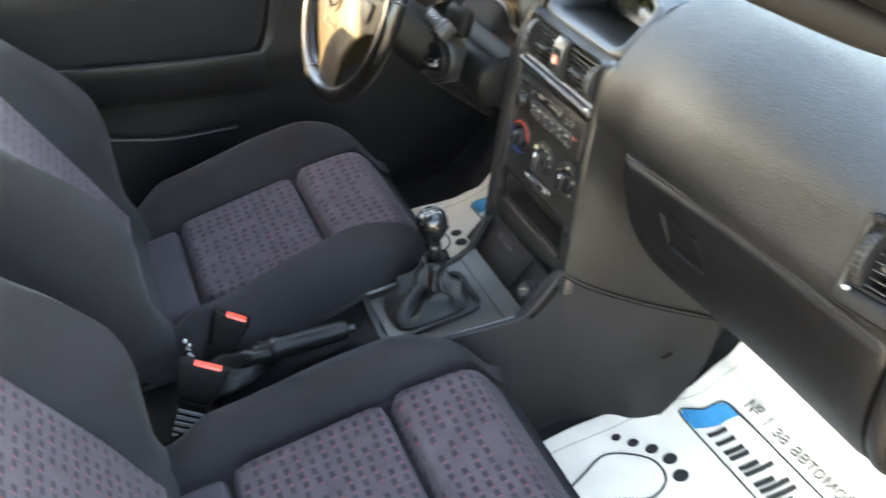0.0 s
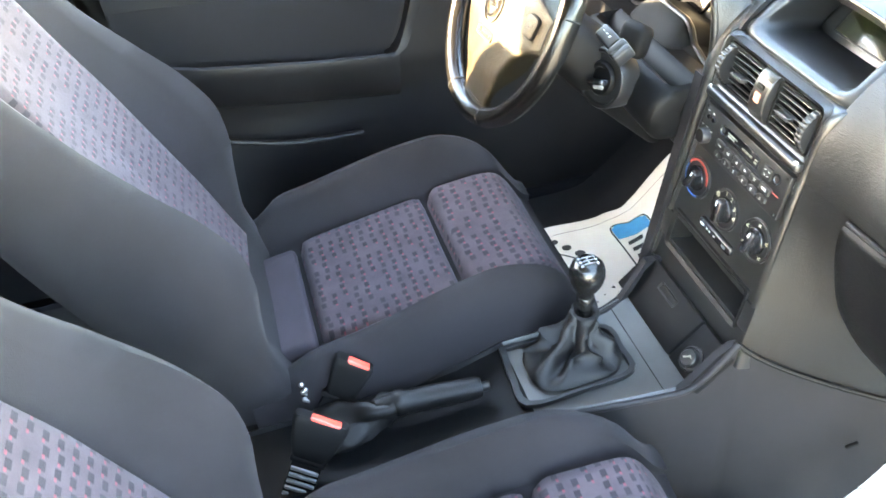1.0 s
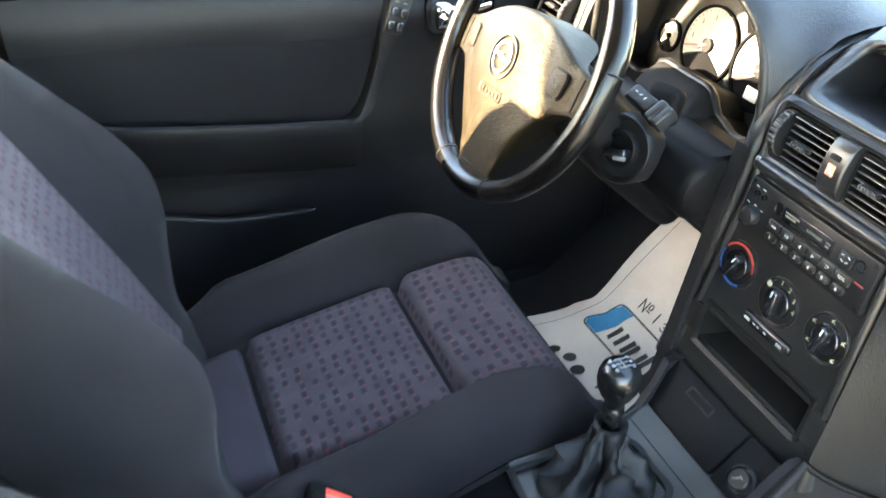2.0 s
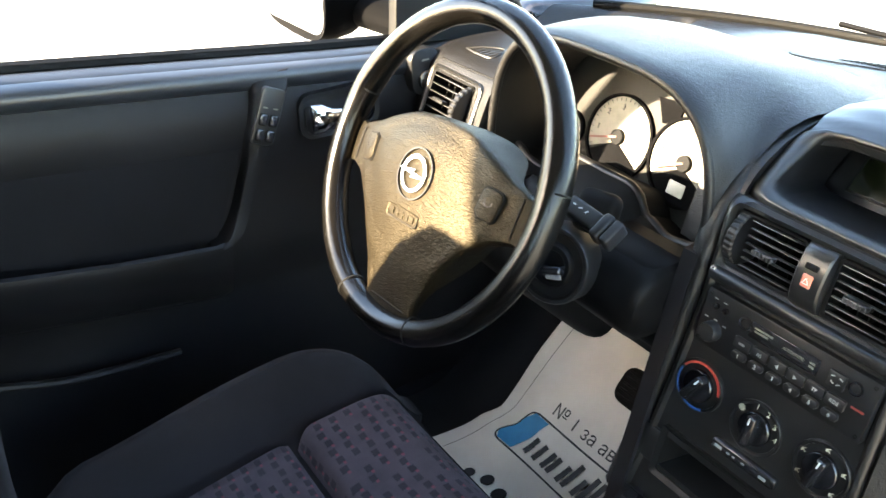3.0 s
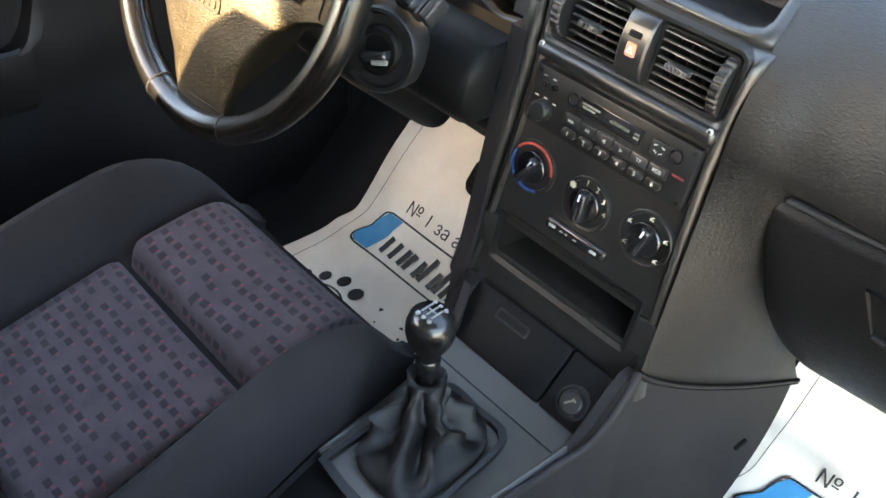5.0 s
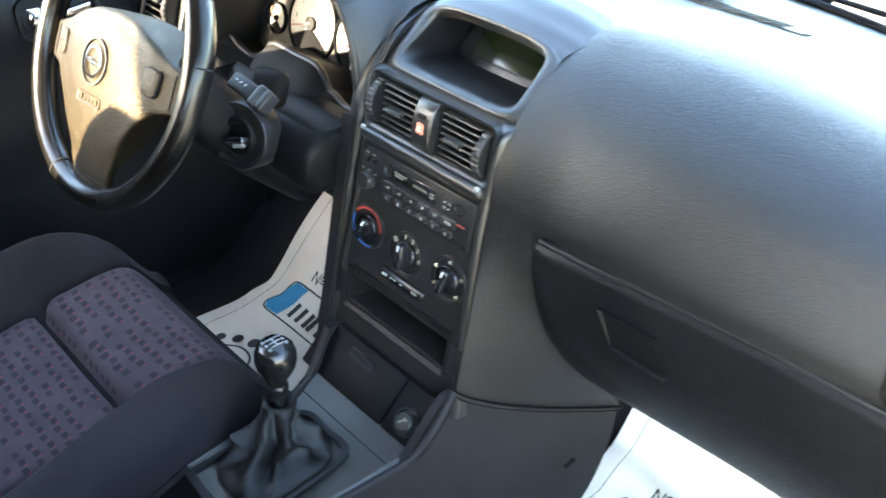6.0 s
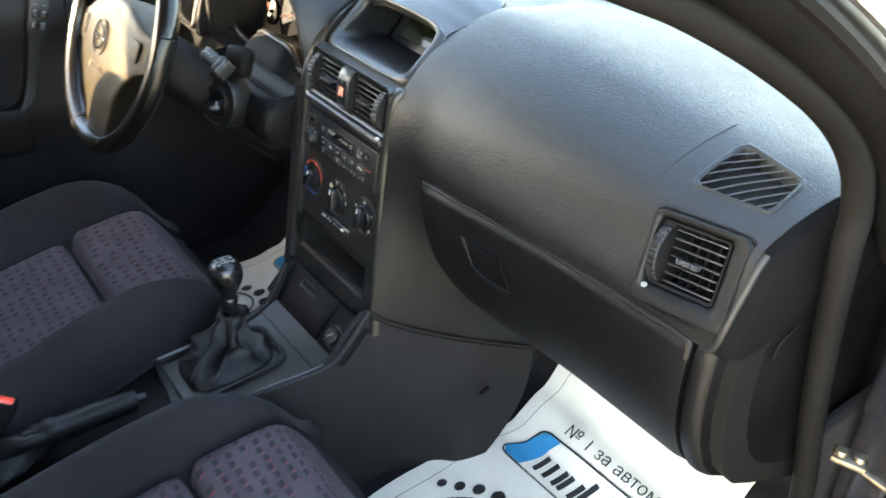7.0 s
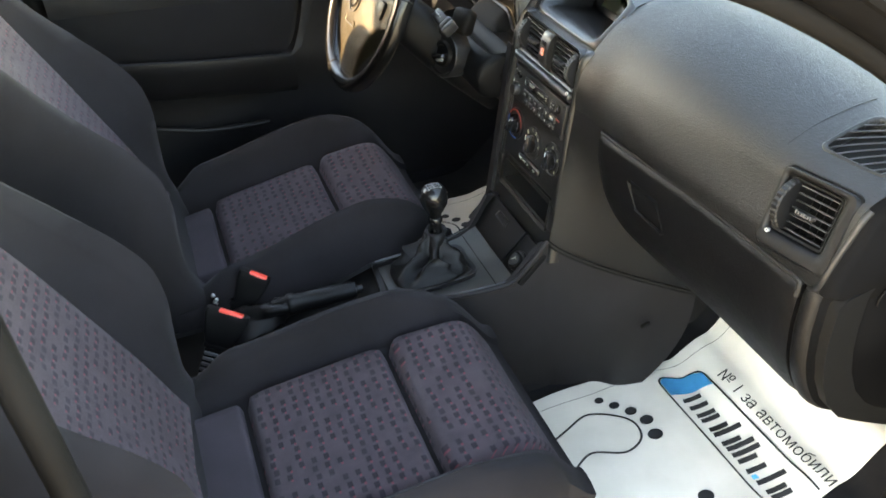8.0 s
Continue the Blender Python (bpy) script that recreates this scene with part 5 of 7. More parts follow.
def build_glovebox(dash):
    bm = bmesh.new()
    rings = []
    n = 30
    for i in range(n + 1):
        t = i / n
        x = 0.158 + 0.480 * t
        pr = lid_profile(x)
        k = len(pr)
        ring = []
        for j, (y, z) in enumerate(pr):
            # left edge runs down in a curve, the corners are rounded
            f = j / (k - 1)
            xl = 0.177 - 0.004 * math.sin(math.pi * min(1, f * 2.2)) + 0.066 * smooth01(0.28, 1.0, f)
            xx = xl + (0.638 - xl) * t
            edge = 1 - math.sqrt(max(0.0, 1 - (1 - min(1.0, min(t, 1 - t) * n / 1.2)) ** 2))
            ring.append(Vector((xx, y + 0.004 * edge, z)))
        rings.append(ring)
    full = [r + [p + Vector((0, 0.022, 0.004)) for p in reversed(r)] for r in rings]
    loft(bm, full)
    lid = part("glovebox_lid", bm, M_LID, dash, "closed grained black glovebox lid", True, 60)
    # dark gap along the curved edge
    bm = bmesh.new()
    tube(bm, [p + Vector((-0.0015, 0.006, 0)) for p in rings[0]], 0.0032, 6)
    part("lid_gap", bm, M_DEEP, lid)
    # bright worn upper edge that turns down at its end
    bm = bmesh.new()
    line = []
    for q in range(13):
        x = 0.180 + 0.450 * q / 12
        y, z = lid_profile(x)[0]
        line.append((x, y - 0.0060, z - 0.0005))
    y, z = lid_profile(0.638)[0]
    tube(bm, curve_pts(line + [(0.6360, y - 0.0068, z - 0.007), (0.6372, y - 0.0095, z - 0.022)], 3), 0.0040, 8)
    part("lid_edge", bm, M_TRIM, lid)
    # recessed handle: a slanted plate with a lit lower grip
    hx, hz = 0.318, 0.753
    hy = 0.0135
    mh = basis((hx, hy, hz), (1, 0.10, 0), (0.08, -1, -0.10))
    out = [(-0.046, 0.026), (0.026, 0.0235), (0.047, -0.024), (-0.024, -0.019)]
    bm = bmesh.new()
    ring_frame(bm, mh @ pose(0, 0, 0.0035), out, [(x * 0.92, y * 0.86) for x, y in out], 0.012, -0.003)
    hd = part("lid_handle", bm, M_COLUMN, lid, "black pull handle", True, 30)
    bm = bmesh.new()
    prism(bm, mh @ pose(0, 0, 0.0005), [(x * 0.92, y * 0.86) for x, y in out], 0.006, 0.001)
    part("handle_plate", bm, M_LID, hd)
    bm = bmesh.new()
    tube(bm, [mh @ Vector((-0.023, -0.0175, 0.0045)), mh @ Vector((0.012, -0.0205, 0.005)), mh @ Vector((0.045, -0.0225, 0.0045))], 0.0028, 8)
    part("handle_grip", bm, M_LID, hd, "worn lower lip")
    # dash frame beside the lid: a rounded column below the vent, dark end behind it
    pr = lid_profile(0.66)
    col, side = [], []
    for q, (y, z) in enumerate(pr):
        z += 0.014 * (1 - smooth01(0, 6, q))
        col.append([(0.6435, y + 0.10, z), (0.6435, y + 0.008, z), (0.6450, y + 0.0035, z), (0.649, y + 0.001, z), (0.658, y + 0.0015, z), (0.6655, y + 0.005, z), (0.669, y + 0.012, z), (0.669, y + 0.10, z)])
        side.append([(0.668, y + 0.010, z), (0.6725, y + 0.0145, z), (0.677, y + 0.025, z), (0.682, y + 0.044, z), (0.6885, y + 0.066, z), (0.6932, y + 0.085, z), (0.6945, y + 0.11, z), (0.6945, max(0.34, y + 0.13), z + 0.02), (0.668, max(0.34, y + 0.13), z + 0.02)])
    bm = bmesh.new()
    loft(bm, col)
    part("dash_end", bm, M_LID, dash, "black dashboard end", True, 60)
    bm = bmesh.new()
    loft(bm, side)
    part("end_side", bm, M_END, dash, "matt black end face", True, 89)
    # raised lip that runs from the column's head up beside the vent frame
    bm = bmesh.new()
    tube(bm, curve_pts([(0.6500, 0.0310, 0.829), (0.6560, 0.0295, 0.832), (0.6620, 0.0285, 0.837), (0.6663, 0.0285, 0.846), (0.6688, 0.0295, 0.858), (0.6705, 0.0395, 0.885), (0.6715, 0.0500, 0.908), (0.6725, 0.0600, 0.929), (0.6730, 0.0690, 0.941)], 5), 0.0044, 10)
    part("end_lip", bm, M_TRIM, dash, "satin black lip")
    bm = bmesh.new()
    tube(bm, curve_pts([(0.6940, 0.096, 0.810), (0.6948, 0.095, 0.818), (0.6950, 0.101, 0.831), (0.6950, 0.118, 0.840), (0.6940, 0.138, 0.842)], 5), 0.0013, 8)
    part("cover_tab", bm, M_COLUMN, dash, "thin curved tab edge")
    bm = bmesh.new()
    rings = []
    for f in range(13):
        y, z = lid_profile(0.62)[int(f / 12 * (len(lid_profile(0.62)) - 1))]
        rings.append([(0.600, y + 0.018, z), (0.690, y + 0.018, z), (0.690, y + 0.06, z + 0.01), (0.600, y + 0.06, z + 0.01)])
    loft(bm, rings)
    part("lid_backing", bm, M_DEEP, dash)
    # dark back of the dashboard so that nothing shows through under it
    bm = bmesh.new()
    rbox(bm, pose(0.0, 0.42, 0.74), (1.40, 0.06, 0.36), 0.01)
    part("dash_carrier", bm, M_DEEP, dash)


# ---- centre console, gear lever, handbrake ----
def build_console():
    con = thing("centre_console", (0, -0.2, 0.24), "black plastic centre console between the seats", "console")
    # top plate with a raised rim, runs back under the handbrake
    bm = bmesh.new()
    rings = []
    for y, zt, hw, xc in ((-0.075, 0.515, 0.113, 0.003), (-0.100, 0.507, 0.112, 0.008), (-0.125, 0.502, 0.1055, 0.0135), (-0.18, 0.498, 0.094, 0.018), (-0.26, 0.497, 0.086, 0.018), (-0.34, 0.495, 0.0795, 0.0135), (-0.42, 0.475, 0.075, 0.014), (-0.55, 0.455, 0.072, 0.012), (-0.75, 0.45, 0.072, 0.012), (-0.95, 0.44, 0.072, 0.012)):
        rings.append([(xc + a * hw, y, zt + dz) for a, dz in ((-0.96, -0.16), (-1.0, -0.02), (-0.99, 0.003), (-0.94, 0.006), (-0.88, 0.0), (0.88, 0.0), (0.94, 0.006), (0.99, 0.003), (1.0, -0.02), (0.96, -0.16))])
    loft(bm, rings[:6])
    part("console_top", bm, M_CONSOLE, con, "satin grey front plate", True, 50)
    bm = bmesh.new()
    loft(bm, rings[5:])
    part("console_tail", bm, M_COLUMN, con, "black rear part", True, 50)
    # narrow joint line across the plate
    bm = bmesh.new()
    rbox(bm, pose(0.016, -0.152, 0.499), (0.180, 0.0016, 0.003), 0)
    part("joint", bm, M_DEEP, con, "", False)
    # side cheek towards the passenger
    def cheek(u, v):
        if u < 0.45:
            f = u / 0.45
            y = -0.46 + 0.404 * f
            top = Vector((interp(y, [(-0.46, 0.090), (-0.26, 0.112), (-0.14, 0.126), (-0.056, 0.129)]), y, interp(y, [(-0.46, 0.47), (-0.3, 0.492), (-0.15, 0.503), (-0.056, 0.583)])))
        else:
            top = knee((u - 0.45) / 0.55)
        z = top.z - 0.002 + (0.235 - top.z) * v
        x = top.x - 0.005 + 0.030 * math.sin(math.pi * 0.5 * v) * (1 - 0.7 * u)
        return (x, top.y - (0.11 * v ** 2.6 + 0.012 * v) * smooth01(0.62, 1.0, u), z)
    bm = bmesh.new()
    sheet(bm, cheek, 48, 10, 0.012, (-1, 0, 0))
    part("side_cheek", bm, M_KNEE, con, "grained grey-black side trim")
    def cheek_l(u, v):
        y = -0.46 + 0.60 * u
        zt = interp(y, [(-0.46, 0.47), (-0.3, 0.492), (-0.14, 0.505), (-0.085, 0.56), (0.14, 0.45)])
        return (interp(y, [(-0.46, -0.062), (-0.26, -0.068), (-0.18, -0.076), (-0.125, -0.092), (-0.075, -0.110), (0.14, -0.145)]) - 0.02 * v, y, zt + (0.235 - zt) * v)
    bm = bmesh.new()
    sheet(bm, cheek_l, 24, 8, 0.012, (1, 0, 0))
    part("side_cheek", bm, M_KNEE, con)
    # small clip on the cheek
    bm = bmesh.new()
    rbox(bm, pose(0.214, 0.11, 0.393, 30, 0, -12), (0.006, 0.020, 0.007), 0.002)
    part("trim_clip", bm, M_DEEP, con)
    # ashtray flap and lighter panel under the stack
    pm = basis((0.0, -0.092, 0.532), (1, 0, 0), (0, -0.70, 0.714))
    bm = bmesh.new()
    rbox(bm, pm @ pose(-0.036, 0, -0.006), (0.172, 0.076, 0.014), 0.004)
    fl = part("ashtray_flap", bm, M_COLUMN, con, "black ashtray flap")
    bm = bmesh.new()
    ring_frame(bm, pm @ pose(-0.030, 0.018, 0.0022), rrect(0.050, 0.014, 0.003), rrect(0.044, 0.008, 0.002), 0.003, -0.001)
    part("flap_pull", bm, M_TRIM, fl)
    bm = bmesh.new()
    rbox(bm, pm @ pose(0.090, 0, -0.006), (0.076, 0.076, 0.014), 0.004)
    part("lighter_panel", bm, M_COLUMN, con)
    bm = bmesh.new()
    lm = pm @ pose(0.086, -0.010, 0.001)
    spin(bm, lm, [(0.020, -0.002), (0.020, 0.004), (0.017, 0.005), (0.0165, 0.002), (0.0135, 0.002), (0.0135, 0.010), (0.012, 0.0115), (0.001, 0.0115)], 28)
    lg = part("cigar_lighter", bm, M_TRIM, con, "black lighter with a white symbol")
    bm = bmesh.new()
    rbox(bm, lm @ pose(-0.001, 0.0, 0.0119, 0, 0, 50), (0.013, 0.0022, 0.0006), 0)
    rbox(bm, lm @ pose(0.003, 0.004, 0.0119, 0, 0, -20), (0.006, 0.0018, 0.0006), 0)
    part("lighter_symbol", bm, M_DIM, lg, "", False)
    # rounded rim that swings from the stack foot into the console edge
    bm = bmesh.new()
    tube(bm, curve_pts([(0.130, -0.060, 0.588), (0.133, -0.080, 0.568), (0.133, -0.105, 0.540), (0.128, -0.130, 0.515), (0.119, -0.165, 0.504), (0.110, -0.24, 0.502), (0.098, -0.34, 0.50), (0.09, -0.42, 0.48)], 6), 0.0050, 10)
    part("edge_rim", bm, M_KNEE, con)
    return con


def build_gear_lever():
    gl = thing("gear_lever", (-0.01, -0.235, 0.50), "gear lever with a glossy black knob and leather boot", "gear lever")
    # base surround
    bx, by, bz = 0.011, -0.255, 0.502
    bm = bmesh.new()
    oc = [(p.x, p.y) for p in curve_pts([(x, y, 0) for x, y in [(-0.060, -0.095), (0, -0.1), (0.060, -0.095), (0.060, 0), (0.050, 0.078), (0, 0.084), (-0.050, 0.078), (-0.060, 0), (-0.060, -0.095)]], 4)][:-1]
    ring_frame(bm, pose(bx, by, bz + 0.004), oc, [(x * 0.9, y * 0.9) for x, y in oc], 0.008, 0.0)
    part("boot_frame", bm, M_TRIM, gl)
    # boot: rings from the frame to the collar with folds
    bm = bmesh.new()
    rings = []
    levels = [(0.0, 0.95, 0), (0.010, 0.94, 0.2), (0.015, 0.80, 0.6), (0.020, 0.68, 1.1), (0.026, 0.57, 1.5), (0.033, 0.51, 1.7), (0.040, 0.46, 1.8), (0.048, 0.42, 1.8), (0.056, 0.40, 1.6), (0.064, 0.37, 1.3), (0.072, 0.35, 1.0), (0.079, 0.335, 0.6), (0.089, 0.37, 0.3), (0.093, 0.36, 0.2), (0.093, 0.27, 0.0), (0.084, 0.22, 0)]
    n = 72
    top = Vector((-0.026, -0.221))
    for h, k, fold in levels:
        f = min(1, h / 0.092)
        cxy = Vector((bx, by)) * (1 - f) + top * f
        ring = []
        for q in range(n):
            a = 2 * math.pi * q / n
            sx, sy = math.copysign(abs(math.cos(a)) ** 0.6, math.cos(a)), math.copysign(abs(math.sin(a)) ** 0.6, math.sin(a))
            if k < 0.5:
                sx, sy = math.cos(a), math.sin(a)
            wob = 1 + fold * (0.24 * (abs(math.sin(2.5 * a + 0.8 + h * 22)) - 0.6) + 0.16 * (abs(math.sin(4 * a + 1 - h * 45)) - 0.6) + 0.30 * noise.noise(Vector((2.6 * math.cos(a), 2.6 * math.sin(a), h * 70))))
            ring.append((cxy.x + (0.052 + 0.008 * f) * k * sx * wob, cxy.y + 0.078 * k * sy * wob * (0.75 if k < 0.5 else 0.95), bz + h * 0.66 + fold * 0.006 * math.sin(5 * a + 2)))
        rings.append(ring)
    loft(bm, rings, True, False)
    part("boot", bm, M_BOOT, gl, "creased black leather boot", True, 70)
    ax = Vector((0.005, 0.005, 1)).normalized()
    m = basis((-0.027, -0.220, 0.565), (1, 0, 0), ax)
    bm = bmesh.new()
    spin(bm, m, [(0.011, -0.02), (0.011, 0.016), (0.0135, 0.018), (0.0135, 0.026), (0.012, 0.028), (0.013, 0.036), (0.019, 0.046), (0.0245, 0.058), (0.0265, 0.068), (0.0262, 0.078), (0.0235, 0.087), (0.018, 0.093), (0.010, 0.0955), (0.001, 0.096)], 32)
    kn = part("knob", bm, M_KNOB, gl, "glossy black pear-shaped knob")
    # shift pattern on top
    for x, y, w, h in ((-0.007, 0, 0.0016, 0.016), (0.0, 0, 0.0016, 0.016), (0.007, 0, 0.0016, 0.016), (0, 0, 0.016, 0.0016)):
        bm = bmesh.new()
        rbox(bm, m @ pose(x, y, 0.0962), (w, h, 0.0012), 0)
        part("shift_pattern", bm, M_SILVER, kn, "", False)
    for x in (-0.008, 0.0, 0.008):
        for y in (-0.0115, 0.0115):
            bm = bmesh.new()
            spin(bm, m @ pose(x, y, 0.0945), [(0.0024, -0.001), (0.0024, 0.0012), (0.0005, 0.0013)], 10)
            part("gear_mark", bm, M_SILVER, kn)


def build_handbrake():
    hb = thing("handbrake", (0.01, -0.52, 0.45), "black handbrake lever with a creased gaiter, lowered", "handbrake")
    a = Vector((0.004, -0.525, 0.503))
    e = Vector((0.020, -0.398, 0.509))
    bm = bmesh.new()
    m = basis(a, (1, 0, 0), (e - a))
    L = (e - a).length
    spin(bm, m, [(0.0135, -0.03), (0.0165, -0.005), (0.0205, 0.0), (0.0205, 0.010), (0.0175, 0.014), (0.0180, L * 0.5), (0.0165, L - 0.010), (0.0135, L - 0.002), (0.001, L)], 20)
    part("grip", bm, M_BOOT, hb, "black moulded grip")
    bm = bmesh.new()
    spin(bm, m, [(0.0070, L - 0.004), (0.0070, L + 0.008), (0.0055, L + 0.011), (0.001, L + 0.011)], 16)
    part("release_button", bm, M_TRIM, hb, "black release button")
    bm = bmesh.new()
    rings = []
    n = 28
    for h, rx, ry, fold in ((0.0, 0.0185, 0.0185, 0), (-0.010, 0.021, 0.017, 0.15), (-0.020, 0.024, 0.021, 0.3), (-0.032, 0.024, 0.018, 0.4), (-0.045, 0.030, 0.023, 0.4), (-0.060, 0.031, 0.020, 0.45), (-0.078, 0.036, 0.024, 0.35), (-0.10, 0.040, 0.024, 0.25), (-0.13, 0.045, 0.024, 0.1)):
        c = a + (e - a).normalized() * h + Vector((0, 0, 0.32 * h))
        rings.append([(c.x + rx * math.cos(2 * math.pi * q / n) * (1 + fold * math.sin(3 * 2 * math.pi * q / n + h * 60)), c.y + 0.004 * math.sin(5 * 2 * math.pi * q / n), c.z + ry * math.sin(2 * math.pi * q / n) * (1 + fold * math.sin(4 * 2 * math.pi * q / n + h * 90))) for q in range(n)])
    loft(bm, rings)
    part("gaiter", bm, M_BOOT, hb, "creased black leather gaiter", True, 70)


def build_buckle(name, at, wide, stalk_to, label):
    b = thing(name, stalk_to, label, "buckle", "seat belt buckles")
    top = Vector(at)
    ax = (top - Vector(stalk_to)).normalized()
    m = basis(top, (0.25, 0.96, 0), ax)
    bm = bmesh.new()
    loft(bm, [[m @ Vector((x, y, z)) for x, y in rrect(wide * k, 0.026 * q, 0.007, 4)] for z, k, q in ((-0.064, 0.62, 0.7), (-0.060, 0.68, 0.85), (-0.044, 0.82, 1.0), (-0.012, 1.0, 1.0), (-0.004, 1.0, 0.97), (-0.0008, 0.96, 0.85), (0.0, 0.90, 0.7))])
    body = part("buckle_body", bm, M_RUBBER, b)
    bm = bmesh.new()
    rbox(bm, m @ pose(0.006, -0.004, -0.0045), (wide * 0.56, 0.016, 0.012), 0.002)
    part("release_button", bm, M_RED, body, "red release button")
    bm = bmesh.new()
    rbox(bm, m @ pose(0, 0.002, -0.068), (0.052, 0.022, 0.010), 0.003)
    rbox(bm, basis((top + Vector(stalk_to)) / 2 - ax * 0.03, (0.25, 0.96, 0), ax), (0.044, 0.012, (top - Vector(stalk_to)).length - 0.05), 0.003)
    st = part("stalk", bm, M_RUBBER, b)
    if wide > 0.065:
        for k in range(8):
            bm = bmesh.new()
            rbox(bm, m @ pose(0.0, -0.009, -0.082 - 0.0105 * k), (0.040, 0.005, 0.005), 0.001, 1)
            part("stalk_rib", bm, M_RIB, st, "grey rib")
    return b


def build_belt_beads():
    b = thing("bead_chain", (-0.062, -0.645, 0.47), "short chain of bright steel beads beside the buckle", "chain")
    for k in range(7):
        bm = bmesh.new()
        bmesh.ops.create_uvsphere(bm, u_segments=10, v_segments=6, radius=0.0042)
        bmesh.ops.translate(bm, verts=bm.verts, vec=(-0.068 + 0.003 * (k % 3), -0.652 + 0.004 * (k % 2), 0.475 + 0.0065 * k))
        part("bead", bm, M_STEEL, b)


# ---- steering wheel ----
def build_wheel():
    tilt = radians(26)
    n = Vector((0, -math.cos(tilt), math.sin(tilt)))
    W = basis((-0.325, -0.225, 0.930), (1, 0, 0), n)
    HB = W @ pose(0.008, -0.004, 0.004, 0, 0, 4.4)
    wh = thing("steering_wheel", (-0.312, -0.20, 0.90), "worn shiny black leather steering wheel", "steering wheel")
    R = 0.176
    bm = bmesh.new()
    rings = []
    for k in range(72):
        a = 2 * math.pi * k / 72
        c = Vector((R * math.cos(a), R * math.sin(a), 0))
        rad = Vector((math.cos(a), math.sin(a), 0))
        # thicker thumb rests at the upper spokes
        deg = math.degrees(a) % 360
        fat = 1 + 0.10 * (math.exp(-((deg - 20) / 14) ** 2) + math.exp(-((deg - 160) / 14) ** 2))
        rings.append([W @ (c + rad * 0.0150 * fat * math.cos(2 * math.pi * q / 16) + Vector((0, 0, 0.0165 * fat * math.sin(2 * math.pi * q / 16)))) for q in range(16)])
    loft(bm, rings, True, False, True)
    part("rim", bm, M_LEATHER, wh, "worn shiny leather rim")
    # stitched joints on the rim
    for deg in (14, 166, 253, 295):
        a = radians(deg)
        bm = bmesh.new()
        c = Vector((R * math.cos(a), R * math.sin(a), 0))
        m = W @ basis(c, (math.cos(a), math.sin(a), 0), (-math.sin(a), math.cos(a), 0))
        spin(bm, m, [(0.0166, -0.0012), (0.0172, 0), (0.0166, 0.0012)], 16, False)
        part("seam", bm, M_DEEP, wh)
    # airbag cover: three-armed dome whose arms run into the rim
    half = [(0.0, 0.062), (0.045, 0.059), (0.085, 0.046), (0.118, 0.030), (0.146, 0.021), (0.160, 0.020), (0.163, 0.0), (0.160, -0.026), (0.146, -0.026), (0.120, -0.034), (0.094, -0.056), (0.070, -0.088), (0.052, -0.120), (0.043, -0.145), (0.040, -0.163), (0.0, -0.167)]
    out = half + [(-x, y) for x, y in reversed(half[1:-1])]
    oc = [(p.x, p.y) for p in curve_pts([(x, y, 0) for x, y in out + out[:1]], 4)][:-1]
    def dome(x, y):
        r = math.hypot(x, y * (1.7 if y > 0 else 1.0))
        return interp(r, [(0.0, 0.024), (0.05, 0.0212), (0.10, 0.0120), (0.135, 0.0035), (0.165, -0.004), (0.19, -0.009)])
    bm = bmesh.new()
    rings = []
    for k, drop in ((1.03, 0.060), (1.02, 0.030), (1.0, 0.012), (0.985, 0.005), (0.955, 0.001), (0.90, 0.0), (0.82, 0.0), (0.72, 0.0), (0.6, 0.0), (0.45, 0.0), (0.3, 0.0), (0.15, 0.0), (0.02, 0.0)):
        rings.append([HB @ Vector((x * k, y * k, dome(x * k, y * k) - drop * (1 - 0.87 * smooth01(0.080, 0.13, math.hypot(x, y))))) for x, y in oc])
    loft(bm, rings)
    cov = part("airbag_cover", bm, M_HUB, wh, "grained black airbag cover", True, 60)
    def on_hub(x, y, lift=0.0, turn=0.0):
        e = 0.004
        nx = -(dome(x + e, y) - dome(x - e, y)) / (2 * e)
        ny = -(dome(x, y + e) - dome(x, y - e)) / (2 * e)
        return HB @ basis((x, y, dome(x, y) + lift), (1, 0, 0), (nx * 0.7, ny * 0.7, 1)) @ pose(0, 0, 0, 0, 0, turn)
    # badge: ring with a slanted stroke in a round dish
    mb = on_hub(0, -0.004, 0.0)
    bm = bmesh.new()
    arc_band(bm, mb @ pose(0, 0, -0.002), 0.0270, 0.0285, 0, 360, 0.0032, 40)
    bd = part("badge_dish", bm, M_TRIM, cov, "round dished badge")
    bm = bmesh.new()
    arc_band(bm, mb @ pose(0, 0, -0.001), 0.0165, 0.0205, 0, 360, 0.0035, 40)
    part("badge_ring", bm, M_CHROME, bd, "bright ring", False)
    bm = bmesh.new()
    prism(bm, mb @ pose(0, 0, 0.0035), [(-0.024, 0.001), (0.002, 0.005), (0.0, 0.0012), (0.024, -0.001), (-0.002, -0.005), (0.0, -0.0012)], 0.004)
    part("badge_stroke", bm, M_CHROME, bd, "", False)
    bm = bmesh.new()
    mp_ = on_hub(0, -0.050, 0.0006)
    ring_frame(bm, mp_, rrect(0.056, 0.015, 0.004), rrect(0.052, 0.011, 0.003), 0.003, -0.0008)
    pl = part("name_plate", bm, M_HUB, cov, "embossed plate")
    bm = bmesh.new()
    for k in range(5):
        rbox(bm, mp_ @ pose(-0.018 + 0.009 * k, 0, -0.0008), (0.005, 0.007, 0.0016), 0.0004, 1)
    part("embossed_bars", bm, M_HUB, pl)
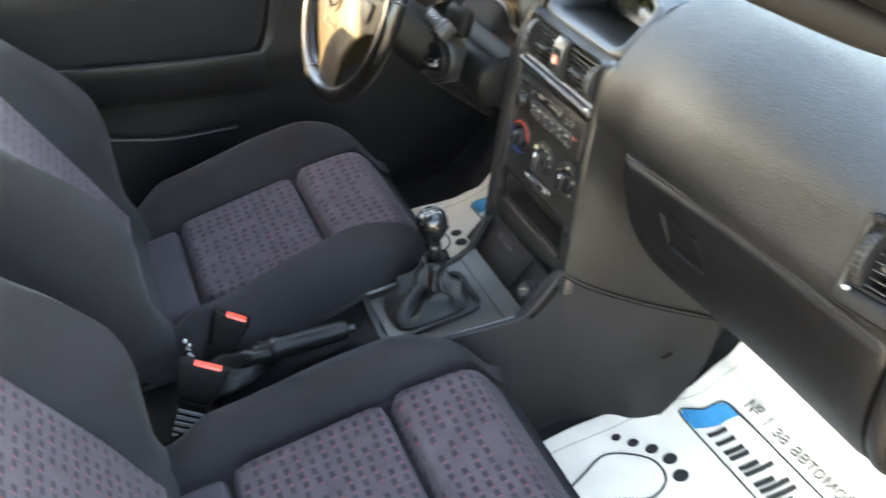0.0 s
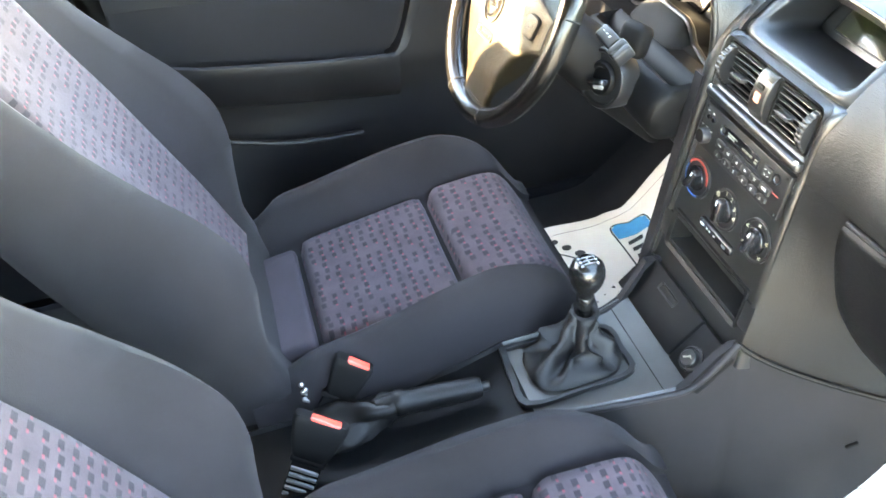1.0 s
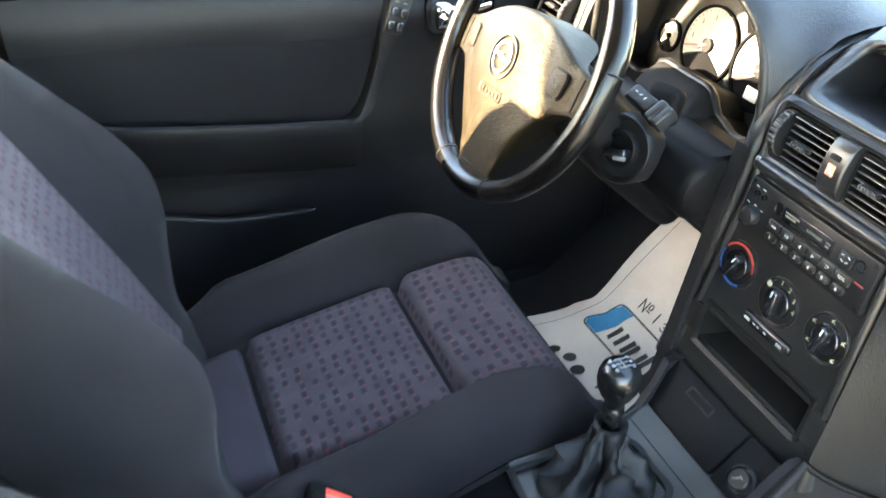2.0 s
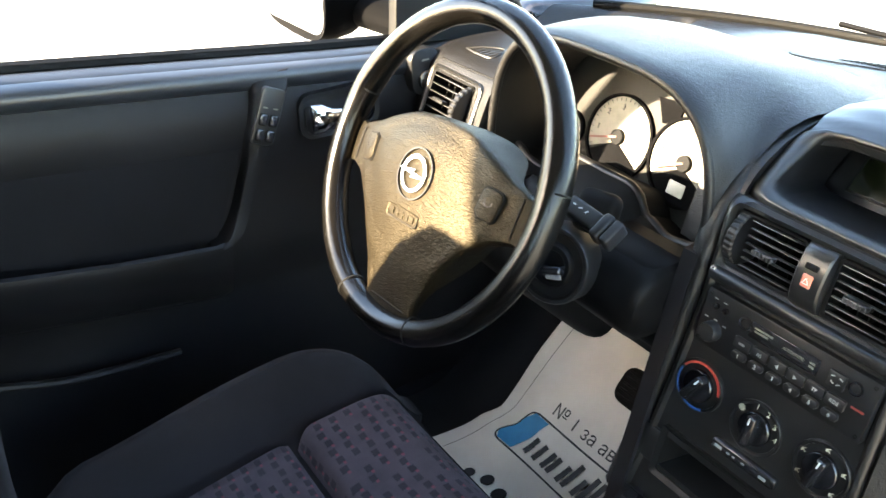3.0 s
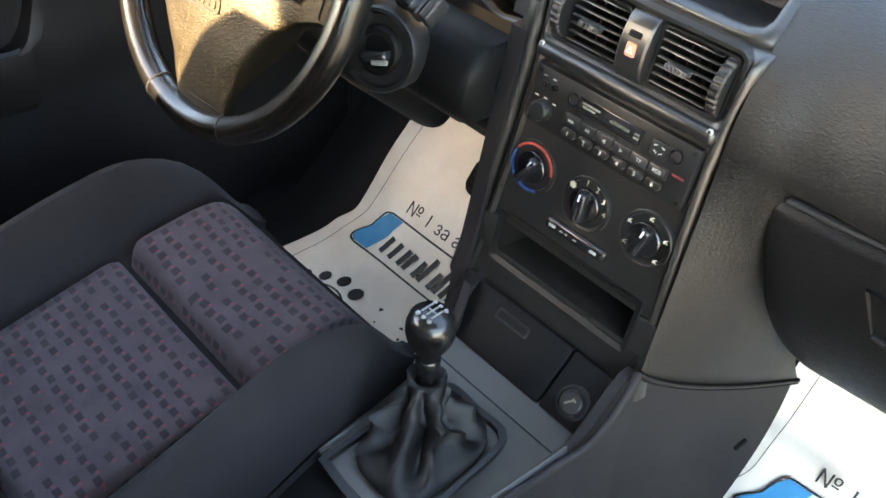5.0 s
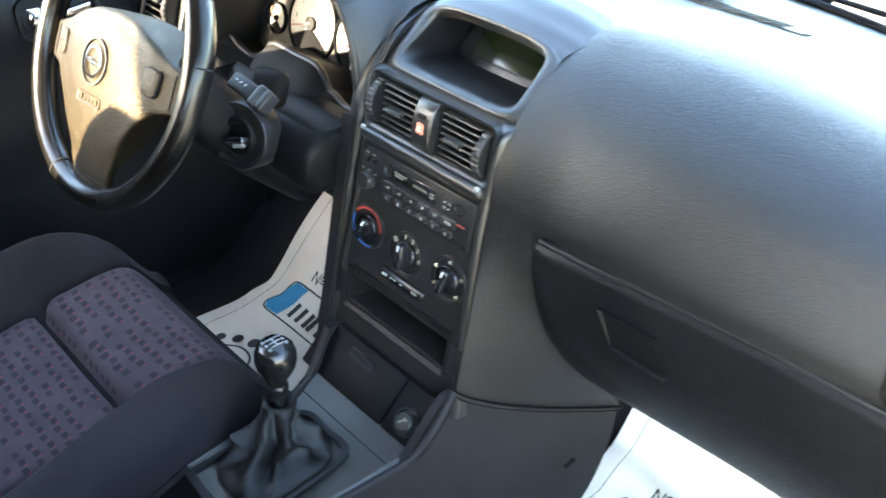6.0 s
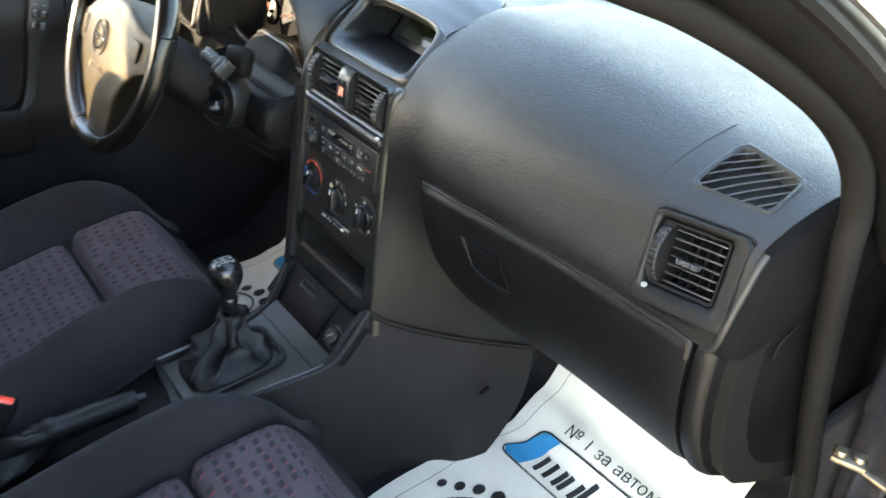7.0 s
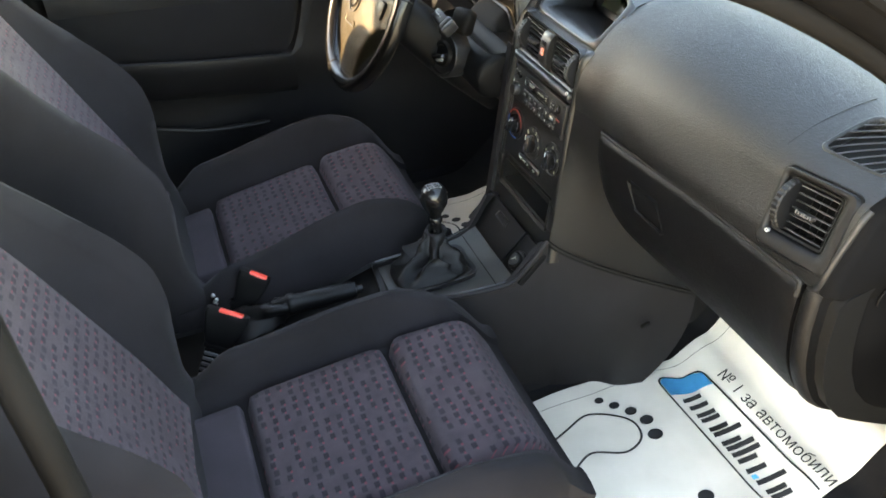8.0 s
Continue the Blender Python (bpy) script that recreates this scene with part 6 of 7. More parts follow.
    # horn keys, set in narrow grooves
    for s in (-1, 1):
        mk = on_hub(s * 0.107, 0.0, 0.0, s * -6)
        bm = bmesh.new()
        ring_frame(bm, mk @ pose(0, 0, 0.0006), rrect(0.0285, 0.0340, 0.008), rrect(0.0258, 0.0313, 0.007), 0.004, 0.0)
        part("key_groove", bm, M_DEEP, cov, "", False)
        bm = bmesh.new()
        prism(bm, mk @ pose(0, 0, 0.0024), rrect(0.0258, 0.0313, 0.007), 0.005, 0.0012)
        hk = part("horn_key", bm, M_HUB, cov, "small horn key")
        bm = bmesh.new()
        arc_band(bm, mk @ pose(-0.001, 0.002, 0.0024), 0.004, 0.0052, 160, 380, 0.0004, 12)
        part("horn_mark", bm, M_TRIM, hk, "", False)
    # joints where the arms meet the leather
    for x0, y0, x1, y1 in ((0.140, 0.026, 0.140, -0.030), (-0.140, 0.026, -0.140, -0.030), (-0.044, -0.148, 0.044, -0.148)):
        bm = bmesh.new()
        pts_ = []
        for q in range(13):
            f = q / 12
            x, y = x0 + (x1 - x0) * f, y0 + (y1 - y0) * f
            pts_.append(HB @ Vector((x, y, dome(x, y) - 0.0004 - 0.010 * abs(2 * f - 1) ** 10)))
        tube(bm, pts_, 0.0011, 6)
        part("joint", bm, M_DEEP, cov)
    # back shell of the hub
    bm = bmesh.new()
    spin(bm, W, [(0.050, -0.02), (0.050, -0.05), (0.045, -0.07), (0.001, -0.072)], 28)
    part("hub_back", bm, M_COLUMN, wh)

    # column shroud, ignition and stalk
    col = thing("steering_column", (-0.312, -0.06, 0.84), "black steering column shroud with ignition switch", "steering column")
    bm = bmesh.new()
    rings = []
    for d, wd, ht, off in ((-0.065, 0.046, 0.040, -0.012), (-0.085, 0.058, 0.048, -0.022), (-0.15, 0.066, 0.052, -0.046), (-0.22, 0.072, 0.054, -0.068), (-0.32, 0.080, 0.056, -0.095)):
        rings.append([W @ Vector((wd * math.copysign(abs(math.cos(2 * math.pi * q / 28)) ** 0.6, math.cos(2 * math.pi * q / 28)), off + ht * math.copysign(abs(math.sin(2 * math.pi * q / 28)) ** 0.6, math.sin(2 * math.pi * q / 28)), d)) for q in range(28)])
    loft(bm, rings)
    part("shroud", bm, M_COLUMN, col)
    bm = bmesh.new()
    rings = []
    for z, y, w in ((0.742, -0.040, 0.118), (0.748, -0.062, 0.124), (0.765, -0.074, 0.128), (0.79, -0.080, 0.130), (0.815, -0.072, 0.130), (0.830, -0.058, 0.126), (0.834, -0.046, 0.120), (0.812, -0.022, 0.116)):
        c = -0.300
        rings.append([(c - w, y + 0.05, z), (c - w, y + 0.012, z), (c - w + 0.012, y, z), (c + w + 0.012, y, z), (c + w + 0.022, y + 0.006, z), (c + w + 0.026, y + 0.02, z), (c + w + 0.026, y + 0.05, z)])
    loft(bm, rings)
    part("column_panel", bm, M_COLUMN, col, "black panel round the column")
    im = basis((-0.247, -0.106, 0.815), (0.9, 0.3, 0), (0.30, -0.92, 0.24))
    bm = bmesh.new()
    spin(bm, im, [(0.047, -0.03), (0.047, 0.004), (0.045, 0.007), (0.041, 0.007), (0.038, 0.002), (0.001, 0.001)], 36)
    ig = part("ignition_surround", bm, M_TRIM, col, "round black switch surround")
    bm = bmesh.new()
    spin(bm, im, [(0.028, -0.003), (0.027, 0.006), (0.024, 0.009), (0.019, 0.009), (0.017, 0.006), (0.001, 0.006)], 32)
    part("ignition_ring", bm, M_COLUMN, ig)
    bm = bmesh.new()
    rbox(bm, im @ pose(0.002, -0.004, 0.012, 0, 0, 15), (0.034, 0.011, 0.018), 0.004, 3)
    part("ignition_grip", bm, M_GLOSS, ig)
    bm = bmesh.new()
    rbox(bm, im @ pose(0.012, -0.008, 0.019, 0, 0, 15), (0.020, 0.006, 0.004), 0.002)
    part("ignition_tab", bm, M_SILVER, ig, "worn grey tab")
    for x, a in ((-0.006, 10), (0.004, -5)):
        bm = bmesh.new()
        rbox(bm, im @ pose(x, 0.022, 0.0066, 0, 0, a), (0.0018, 0.006, 0.0006), 0)
        part("position_mark", bm, M_MARK, ig, "", False)
    # wiper stalk with its rubber slot
    bm = bmesh.new()
    rbox(bm, basis((-0.225, -0.070, 0.882), (0.9, 0.3, 0), (0.25, -0.88, 0.4)), (0.050, 0.050, 0.03), 0.012, 3)
    part("stalk_socket", bm, M_RUBBER, col)
    st = thing("wiper_stalk", (-0.23, -0.13, 0.90), "black wiper stalk with white symbols", "stalk")
    a, e = Vector((-0.238, -0.121, 0.905)), Vector((-0.128, -0.136, 0.916))
    sm = basis((a + e) / 2, e - a, (0.1, -0.6, 0.8))
    bm = bmesh.new()
    rbox(bm, sm @ pose(-0.006, 0, 0), (0.046, 0.022, 0.015), 0.004, 3)
    rbox(bm, sm @ pose(0.024, 0, 0), (0.013, 0.030, 0.020), 0.004, 3)
    rbox(bm, sm @ pose(0.038, 0, 0), (0.011, 0.028, 0.020), 0.003, 3)
    part("lever", bm, M_TRIM, st)
    for k in range(3):
        bm = bmesh.new()
        rbox(bm, sm @ pose(-0.018 + 0.009 * k, 0.002, 0.0078, 0, 0, 30 * k), (0.004, 0.0014, 0.0006), 0)
        part("stalk_mark", bm, M_PRINT, st, "", False)


# ---- seats ----
def build_seat(name, at, label, wf=1.0, dip=0.0, outer=0.0, inner=0.0):
    s = thing(name, (at[0], at[1], 0.24), label, "car seat", "front seats")
    ox, oy, oz = at
    flat = lambda x, y, z: Vector((ox + x * wf, oy + y, oz + z))
    # the cushion sinks towards the backrest
    P = lambda x, y, z: flat(x, y, z - dip * max(0.0, 0.40 - max(y, -0.06)))
    # cushion carcass with side bolsters, ring by ring from back to front
    def ring(y):
        nose = smooth01(0.40, 0.515, y)
        tail = smooth01(0.06, -0.02, y)
        hi = (0.040 + 0.020 * smooth01(0.05, 0.28, y)) * (1 - smooth01(0.32, 0.50, y)) + 0.014
        hi *= 1 - 0.8 * tail
        sink = -0.075 * nose ** 2.2
        wide = 0.252 - 0.030 * smooth01(0.36, 0.50, y) - 0.01 * tail
        zb = -0.20
        half = [(0.0, -0.012), (0.135, -0.012), (0.160, -0.006), (0.178, hi * 0.75), (0.196, hi), (0.214, hi * 0.92), (0.234, hi * 0.3), (wide - 0.004, -0.045), (wide, -0.095), (wide - 0.012, zb)]
        pts = [(x * (wide / 0.252) if x > 0.16 else x, z + (sink if z > zb else 0)) for x, z in half]
        left = [(-x - (outer if x > 0.17 else 0), z + (outer if 0.17 < x < 0.245 else 0) * (1 - nose)) for x, z in reversed(pts[1:])]
        pts = [(x - inner * smooth01(0.12, 0.40, y) * smooth01(0.16, 0.20, x), z) for x, z in pts]
        return [P(x, y, z) for x, z in left + pts]
    bm = bmesh.new()
    loft(bm, [ring(y) for y in [-0.06, -0.03, 0.0] + [0.02 + 0.43 * q / 20 for q in range(21)] + [0.46, 0.47, 0.48, 0.49, 0.498, 0.504, 0.509, 0.513]])
    part("cushion", bm, M_VELOUR, s, "dark grey velour bolsters", True, 60)
    # patterned pads of the cushion
    def pad(nm, y0, y1, hw0, hw1, h, roll0, roll1, material, nose=False):
        bm = bmesh.new()
        nu, nv = 20, 22
        def fn(u, v):
            y = y0 + (y1 - y0) * v
            hw = hw0 + (hw1 - hw0) * v
            c = min(1, v / 0.16 if roll0 else 1, (1 - v) / 0.16 if roll1 else 1)
            hw -= 0.020 * (1 - math.sqrt(max(0, 1 - (1 - c) ** 2)))
            x = (u * 2 - 1) * hw
            ex = 1 - abs(u * 2 - 1)
            ez = min(1, ex / 0.10)
            ey = min(1, (v / roll0) if roll0 else 1, ((1 - v) / roll1) if roll1 else 1)
            zz = h * math.sqrt(max(0, 1 - (1 - ez) ** 2)) ** 0.8 * math.sqrt(max(0, 1 - (1 - ey) ** 2)) ** 0.8
            if nose:
                zz -= 0.060 * smooth01(0.55, 1.0, v) ** 2
            return P(x, y, -0.020 + zz - 0.004 * ex)
        sheet(bm, fn, nu, nv, 0.03)
        ob = part(nm, bm, material, s, "patterned aubergine cloth" if material is M_WEAVE else "plain aubergine cloth", True, 80)
        give_uv(ob, lambda c: (c.x - ox + 0.3, c.y - oy + 0.5 - (c.z - oz if nose else 0)))
        return ob
    pad("front_pad", 0.306, 0.494, 0.164, 0.154, 0.041, 0.12, 0.22, M_WEAVE, True)
    pad("rear_pad", 0.062, 0.305, 0.146, 0.162, 0.034, 0.03, 0.09, M_WEAVE)
    pad("tail_pad", -0.05, 0.060, 0.140, 0.146, 0.024, 0.0, 0.08, M_PLAINWEAVE)
    # base skirt and runner
    bm = bmesh.new()
    rbox(bm, Matrix.Translation(flat(0, 0.20, -0.215)), (0.44, 0.52, 0.06), 0.01)
    part("base", bm, M_TRIM, s)
    for sx in (-0.18, 0.18):
        bm = bmesh.new()
        rbox(bm, Matrix.Translation(flat(sx, 0.18, (0.250 - oz + (-0.245 + 0.0)) / 2 + 0.0)), (0.035, 0.60, max(0.02, (oz - 0.245) - 0.236)), 0.005)
        part("runner", bm, M_TRIM, s)
    # backrest: rings from the seat to the shoulders, leaning back
    lean = radians(24.5)
    up = Vector((0, -math.sin(lean), math.cos(lean)))
    fw = Vector((0, math.cos(lean), math.sin(lean)))
    B = flat(0, -0.035, 0.02)
    def bring(h):
        wide = soft(h, [(0.0, 0.225), (0.12, 0.252), (0.30, 0.252), (0.46, 0.236), (0.60, 0.214), (0.643, 0.175)], 0.03)
        bol = soft(h, [(-0.03, 0.012), (0.03, 0.034), (0.09, 0.070), (0.15, 0.102), (0.21, 0.106), (0.29, 0.084), (0.38, 0.056), (0.47, 0.036), (0.57, 0.018), (0.64, 0.0)], 0.05)
        top_r = smooth01(0.57, 0.643, h)
        th = 0.105 * (1 - 0.55 * top_r)
        inn = 0.160 * wide / 0.252
        half = [(0.0, 0.0), (inn * 0.85, 0.0), (inn, 0.006), (inn + (wide - inn) * 0.30, bol * 0.72), (inn + (wide - inn) * 0.58, bol), (inn + (wide - inn) * 0.80, bol * 0.88), (wide * 0.985, bol * 0.45), (wide, -0.01), (wide * 0.99, -th * 0.6), (wide * 0.90, -th)]
        left = [(-x, z) for x, z in reversed(half[1:])]
        return [B + up * h + Vector((x * wf, 0, 0)) + fw * z for x, z in left + half]
    bm = bmesh.new()
    loft(bm, [bring(h) for h in [-0.10, -0.06] + [-0.03 + 0.63 * q / 34 for q in range(35)] + [0.615, 0.627, 0.636, 0.643]])
    part("backrest", bm, M_VELOUR, s, "dark grey velour backrest", True, 60)
    def bp(h0, h1):
        def fn(u, v):
            h = h0 + (h1 - h0) * v
            wide = interp(h, [(0.0, 0.225), (0.12, 0.252), (0.30, 0.252), (0.46, 0.228), (0.60, 0.205)])
            hw = 0.158 * wide / 0.252
            ex = 1 - abs(u * 2 - 1)
            ez = min(1, ex / 0.08)
            ey = min(1, v / 0.03, (1 - v) / 0.03)
            zz = 0.020 * math.sqrt(max(0, 1 - (1 - ez) ** 2)) * math.sqrt(max(0, 1 - (1 - ey) ** 2))
            return B + up * h + Vector(((u * 2 - 1) * hw * wf, 0, 0)) + fw * (-0.006 + zz - 0.008 * ex)
        return fn
    bm = bmesh.new()
    sheet(bm, bp(-0.03, 0.590), 20, 36, 0.02, -fw)
    ob = part("back_pad", bm, M_WEAVE, s, "patterned aubergine cloth", True, 80)
    give_uv(ob, lambda c: (c.x - ox + 0.3, (c - B).dot(up) + 0.5))
    return s


# ---- doors ----
def build_driver_door():
    d = thing("driver_door", (-0.75, -0.4, 0.25), "closed black driver's door with vinyl and cloth trim", "door")
    X = -0.690
    bm = bmesh.new()
    # trim panel, horizontal rings from the bottom to the belt line
    def panel(u, v):
        y = -0.835 + 1.115 * u
        zt = 0.977 - 0.06 * smooth01(-1.0, 0.25, y)
        z = 0.27 + (zt - 0.27) * v
        x = X - 0.03 + 0.03 * smooth01(0.45, 0.62, v) - 0.012 * smooth01(0.9, 1.0, v) + 0.010 * math.sin(math.pi * min(1, max(0, (v - 0.8) / 0.2)))
        return (x, y, z)
    sheet(bm, panel, 40, 40, 0.05, (-1, 0, 0))
    part("trim_panel", bm, M_DOOR, d, "black vinyl trim")
    # upper roll along the window
    def belt(y):
        return 0.985 - 0.06 * smooth01(-1.0, 0.25, y)
    bm = bmesh.new()
    ys = [-0.84 + 1.08 * i / 24 for i in range(25)]
    rings = []
    for y in ys:
        zb = belt(y)
        rings.append([(X - 0.002, y, zb - 0.034), (X + 0.006, y, zb - 0.025), (X + 0.0085, y, zb - 0.017), (X + 0.006, y, zb - 0.010), (X - 0.002, y, zb - 0.004), (X - 0.014, y, zb - 0.002), (X - 0.017, y, zb - 0.005), (X - 0.020, y, zb - 0.002), (X - 0.034, y, zb + 0.003), (X - 0.048, y, zb + 0.001), (X - 0.05, y, zb - 0.06)])
    loft(bm, rings)
    part("belt_roll", bm, M_BELT_LIT, d, "smooth padded window ledge")
    bm = bmesh.new()
    tube(bm, [(X - 0.052, y, belt(y) + 0.004) for y in ys], 0.010, 8)
    part("window_seal", bm, M_RUBBER, d, "rubber window seal")
    bm = bmesh.new()
    rings = [[(X - 0.06, y, belt(y) - 0.01), (X - 0.10, y, belt(y) - 0.02), (X - 0.14, y, belt(y) - 0.10), (X - 0.15, y, 0.6), (X - 0.13, y, 0.26), (X - 0.08, y, 0.26)] for y in ys]
    loft(bm, rings)
    part("door_skin", bm, M_PAINT, d, "black painted outer skin")
    # seam under the vinyl roll and the cloth below it
    def seam(y):
        return 0.856 - 0.116 * (y + 0.30)
    def ins(u, v):
        y = -0.83 + (0.535 - 0.055 * (1 - v)) * u
        z = 0.700 + 0.06 * smooth01(-0.36, -0.80, y) + (seam(y) - 0.004 - 0.700 - 0.06 * smooth01(-0.36, -0.80, y)) * v
        ey = min(1.0, (1 - v) * 12)
        return (X + 0.0005 + 0.0045 * math.sqrt(ey) + 0.003 * math.sin(math.pi * v), y, z)
    bm = bmesh.new()
    sheet(bm, ins, 24, 24, 0.02, (-1, 0, 0))
    part("cloth_insert", bm, M_DOORCLOTH, d, "dark cloth panel")
    bm = bmesh.new()
    tube(bm, [(X + 0.0022, -0.83 + 0.535 * q / 20, seam(-0.83 + 0.535 * q / 20) - 0.001) for q in range(21)], 0.0022, 6)
    part("seam", bm, M_DEEP, d)
    # armrest with a deep pull behind its lip
    bm = bmesh.new()
    rings = []
    for y in [-0.82, -0.79, -0.76, -0.7, -0.6, -0.5, -0.42, -0.36, -0.335]:
        zc = 0.714 - 0.13 * (y + 0.36)
        dp = interp(y, [(-0.82, 0.010), (-0.72, 0.045), (-0.5, 0.050), (-0.36, 0.042), (-0.335, 0.034)])
        rings.append([(X - 0.02, y, zc - 0.12), (X + dp * 0.45, y, zc - 0.09), (X + dp * 0.9, y, zc - 0.030), (X + dp, y, zc - 0.012), (X + dp - 0.002, y, zc - 0.004), (X + dp - 0.007, y, zc - 0.001), (X + dp - 0.012, y, zc - 0.005), (X + dp - 0.016, y, zc - 0.040), (X - 0.02, y, zc - 0.050)])
    loft(bm, rings)
    part("armrest", bm, M_DOOR, d, "black vinyl armrest")
    # pod that carries the switches and sweeps down into the pull
    bm = bmesh.new()
    rings = []
    for p, w, h in zip(curve_pts([(-0.249, 0.936, 0), (-0.256, 0.912, 0), (-0.264, 0.885, 0), (-0.276, 0.848, 0), (-0.292, 0.800, 0), (-0.309, 0.752, 0), (-0.328, 0.718, 0), (-0.350, 0.706, 0)], 4), *[[interp(q, tb) for q in range(29)] for tb in ([(0, 0.026), (10, 0.024), (16, 0.014), (22, 0.011), (28, 0.010)], [(0, 0.004), (4, 0.019), (12, 0.020), (20, 0.024), (25, 0.034), (28, 0.038)])]):
        rings.append([(X - 0.015, p.x - w, p.y - 0.1 * w), (X + h * 0.75, p.x - w, p.y - 0.1 * w), (X + h, p.x - w * 0.80, p.y), (X + h + 0.001, p.x, p.y), (X + h, p.x + w * 0.80, p.y), (X + h * 0.75, p.x + w, p.y + 0.1 * w), (X - 0.015, p.x + w * 1.2, p.y + 0.1 * w)])
    loft(bm, rings)
    part("pull", bm, M_DOOR, d, "curved pull with the switch pod", True, 50)
    # switch plate let into the pod
    sm = basis((X + 0.0235, -0.2645, 0.882), (0, 0.96, -0.10), (1, 0.0, 0.06)) @ pose(0, 0, 0, 0, 0, -14)
    bm = bmesh.new()
    prism(bm, sm, rrect(0.034, 0.080, 0.007), 0.010, 0.0015)
    sp = part("switch_panel", bm, M_BEZEL, d, "window switch panel")
    for x in (-0.009, 0.009):
        for y in (-0.012, -0.034):
            bm = bmesh.new()
            rbox(bm, sm @ pose(x * 0.85, y + 0.008, 0.002), (0.012, 0.017, 0.007), 0.003, 3)
            part("window_switch", bm, M_GLOSS, sp)
    for x in (-0.009, 0.009):
        bm = bmesh.new()
        rbox(bm, sm @ pose(x * 0.85, 0.012, 0.0003), (0.007, 0.0018, 0.0006), 0)
        part("switch_mark", bm, M_DIM, sp, "", False)
    # chrome pull in a dished recess
    hm = basis((X + 0.012, -0.150, 0.868), (0, 1, 0.04), (1, 0, 0.05))
    bm = bmesh.new()
    ring_frame(bm, hm @ pose(0, 0, 0.004), rrect(0.130, 0.066, 0.020), rrect(0.116, 0.052, 0.016), 0.016, -0.002)
    bm.faces.new([bm.verts.new(hm @ Vector((x, y, -0.004))) for x, y in rrect(0.116, 0.052, 0.016)])
    rc = part("handle_recess", bm, M_TRIM, d)
    bm = bmesh.new()
    rings = []
    for x, w, h, z in ((-0.056, 0.016, 0.004, 0.004), (-0.050, 0.022, 0.008, 0.012), (-0.036, 0.022, 0.009, 0.016), (-0.02, 0.013, 0.007, 0.016), (0.0, 0.008, 0.005, 0.012), (0.03, 0.008, 0.004, 0.008), (0.05, 0.008, 0.004, 0.002)):
        rings.append([hm @ Vector((x, w * math.cos(2 * math.pi * q / 14) - 0.002, z + h * math.sin(2 * math.pi * q / 14))) for q in range(14)])
    loft(bm, rings)
    part("door_handle", bm, M_CHROME, rc, "chrome door pull")
    # mirror switch on the sail panel
    jm = basis((X + 0.020, -0.005, 0.905), (0, 1, 0.06), (1, 0, 0.1))
    bm = bmesh.new()
    prism(bm, jm, rrect(0.052, 0.070, 0.018), 0.022, 0.003)
    js = part("mirror_switch", bm, M_TRIM, d, "rounded mirror switch panel")
    bm = bmesh.new()
    spin(bm, jm @ pose(0, -0.012, 0), [(0.016, 0.0), (0.015, 0.006), (0.011, 0.008), (0.001, 0.0085)], 24)
    part("switch_knob", bm, M_GLOSS, js)
    bm = bmesh.new()
    rbox(bm, jm @ pose(0, 0.018, 0.0003), (0.012, 0.0025, 0.0006), 0)
    part("switch_mark", bm, M_DIM, js, "", False)
    # map pocket edge
    bm = bmesh.new()
    tube(bm, curve_pts([(X - 0.004, -0.82, 0.59), (X + 0.002, -0.70, 0.577), (X + 0.004, -0.57, 0.545), (X + 0.002, -0.42, 0.533)], 6), 0.006, 8)
    part("pocket_edge", bm, M_DOOR, d)
    # corner panel ahead of the window
    bm = bmesh.new()
    prism(bm, basis((X - 0.028, 0, 0), (0, 1, 0), (1, 0, 0)), [(-0.030, 0.935), (0.190, 0.925), (0.120, 1.045), (0.030, 1.130), (-0.030, 1.130)], 0.020, 0.004)
    part("corner_panel", bm, M_TRIM, d, "black corner panel")
    # outer mirror
    mr = thing("wing_mirror", (-0.86, 0.0, 1.0), "black wing mirror outside the driver's window", "mirror")
    bm = bmesh.new()
    rings = []
    for y, w, h in ((-0.087, 0.112, 0.062), (-0.093, 0.122, 0.070), (-0.075, 0.126, 0.074), (-0.03, 0.116, 0.068), (0.015, 0.090, 0.050), (0.040, 0.050, 0.026)):
        rings.append([(-0.945 + w * math.copysign(abs(math.cos(2 * math.pi * q / 28)) ** 0.6, math.cos(2 * math.pi * q / 28)), y, 0.977 + h * math.copysign(abs(math.sin(2 * math.pi * q / 28)) ** 0.6, math.sin(2 * math.pi * q / 28))) for q in range(28)])
    loft(bm, rings)
    part("mirror_shell", bm, M_END, mr)
    bm = bmesh.new()
    rings = [[(x, y0 + w * math.cos(2 * math.pi * q / 14), z0 + h * math.sin(2 * math.pi * q / 14)) for q in range(14)] for x, y0, z0, w, h in ((-0.735, 0.030, 0.955, 0.055, 0.030), (-0.79, 0.015, 0.955, 0.045, 0.028), (-0.86, -0.015, 0.962, 0.040, 0.030))]
    loft(bm, rings)
    part("mirror_foot", bm, M_END, mr)
    bm = bmesh.new()
    prism(bm, basis((-0.945, -0.0925, 0.977), (1, 0, 0), (0.05, -1, 0)), rrect(0.206, 0.112, 0.03), 0.003)
    part("mirror_glass", bm, plain("mirror_silver", (0.9, 0.9, 0.9), 0.02, 1.0), mr, "mirror glass")


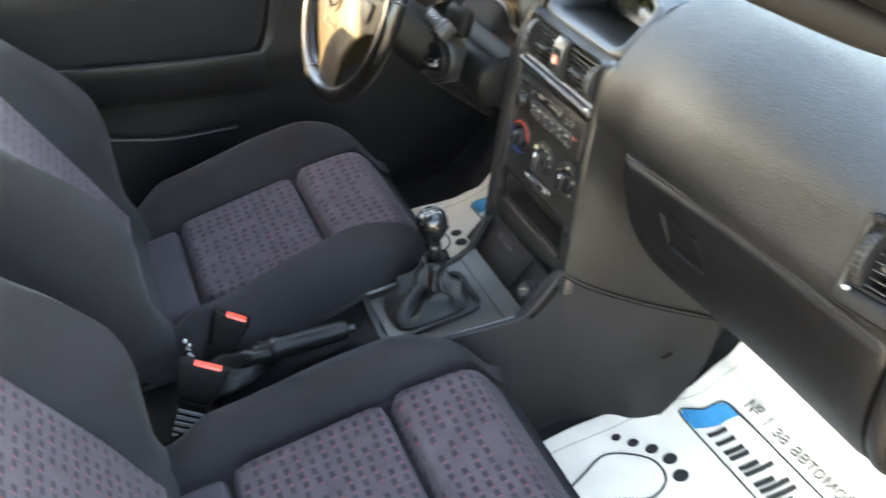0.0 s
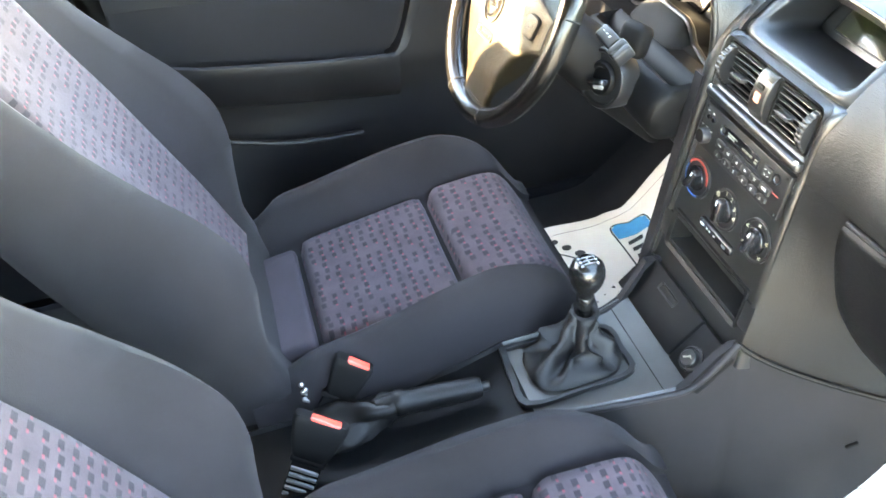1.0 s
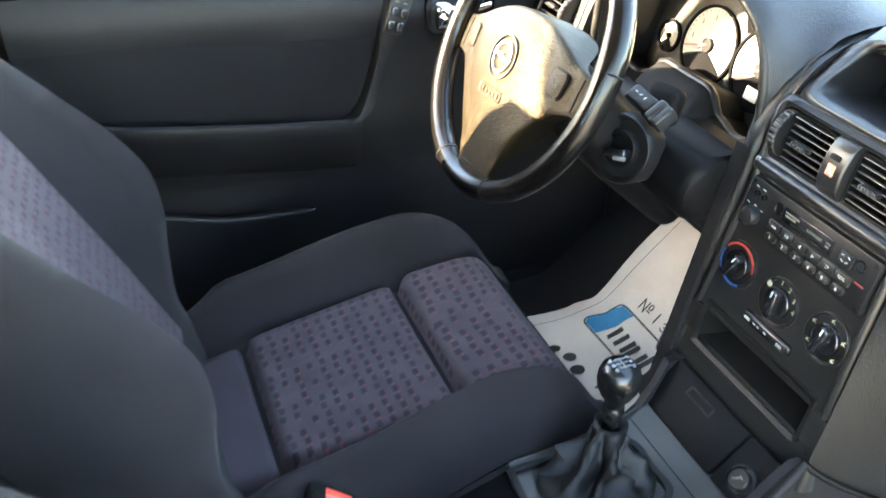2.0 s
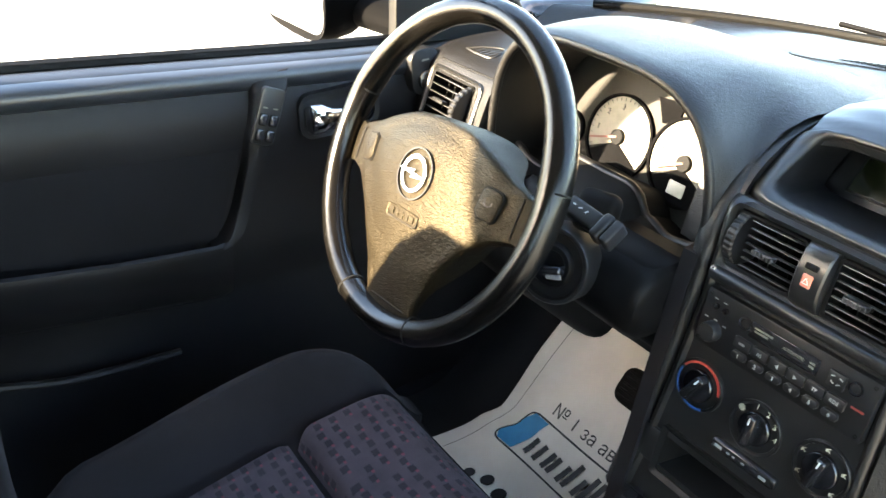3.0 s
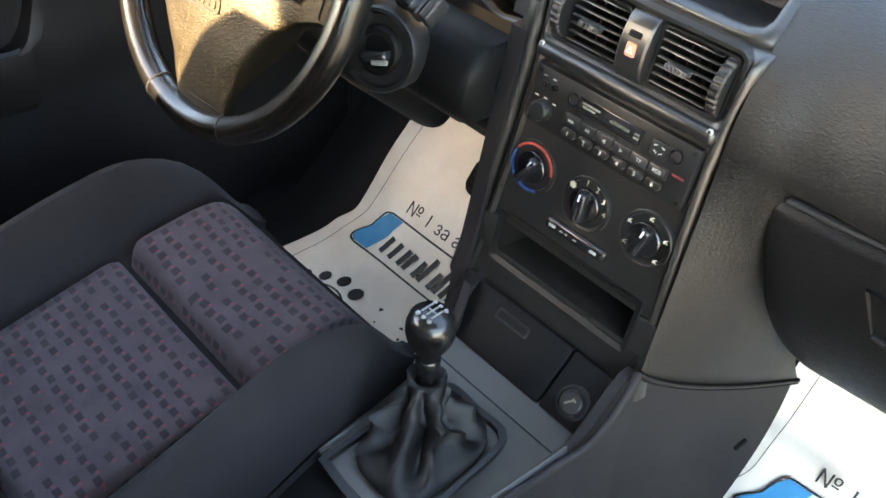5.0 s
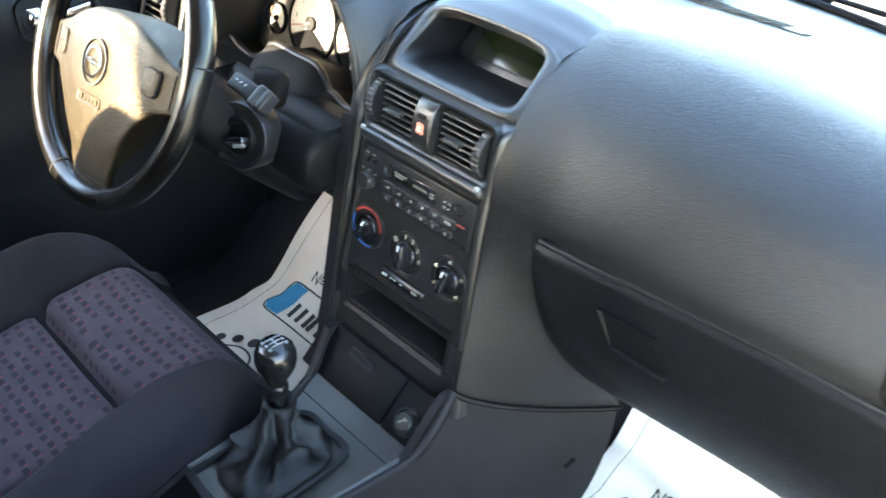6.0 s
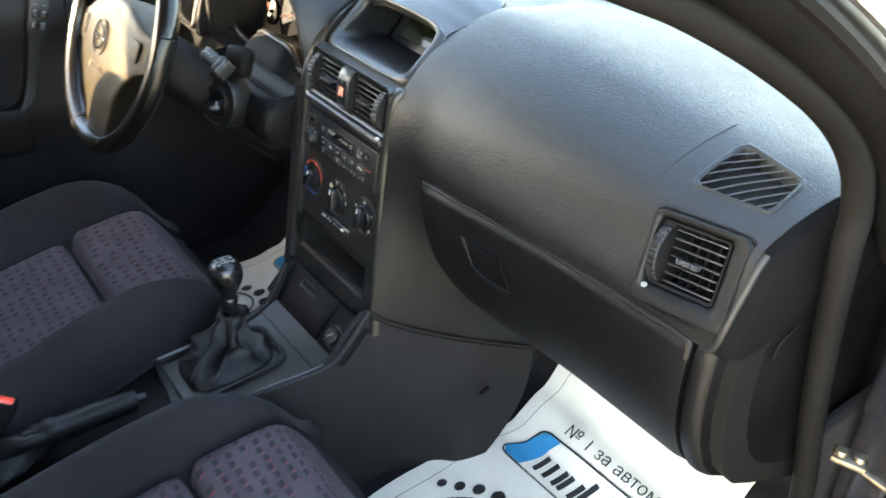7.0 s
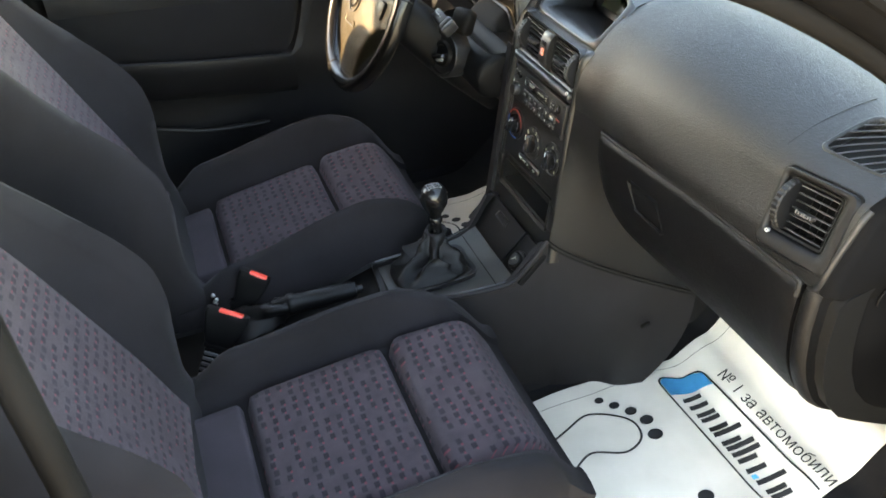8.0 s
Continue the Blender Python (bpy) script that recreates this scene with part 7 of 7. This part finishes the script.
def build_passenger_door():
    d = thing("passenger_door", (0.82, 0.30, 0.25), "open black passenger's door, edge towards the hinges", "door")
    H = basis((0.815, 0.25, 0.25), (0.94, -0.34, 0), (0, 0, 1))
    bm = bmesh.new()
    rbox(bm, H @ pose(0.50, 0, 0.36), (1.0, 0.09, 0.70), 0.03, 3)
    part("door_skin", bm, M_PAINT, d, "black painted shell")
    bm = bmesh.new()
    rbox(bm, H @ pose(0.52, -0.055, 0.37), (0.90, 0.03, 0.64), 0.012, 3)
    part("trim_panel", bm, M_DOOR, d, "black vinyl trim")
    bm = bmesh.new()
    rbox(bm, H @ pose(0.52, -0.085, 0.46), (0.60, 0.05, 0.05), 0.015, 3)
    part("armrest", bm, M_DOOR, d)
    # check strap
    bm = bmesh.new()
    rbox(bm, pose(0.835, 0.135, 0.712, 0, 10, 8), (0.13, 0.014, 0.006), 0.002)
    rbox(bm, pose(0.787, 0.130, 0.720, 0, 0, 20), (0.036, 0.024, 0.008), 0.003)
    for px, py in ((0.779, 0.126), (0.796, 0.133)):
        spin(bm, pose(px, py, 0.726), [(0.0068, -0.008), (0.0068, 0.002), (0.0055, 0.0036), (0.001, 0.0040)], 12)
    part("check_strap", bm, M_STRAP, d, "bare steel check strap")


# ---- paper mats ----
def build_paper_mat(name, label, place, crumbs=()):
    """A printed paper floor mat. Local x across, y forward; place(x, y) gives the world point on the carpet."""
    c = place(0, 0)
    t = thing(name, (c.x, c.y, 0.245), label, "floor mat", "paper floor mats")
    def wav(x, y):
        p = place(x, y)
        p.z += 0.004 + 0.004 * noise.noise(Vector((p.x * 7, p.y * 7, 3.1))) + 0.012 * smooth01(0.13, 0.19, abs(x)) * max(0, noise.noise(Vector((p.x * 5, p.y * 5, 8))))
        return p
    bm = bmesh.new()
    def spread(u, v):
        y = -0.27 + 0.62 * v
        lo_ = -0.218 + 0.024 * smooth01(0.075, 0.125, y) + 0.004 * math.sin(17 * y)
        return wav(lo_ + (0.215 - lo_) * u, y)
    sheet(bm, spread, 34, 72, 0.0015)
    part("paper", bm, M_PAPER, t, "white creased paper")
    def ink(nm, outline, material, parent=t, lab=""):
        bm = bmesh.new()
        f = bm.faces.new([bm.verts.new((x, y, 0)) for x, y in outline])
        bmesh.ops.triangulate(bm, faces=[f])
        for _ in range(2):
            bmesh.ops.subdivide_edges(bm, edges=[e for e in bm.edges if e.calc_length() > 0.02], cuts=1)
        for v in bm.verts:
            v.co = wav(v.co.x, v.co.y) + Vector((0, -0.0008, 0.0032))
        part(nm, bm, material, parent, lab, False)
    def stroke(nm, pts, w, material):
        P = [Vector((x, y, 0)) for x, y in pts]
        bm = bmesh.new()
        rows = []
        for i, p in enumerate(P):
            d = (P[min(i + 1, len(P) - 1)] - P[max(i - 1, 0)]).normalized()
            s = Vector((-d.y, d.x, 0)) * w / 2
            rows.append([wav(*(p + s).xy) + Vector((0, -0.0008, 0.0032)), wav(*(p - s).xy) + Vector((0, -0.0008, 0.0032))])
        loft(bm, rows, False, False)
        part(nm, bm, material, t, "", False)
    def subdiv(a, b, n=16):
        return [(a[0] + (b[0] - a[0]) * i / n, a[1] + (b[1] - a[1]) * i / n) for i in range(n + 1)]
    # slogan
    ob = lettering("№ 1 за автомобили", 0.0330, pose(0.060, 0.172, 0), M_INK, t, "slogan")
    for v in ob.data.vertices:
        v.co = wav(v.co.x, v.co.y) + Vector((0, -0.0012, 0.0040 + 0.5 * v.co.z))
    # name box with blue flag; the trade name stands as slanted bars
    y0, y1 = 0.066, 0.1475
    stroke("box_line", subdiv((-0.112, y1), (0.205, y1), 24), 0.0036, M_INK)
    stroke("box_line", subdiv((-0.144, y0), (0.205, y0), 26), 0.0036, M_INK)
    stroke("box_line", [(p.x, p.y) for p in curve_pts([(-0.144, y0, 0), (-0.156, 0.0695, 0), (-0.160, 0.079, 0), (-0.152, 0.092, 0), (-0.138, 0.108, 0), (-0.132, 0.127, 0), (-0.125, 0.142, 0), (-0.112, y1, 0)], 5)], 0.0036, M_INK)
    left = curve_pts([(-0.1500, 0.0690, 0), (-0.1575, 0.080, 0), (-0.150, 0.092, 0), (-0.136, 0.108, 0), (-0.130, 0.127, 0), (-0.1180, 0.1450, 0)], 5)
    right = curve_pts([(-0.1130, 0.0690, 0), (-0.108, 0.080, 0), (-0.102, 0.092, 0), (-0.094, 0.108, 0), (-0.090, 0.127, 0), (-0.0830, 0.1450, 0)], 5)
    bm = bmesh.new()
    loft(bm, [[wav(*(a.lerp(b, q / 8)).xy) + Vector((0, -0.0010, 0.0037)) for q in range(9)] for a, b in zip(left, right)], False, False)
    part("flag", bm, M_BLUE, t, "blue flag", False)
    x = -0.092
    lo, xh, sl = 0.080, 0.034, 0.24
    def upright(xa, h):
        stroke("name_bar", subdiv((xa, lo), (xa + sl * h, lo + h), 5), 0.0105, M_INK)
    for k, w in enumerate((0.052, 0.032, 0.032, 0.010, 0.010, 0.032)):
        upright(x + 0.004, 0.050 if k in (2, 3, 4) else xh)
        if w > 0.02:
            upright(x + w - 0.004, xh)
        if k == 0:
            upright(x + w / 2, xh)
        x += w + 0.006
    ink("dot", [(x, lo), (x + 0.009, lo), (x + 0.011, lo + 0.010), (x + 0.002, lo + 0.010)], M_CYAN)
    x += 0.014
    for k in (0, 1):
        upright(x + 0.004, 0.050 if k == 0 else xh)
        upright(x + 0.028, xh)
        x += 0.038
    # foot prints: toes as dots, sole as an outline
    mid = 0.035
    for s in (1, -1):
        for k, (tx, ty) in enumerate(((-0.1646, -0.064), (-0.1394, -0.0447), (-0.1121, -0.0244), (-0.0795, -0.0097), (-0.0428, -0.0146))):
            r = 0.0078 + 0.0012 * k
            cx_ = mid + s * (tx - mid)
            ink("toe", [(cx_ + r * math.cos(2 * math.pi * q / 16), ty + r * 1.2 * math.sin(2 * math.pi * q / 16)) for q in range(16)], M_INK)
        sole = curve_pts([(mid + s * (a - mid), b, 0) for a, b in ((-0.121, -0.165), (-0.141, -0.100), (-0.0976, -0.040), (-0.050, -0.040), (-0.0304, -0.085), (-0.0546, -0.146), (-0.026, -0.206), (-0.0286, -0.243), (-0.070, -0.252), (-0.100, -0.215), (-0.121, -0.165))], 6)
        stroke("sole_outline", [(p.x, p.y) for p in sole], 0.0045, M_INK)
    # crumbs of dirt
    for k, (tx, ty) in enumerate(crumbs):
        r = 0.0022 + 0.0011 * (k % 3)
        ink("crumb", [(tx + r * (1 + 0.5 * math.sin(3.1 * q + k)) * math.cos(2 * math.pi * q / 7), ty + r * math.sin(2 * math.pi * q / 7)) for q in range(7)], M_INK)
    # stitched edge line
    stroke("edge_line", [(-0.186 + 0.022 * smooth01(0.065, 0.135, -0.26 + 0.015 * q), -0.26 + 0.015 * q) for q in range(41)], 0.0012, M_INK)
    return t


def build_pedal():
    p = thing("pedal", (-0.354, 0.25, 0.40), "black rubber pedal beside the centre stack", "pedal")
    m = basis((-0.354, 0.219, 0.415), (1, 0, 0), (0, -0.80, 0.60))
    bm = bmesh.new()
    prism(bm, m, rrect(0.074, 0.066, 0.020), 0.016, 0.004, 3)
    pad = part("pad", bm, M_RUBBER, p, "worn rubber pad")
    for k in range(5):
        bm = bmesh.new()
        rbox(bm, m @ pose(0, -0.022 + 0.011 * k, 0.001), (0.056, 0.004, 0.003), 0.001, 1)
        part("tread", bm, M_RUBBER, pad)
    bm = bmesh.new()
    tube(bm, [(-0.354, 0.232, 0.407), (-0.352, 0.30, 0.49), (-0.348, 0.36, 0.62)], 0.008, 8)
    part("arm", bm, M_TRIM, p)


build_ground()
build_body()
build_dash()
build_console()
build_gear_lever()
build_handbrake()
build_buckle("seat_belt_buckle", (-0.060, -0.567, 0.546), 0.060, (-0.040, -0.64, 0.43), "black seat belt buckle with a red button")
build_buckle("seat_belt_buckle", (0.030, -0.632, 0.545), 0.078, (0.075, -0.715, 0.40), "black seat belt buckle with a red button")
build_belt_beads()
build_wheel()
build_seat("driver_seat", (-0.282, -0.670, 0.545), "driver's seat in dark velour and patterned aubergine cloth", 0.94, 0.14, 0.014, 0.022)
build_seat("passenger_seat", (0.365, -0.708, 0.530), "passenger's seat in dark velour and patterned aubergine cloth", 1.0, 0.05)
build_driver_door()
build_passenger_door()
def laid(cx, cy, turn, driver=False):
    """Lays a mat on the carpet, its length running along the slope of the toe board."""
    c, s = math.cos(radians(turn)), math.sin(radians(turn))
    run = [(-0.45, -0.45)]
    while run[-1][1] < 0.62:
        y = run[-1][1]
        step = 0.005
        rise = floor_z(y + step, driver) - floor_z(y, driver)
        run.append((run[-1][0] + math.hypot(step, rise), y + step))
    def place(x, y):
        along = cy + s * x + c * y
        k = 0
        while k < len(run) - 2 and run[k + 1][0] < along:
            k += 1
        wy = run[k][1] + (run[k + 1][1] - run[k][1]) * (along - run[k][0]) / (run[k + 1][0] - run[k][0])
        return Vector((cx + c * x - s * y, wy, floor_z(wy, driver) + 0.006 * smooth01(0.14, 0.22, wy)))
    return place


build_paper_mat("paper_mat", "white printed paper mat in the passenger footwell", laid(0.391, 0.080, 2))
build_paper_mat("paper_mat", "white printed paper mat in the driver footwell", laid(-0.3765, 0.012, 1.3, True), [(0.025, -0.032), (0.066, -0.009), (0.096, -0.006), (0.040, -0.055), (0.080, -0.030), (0.012, -0.006)])
build_pedal()
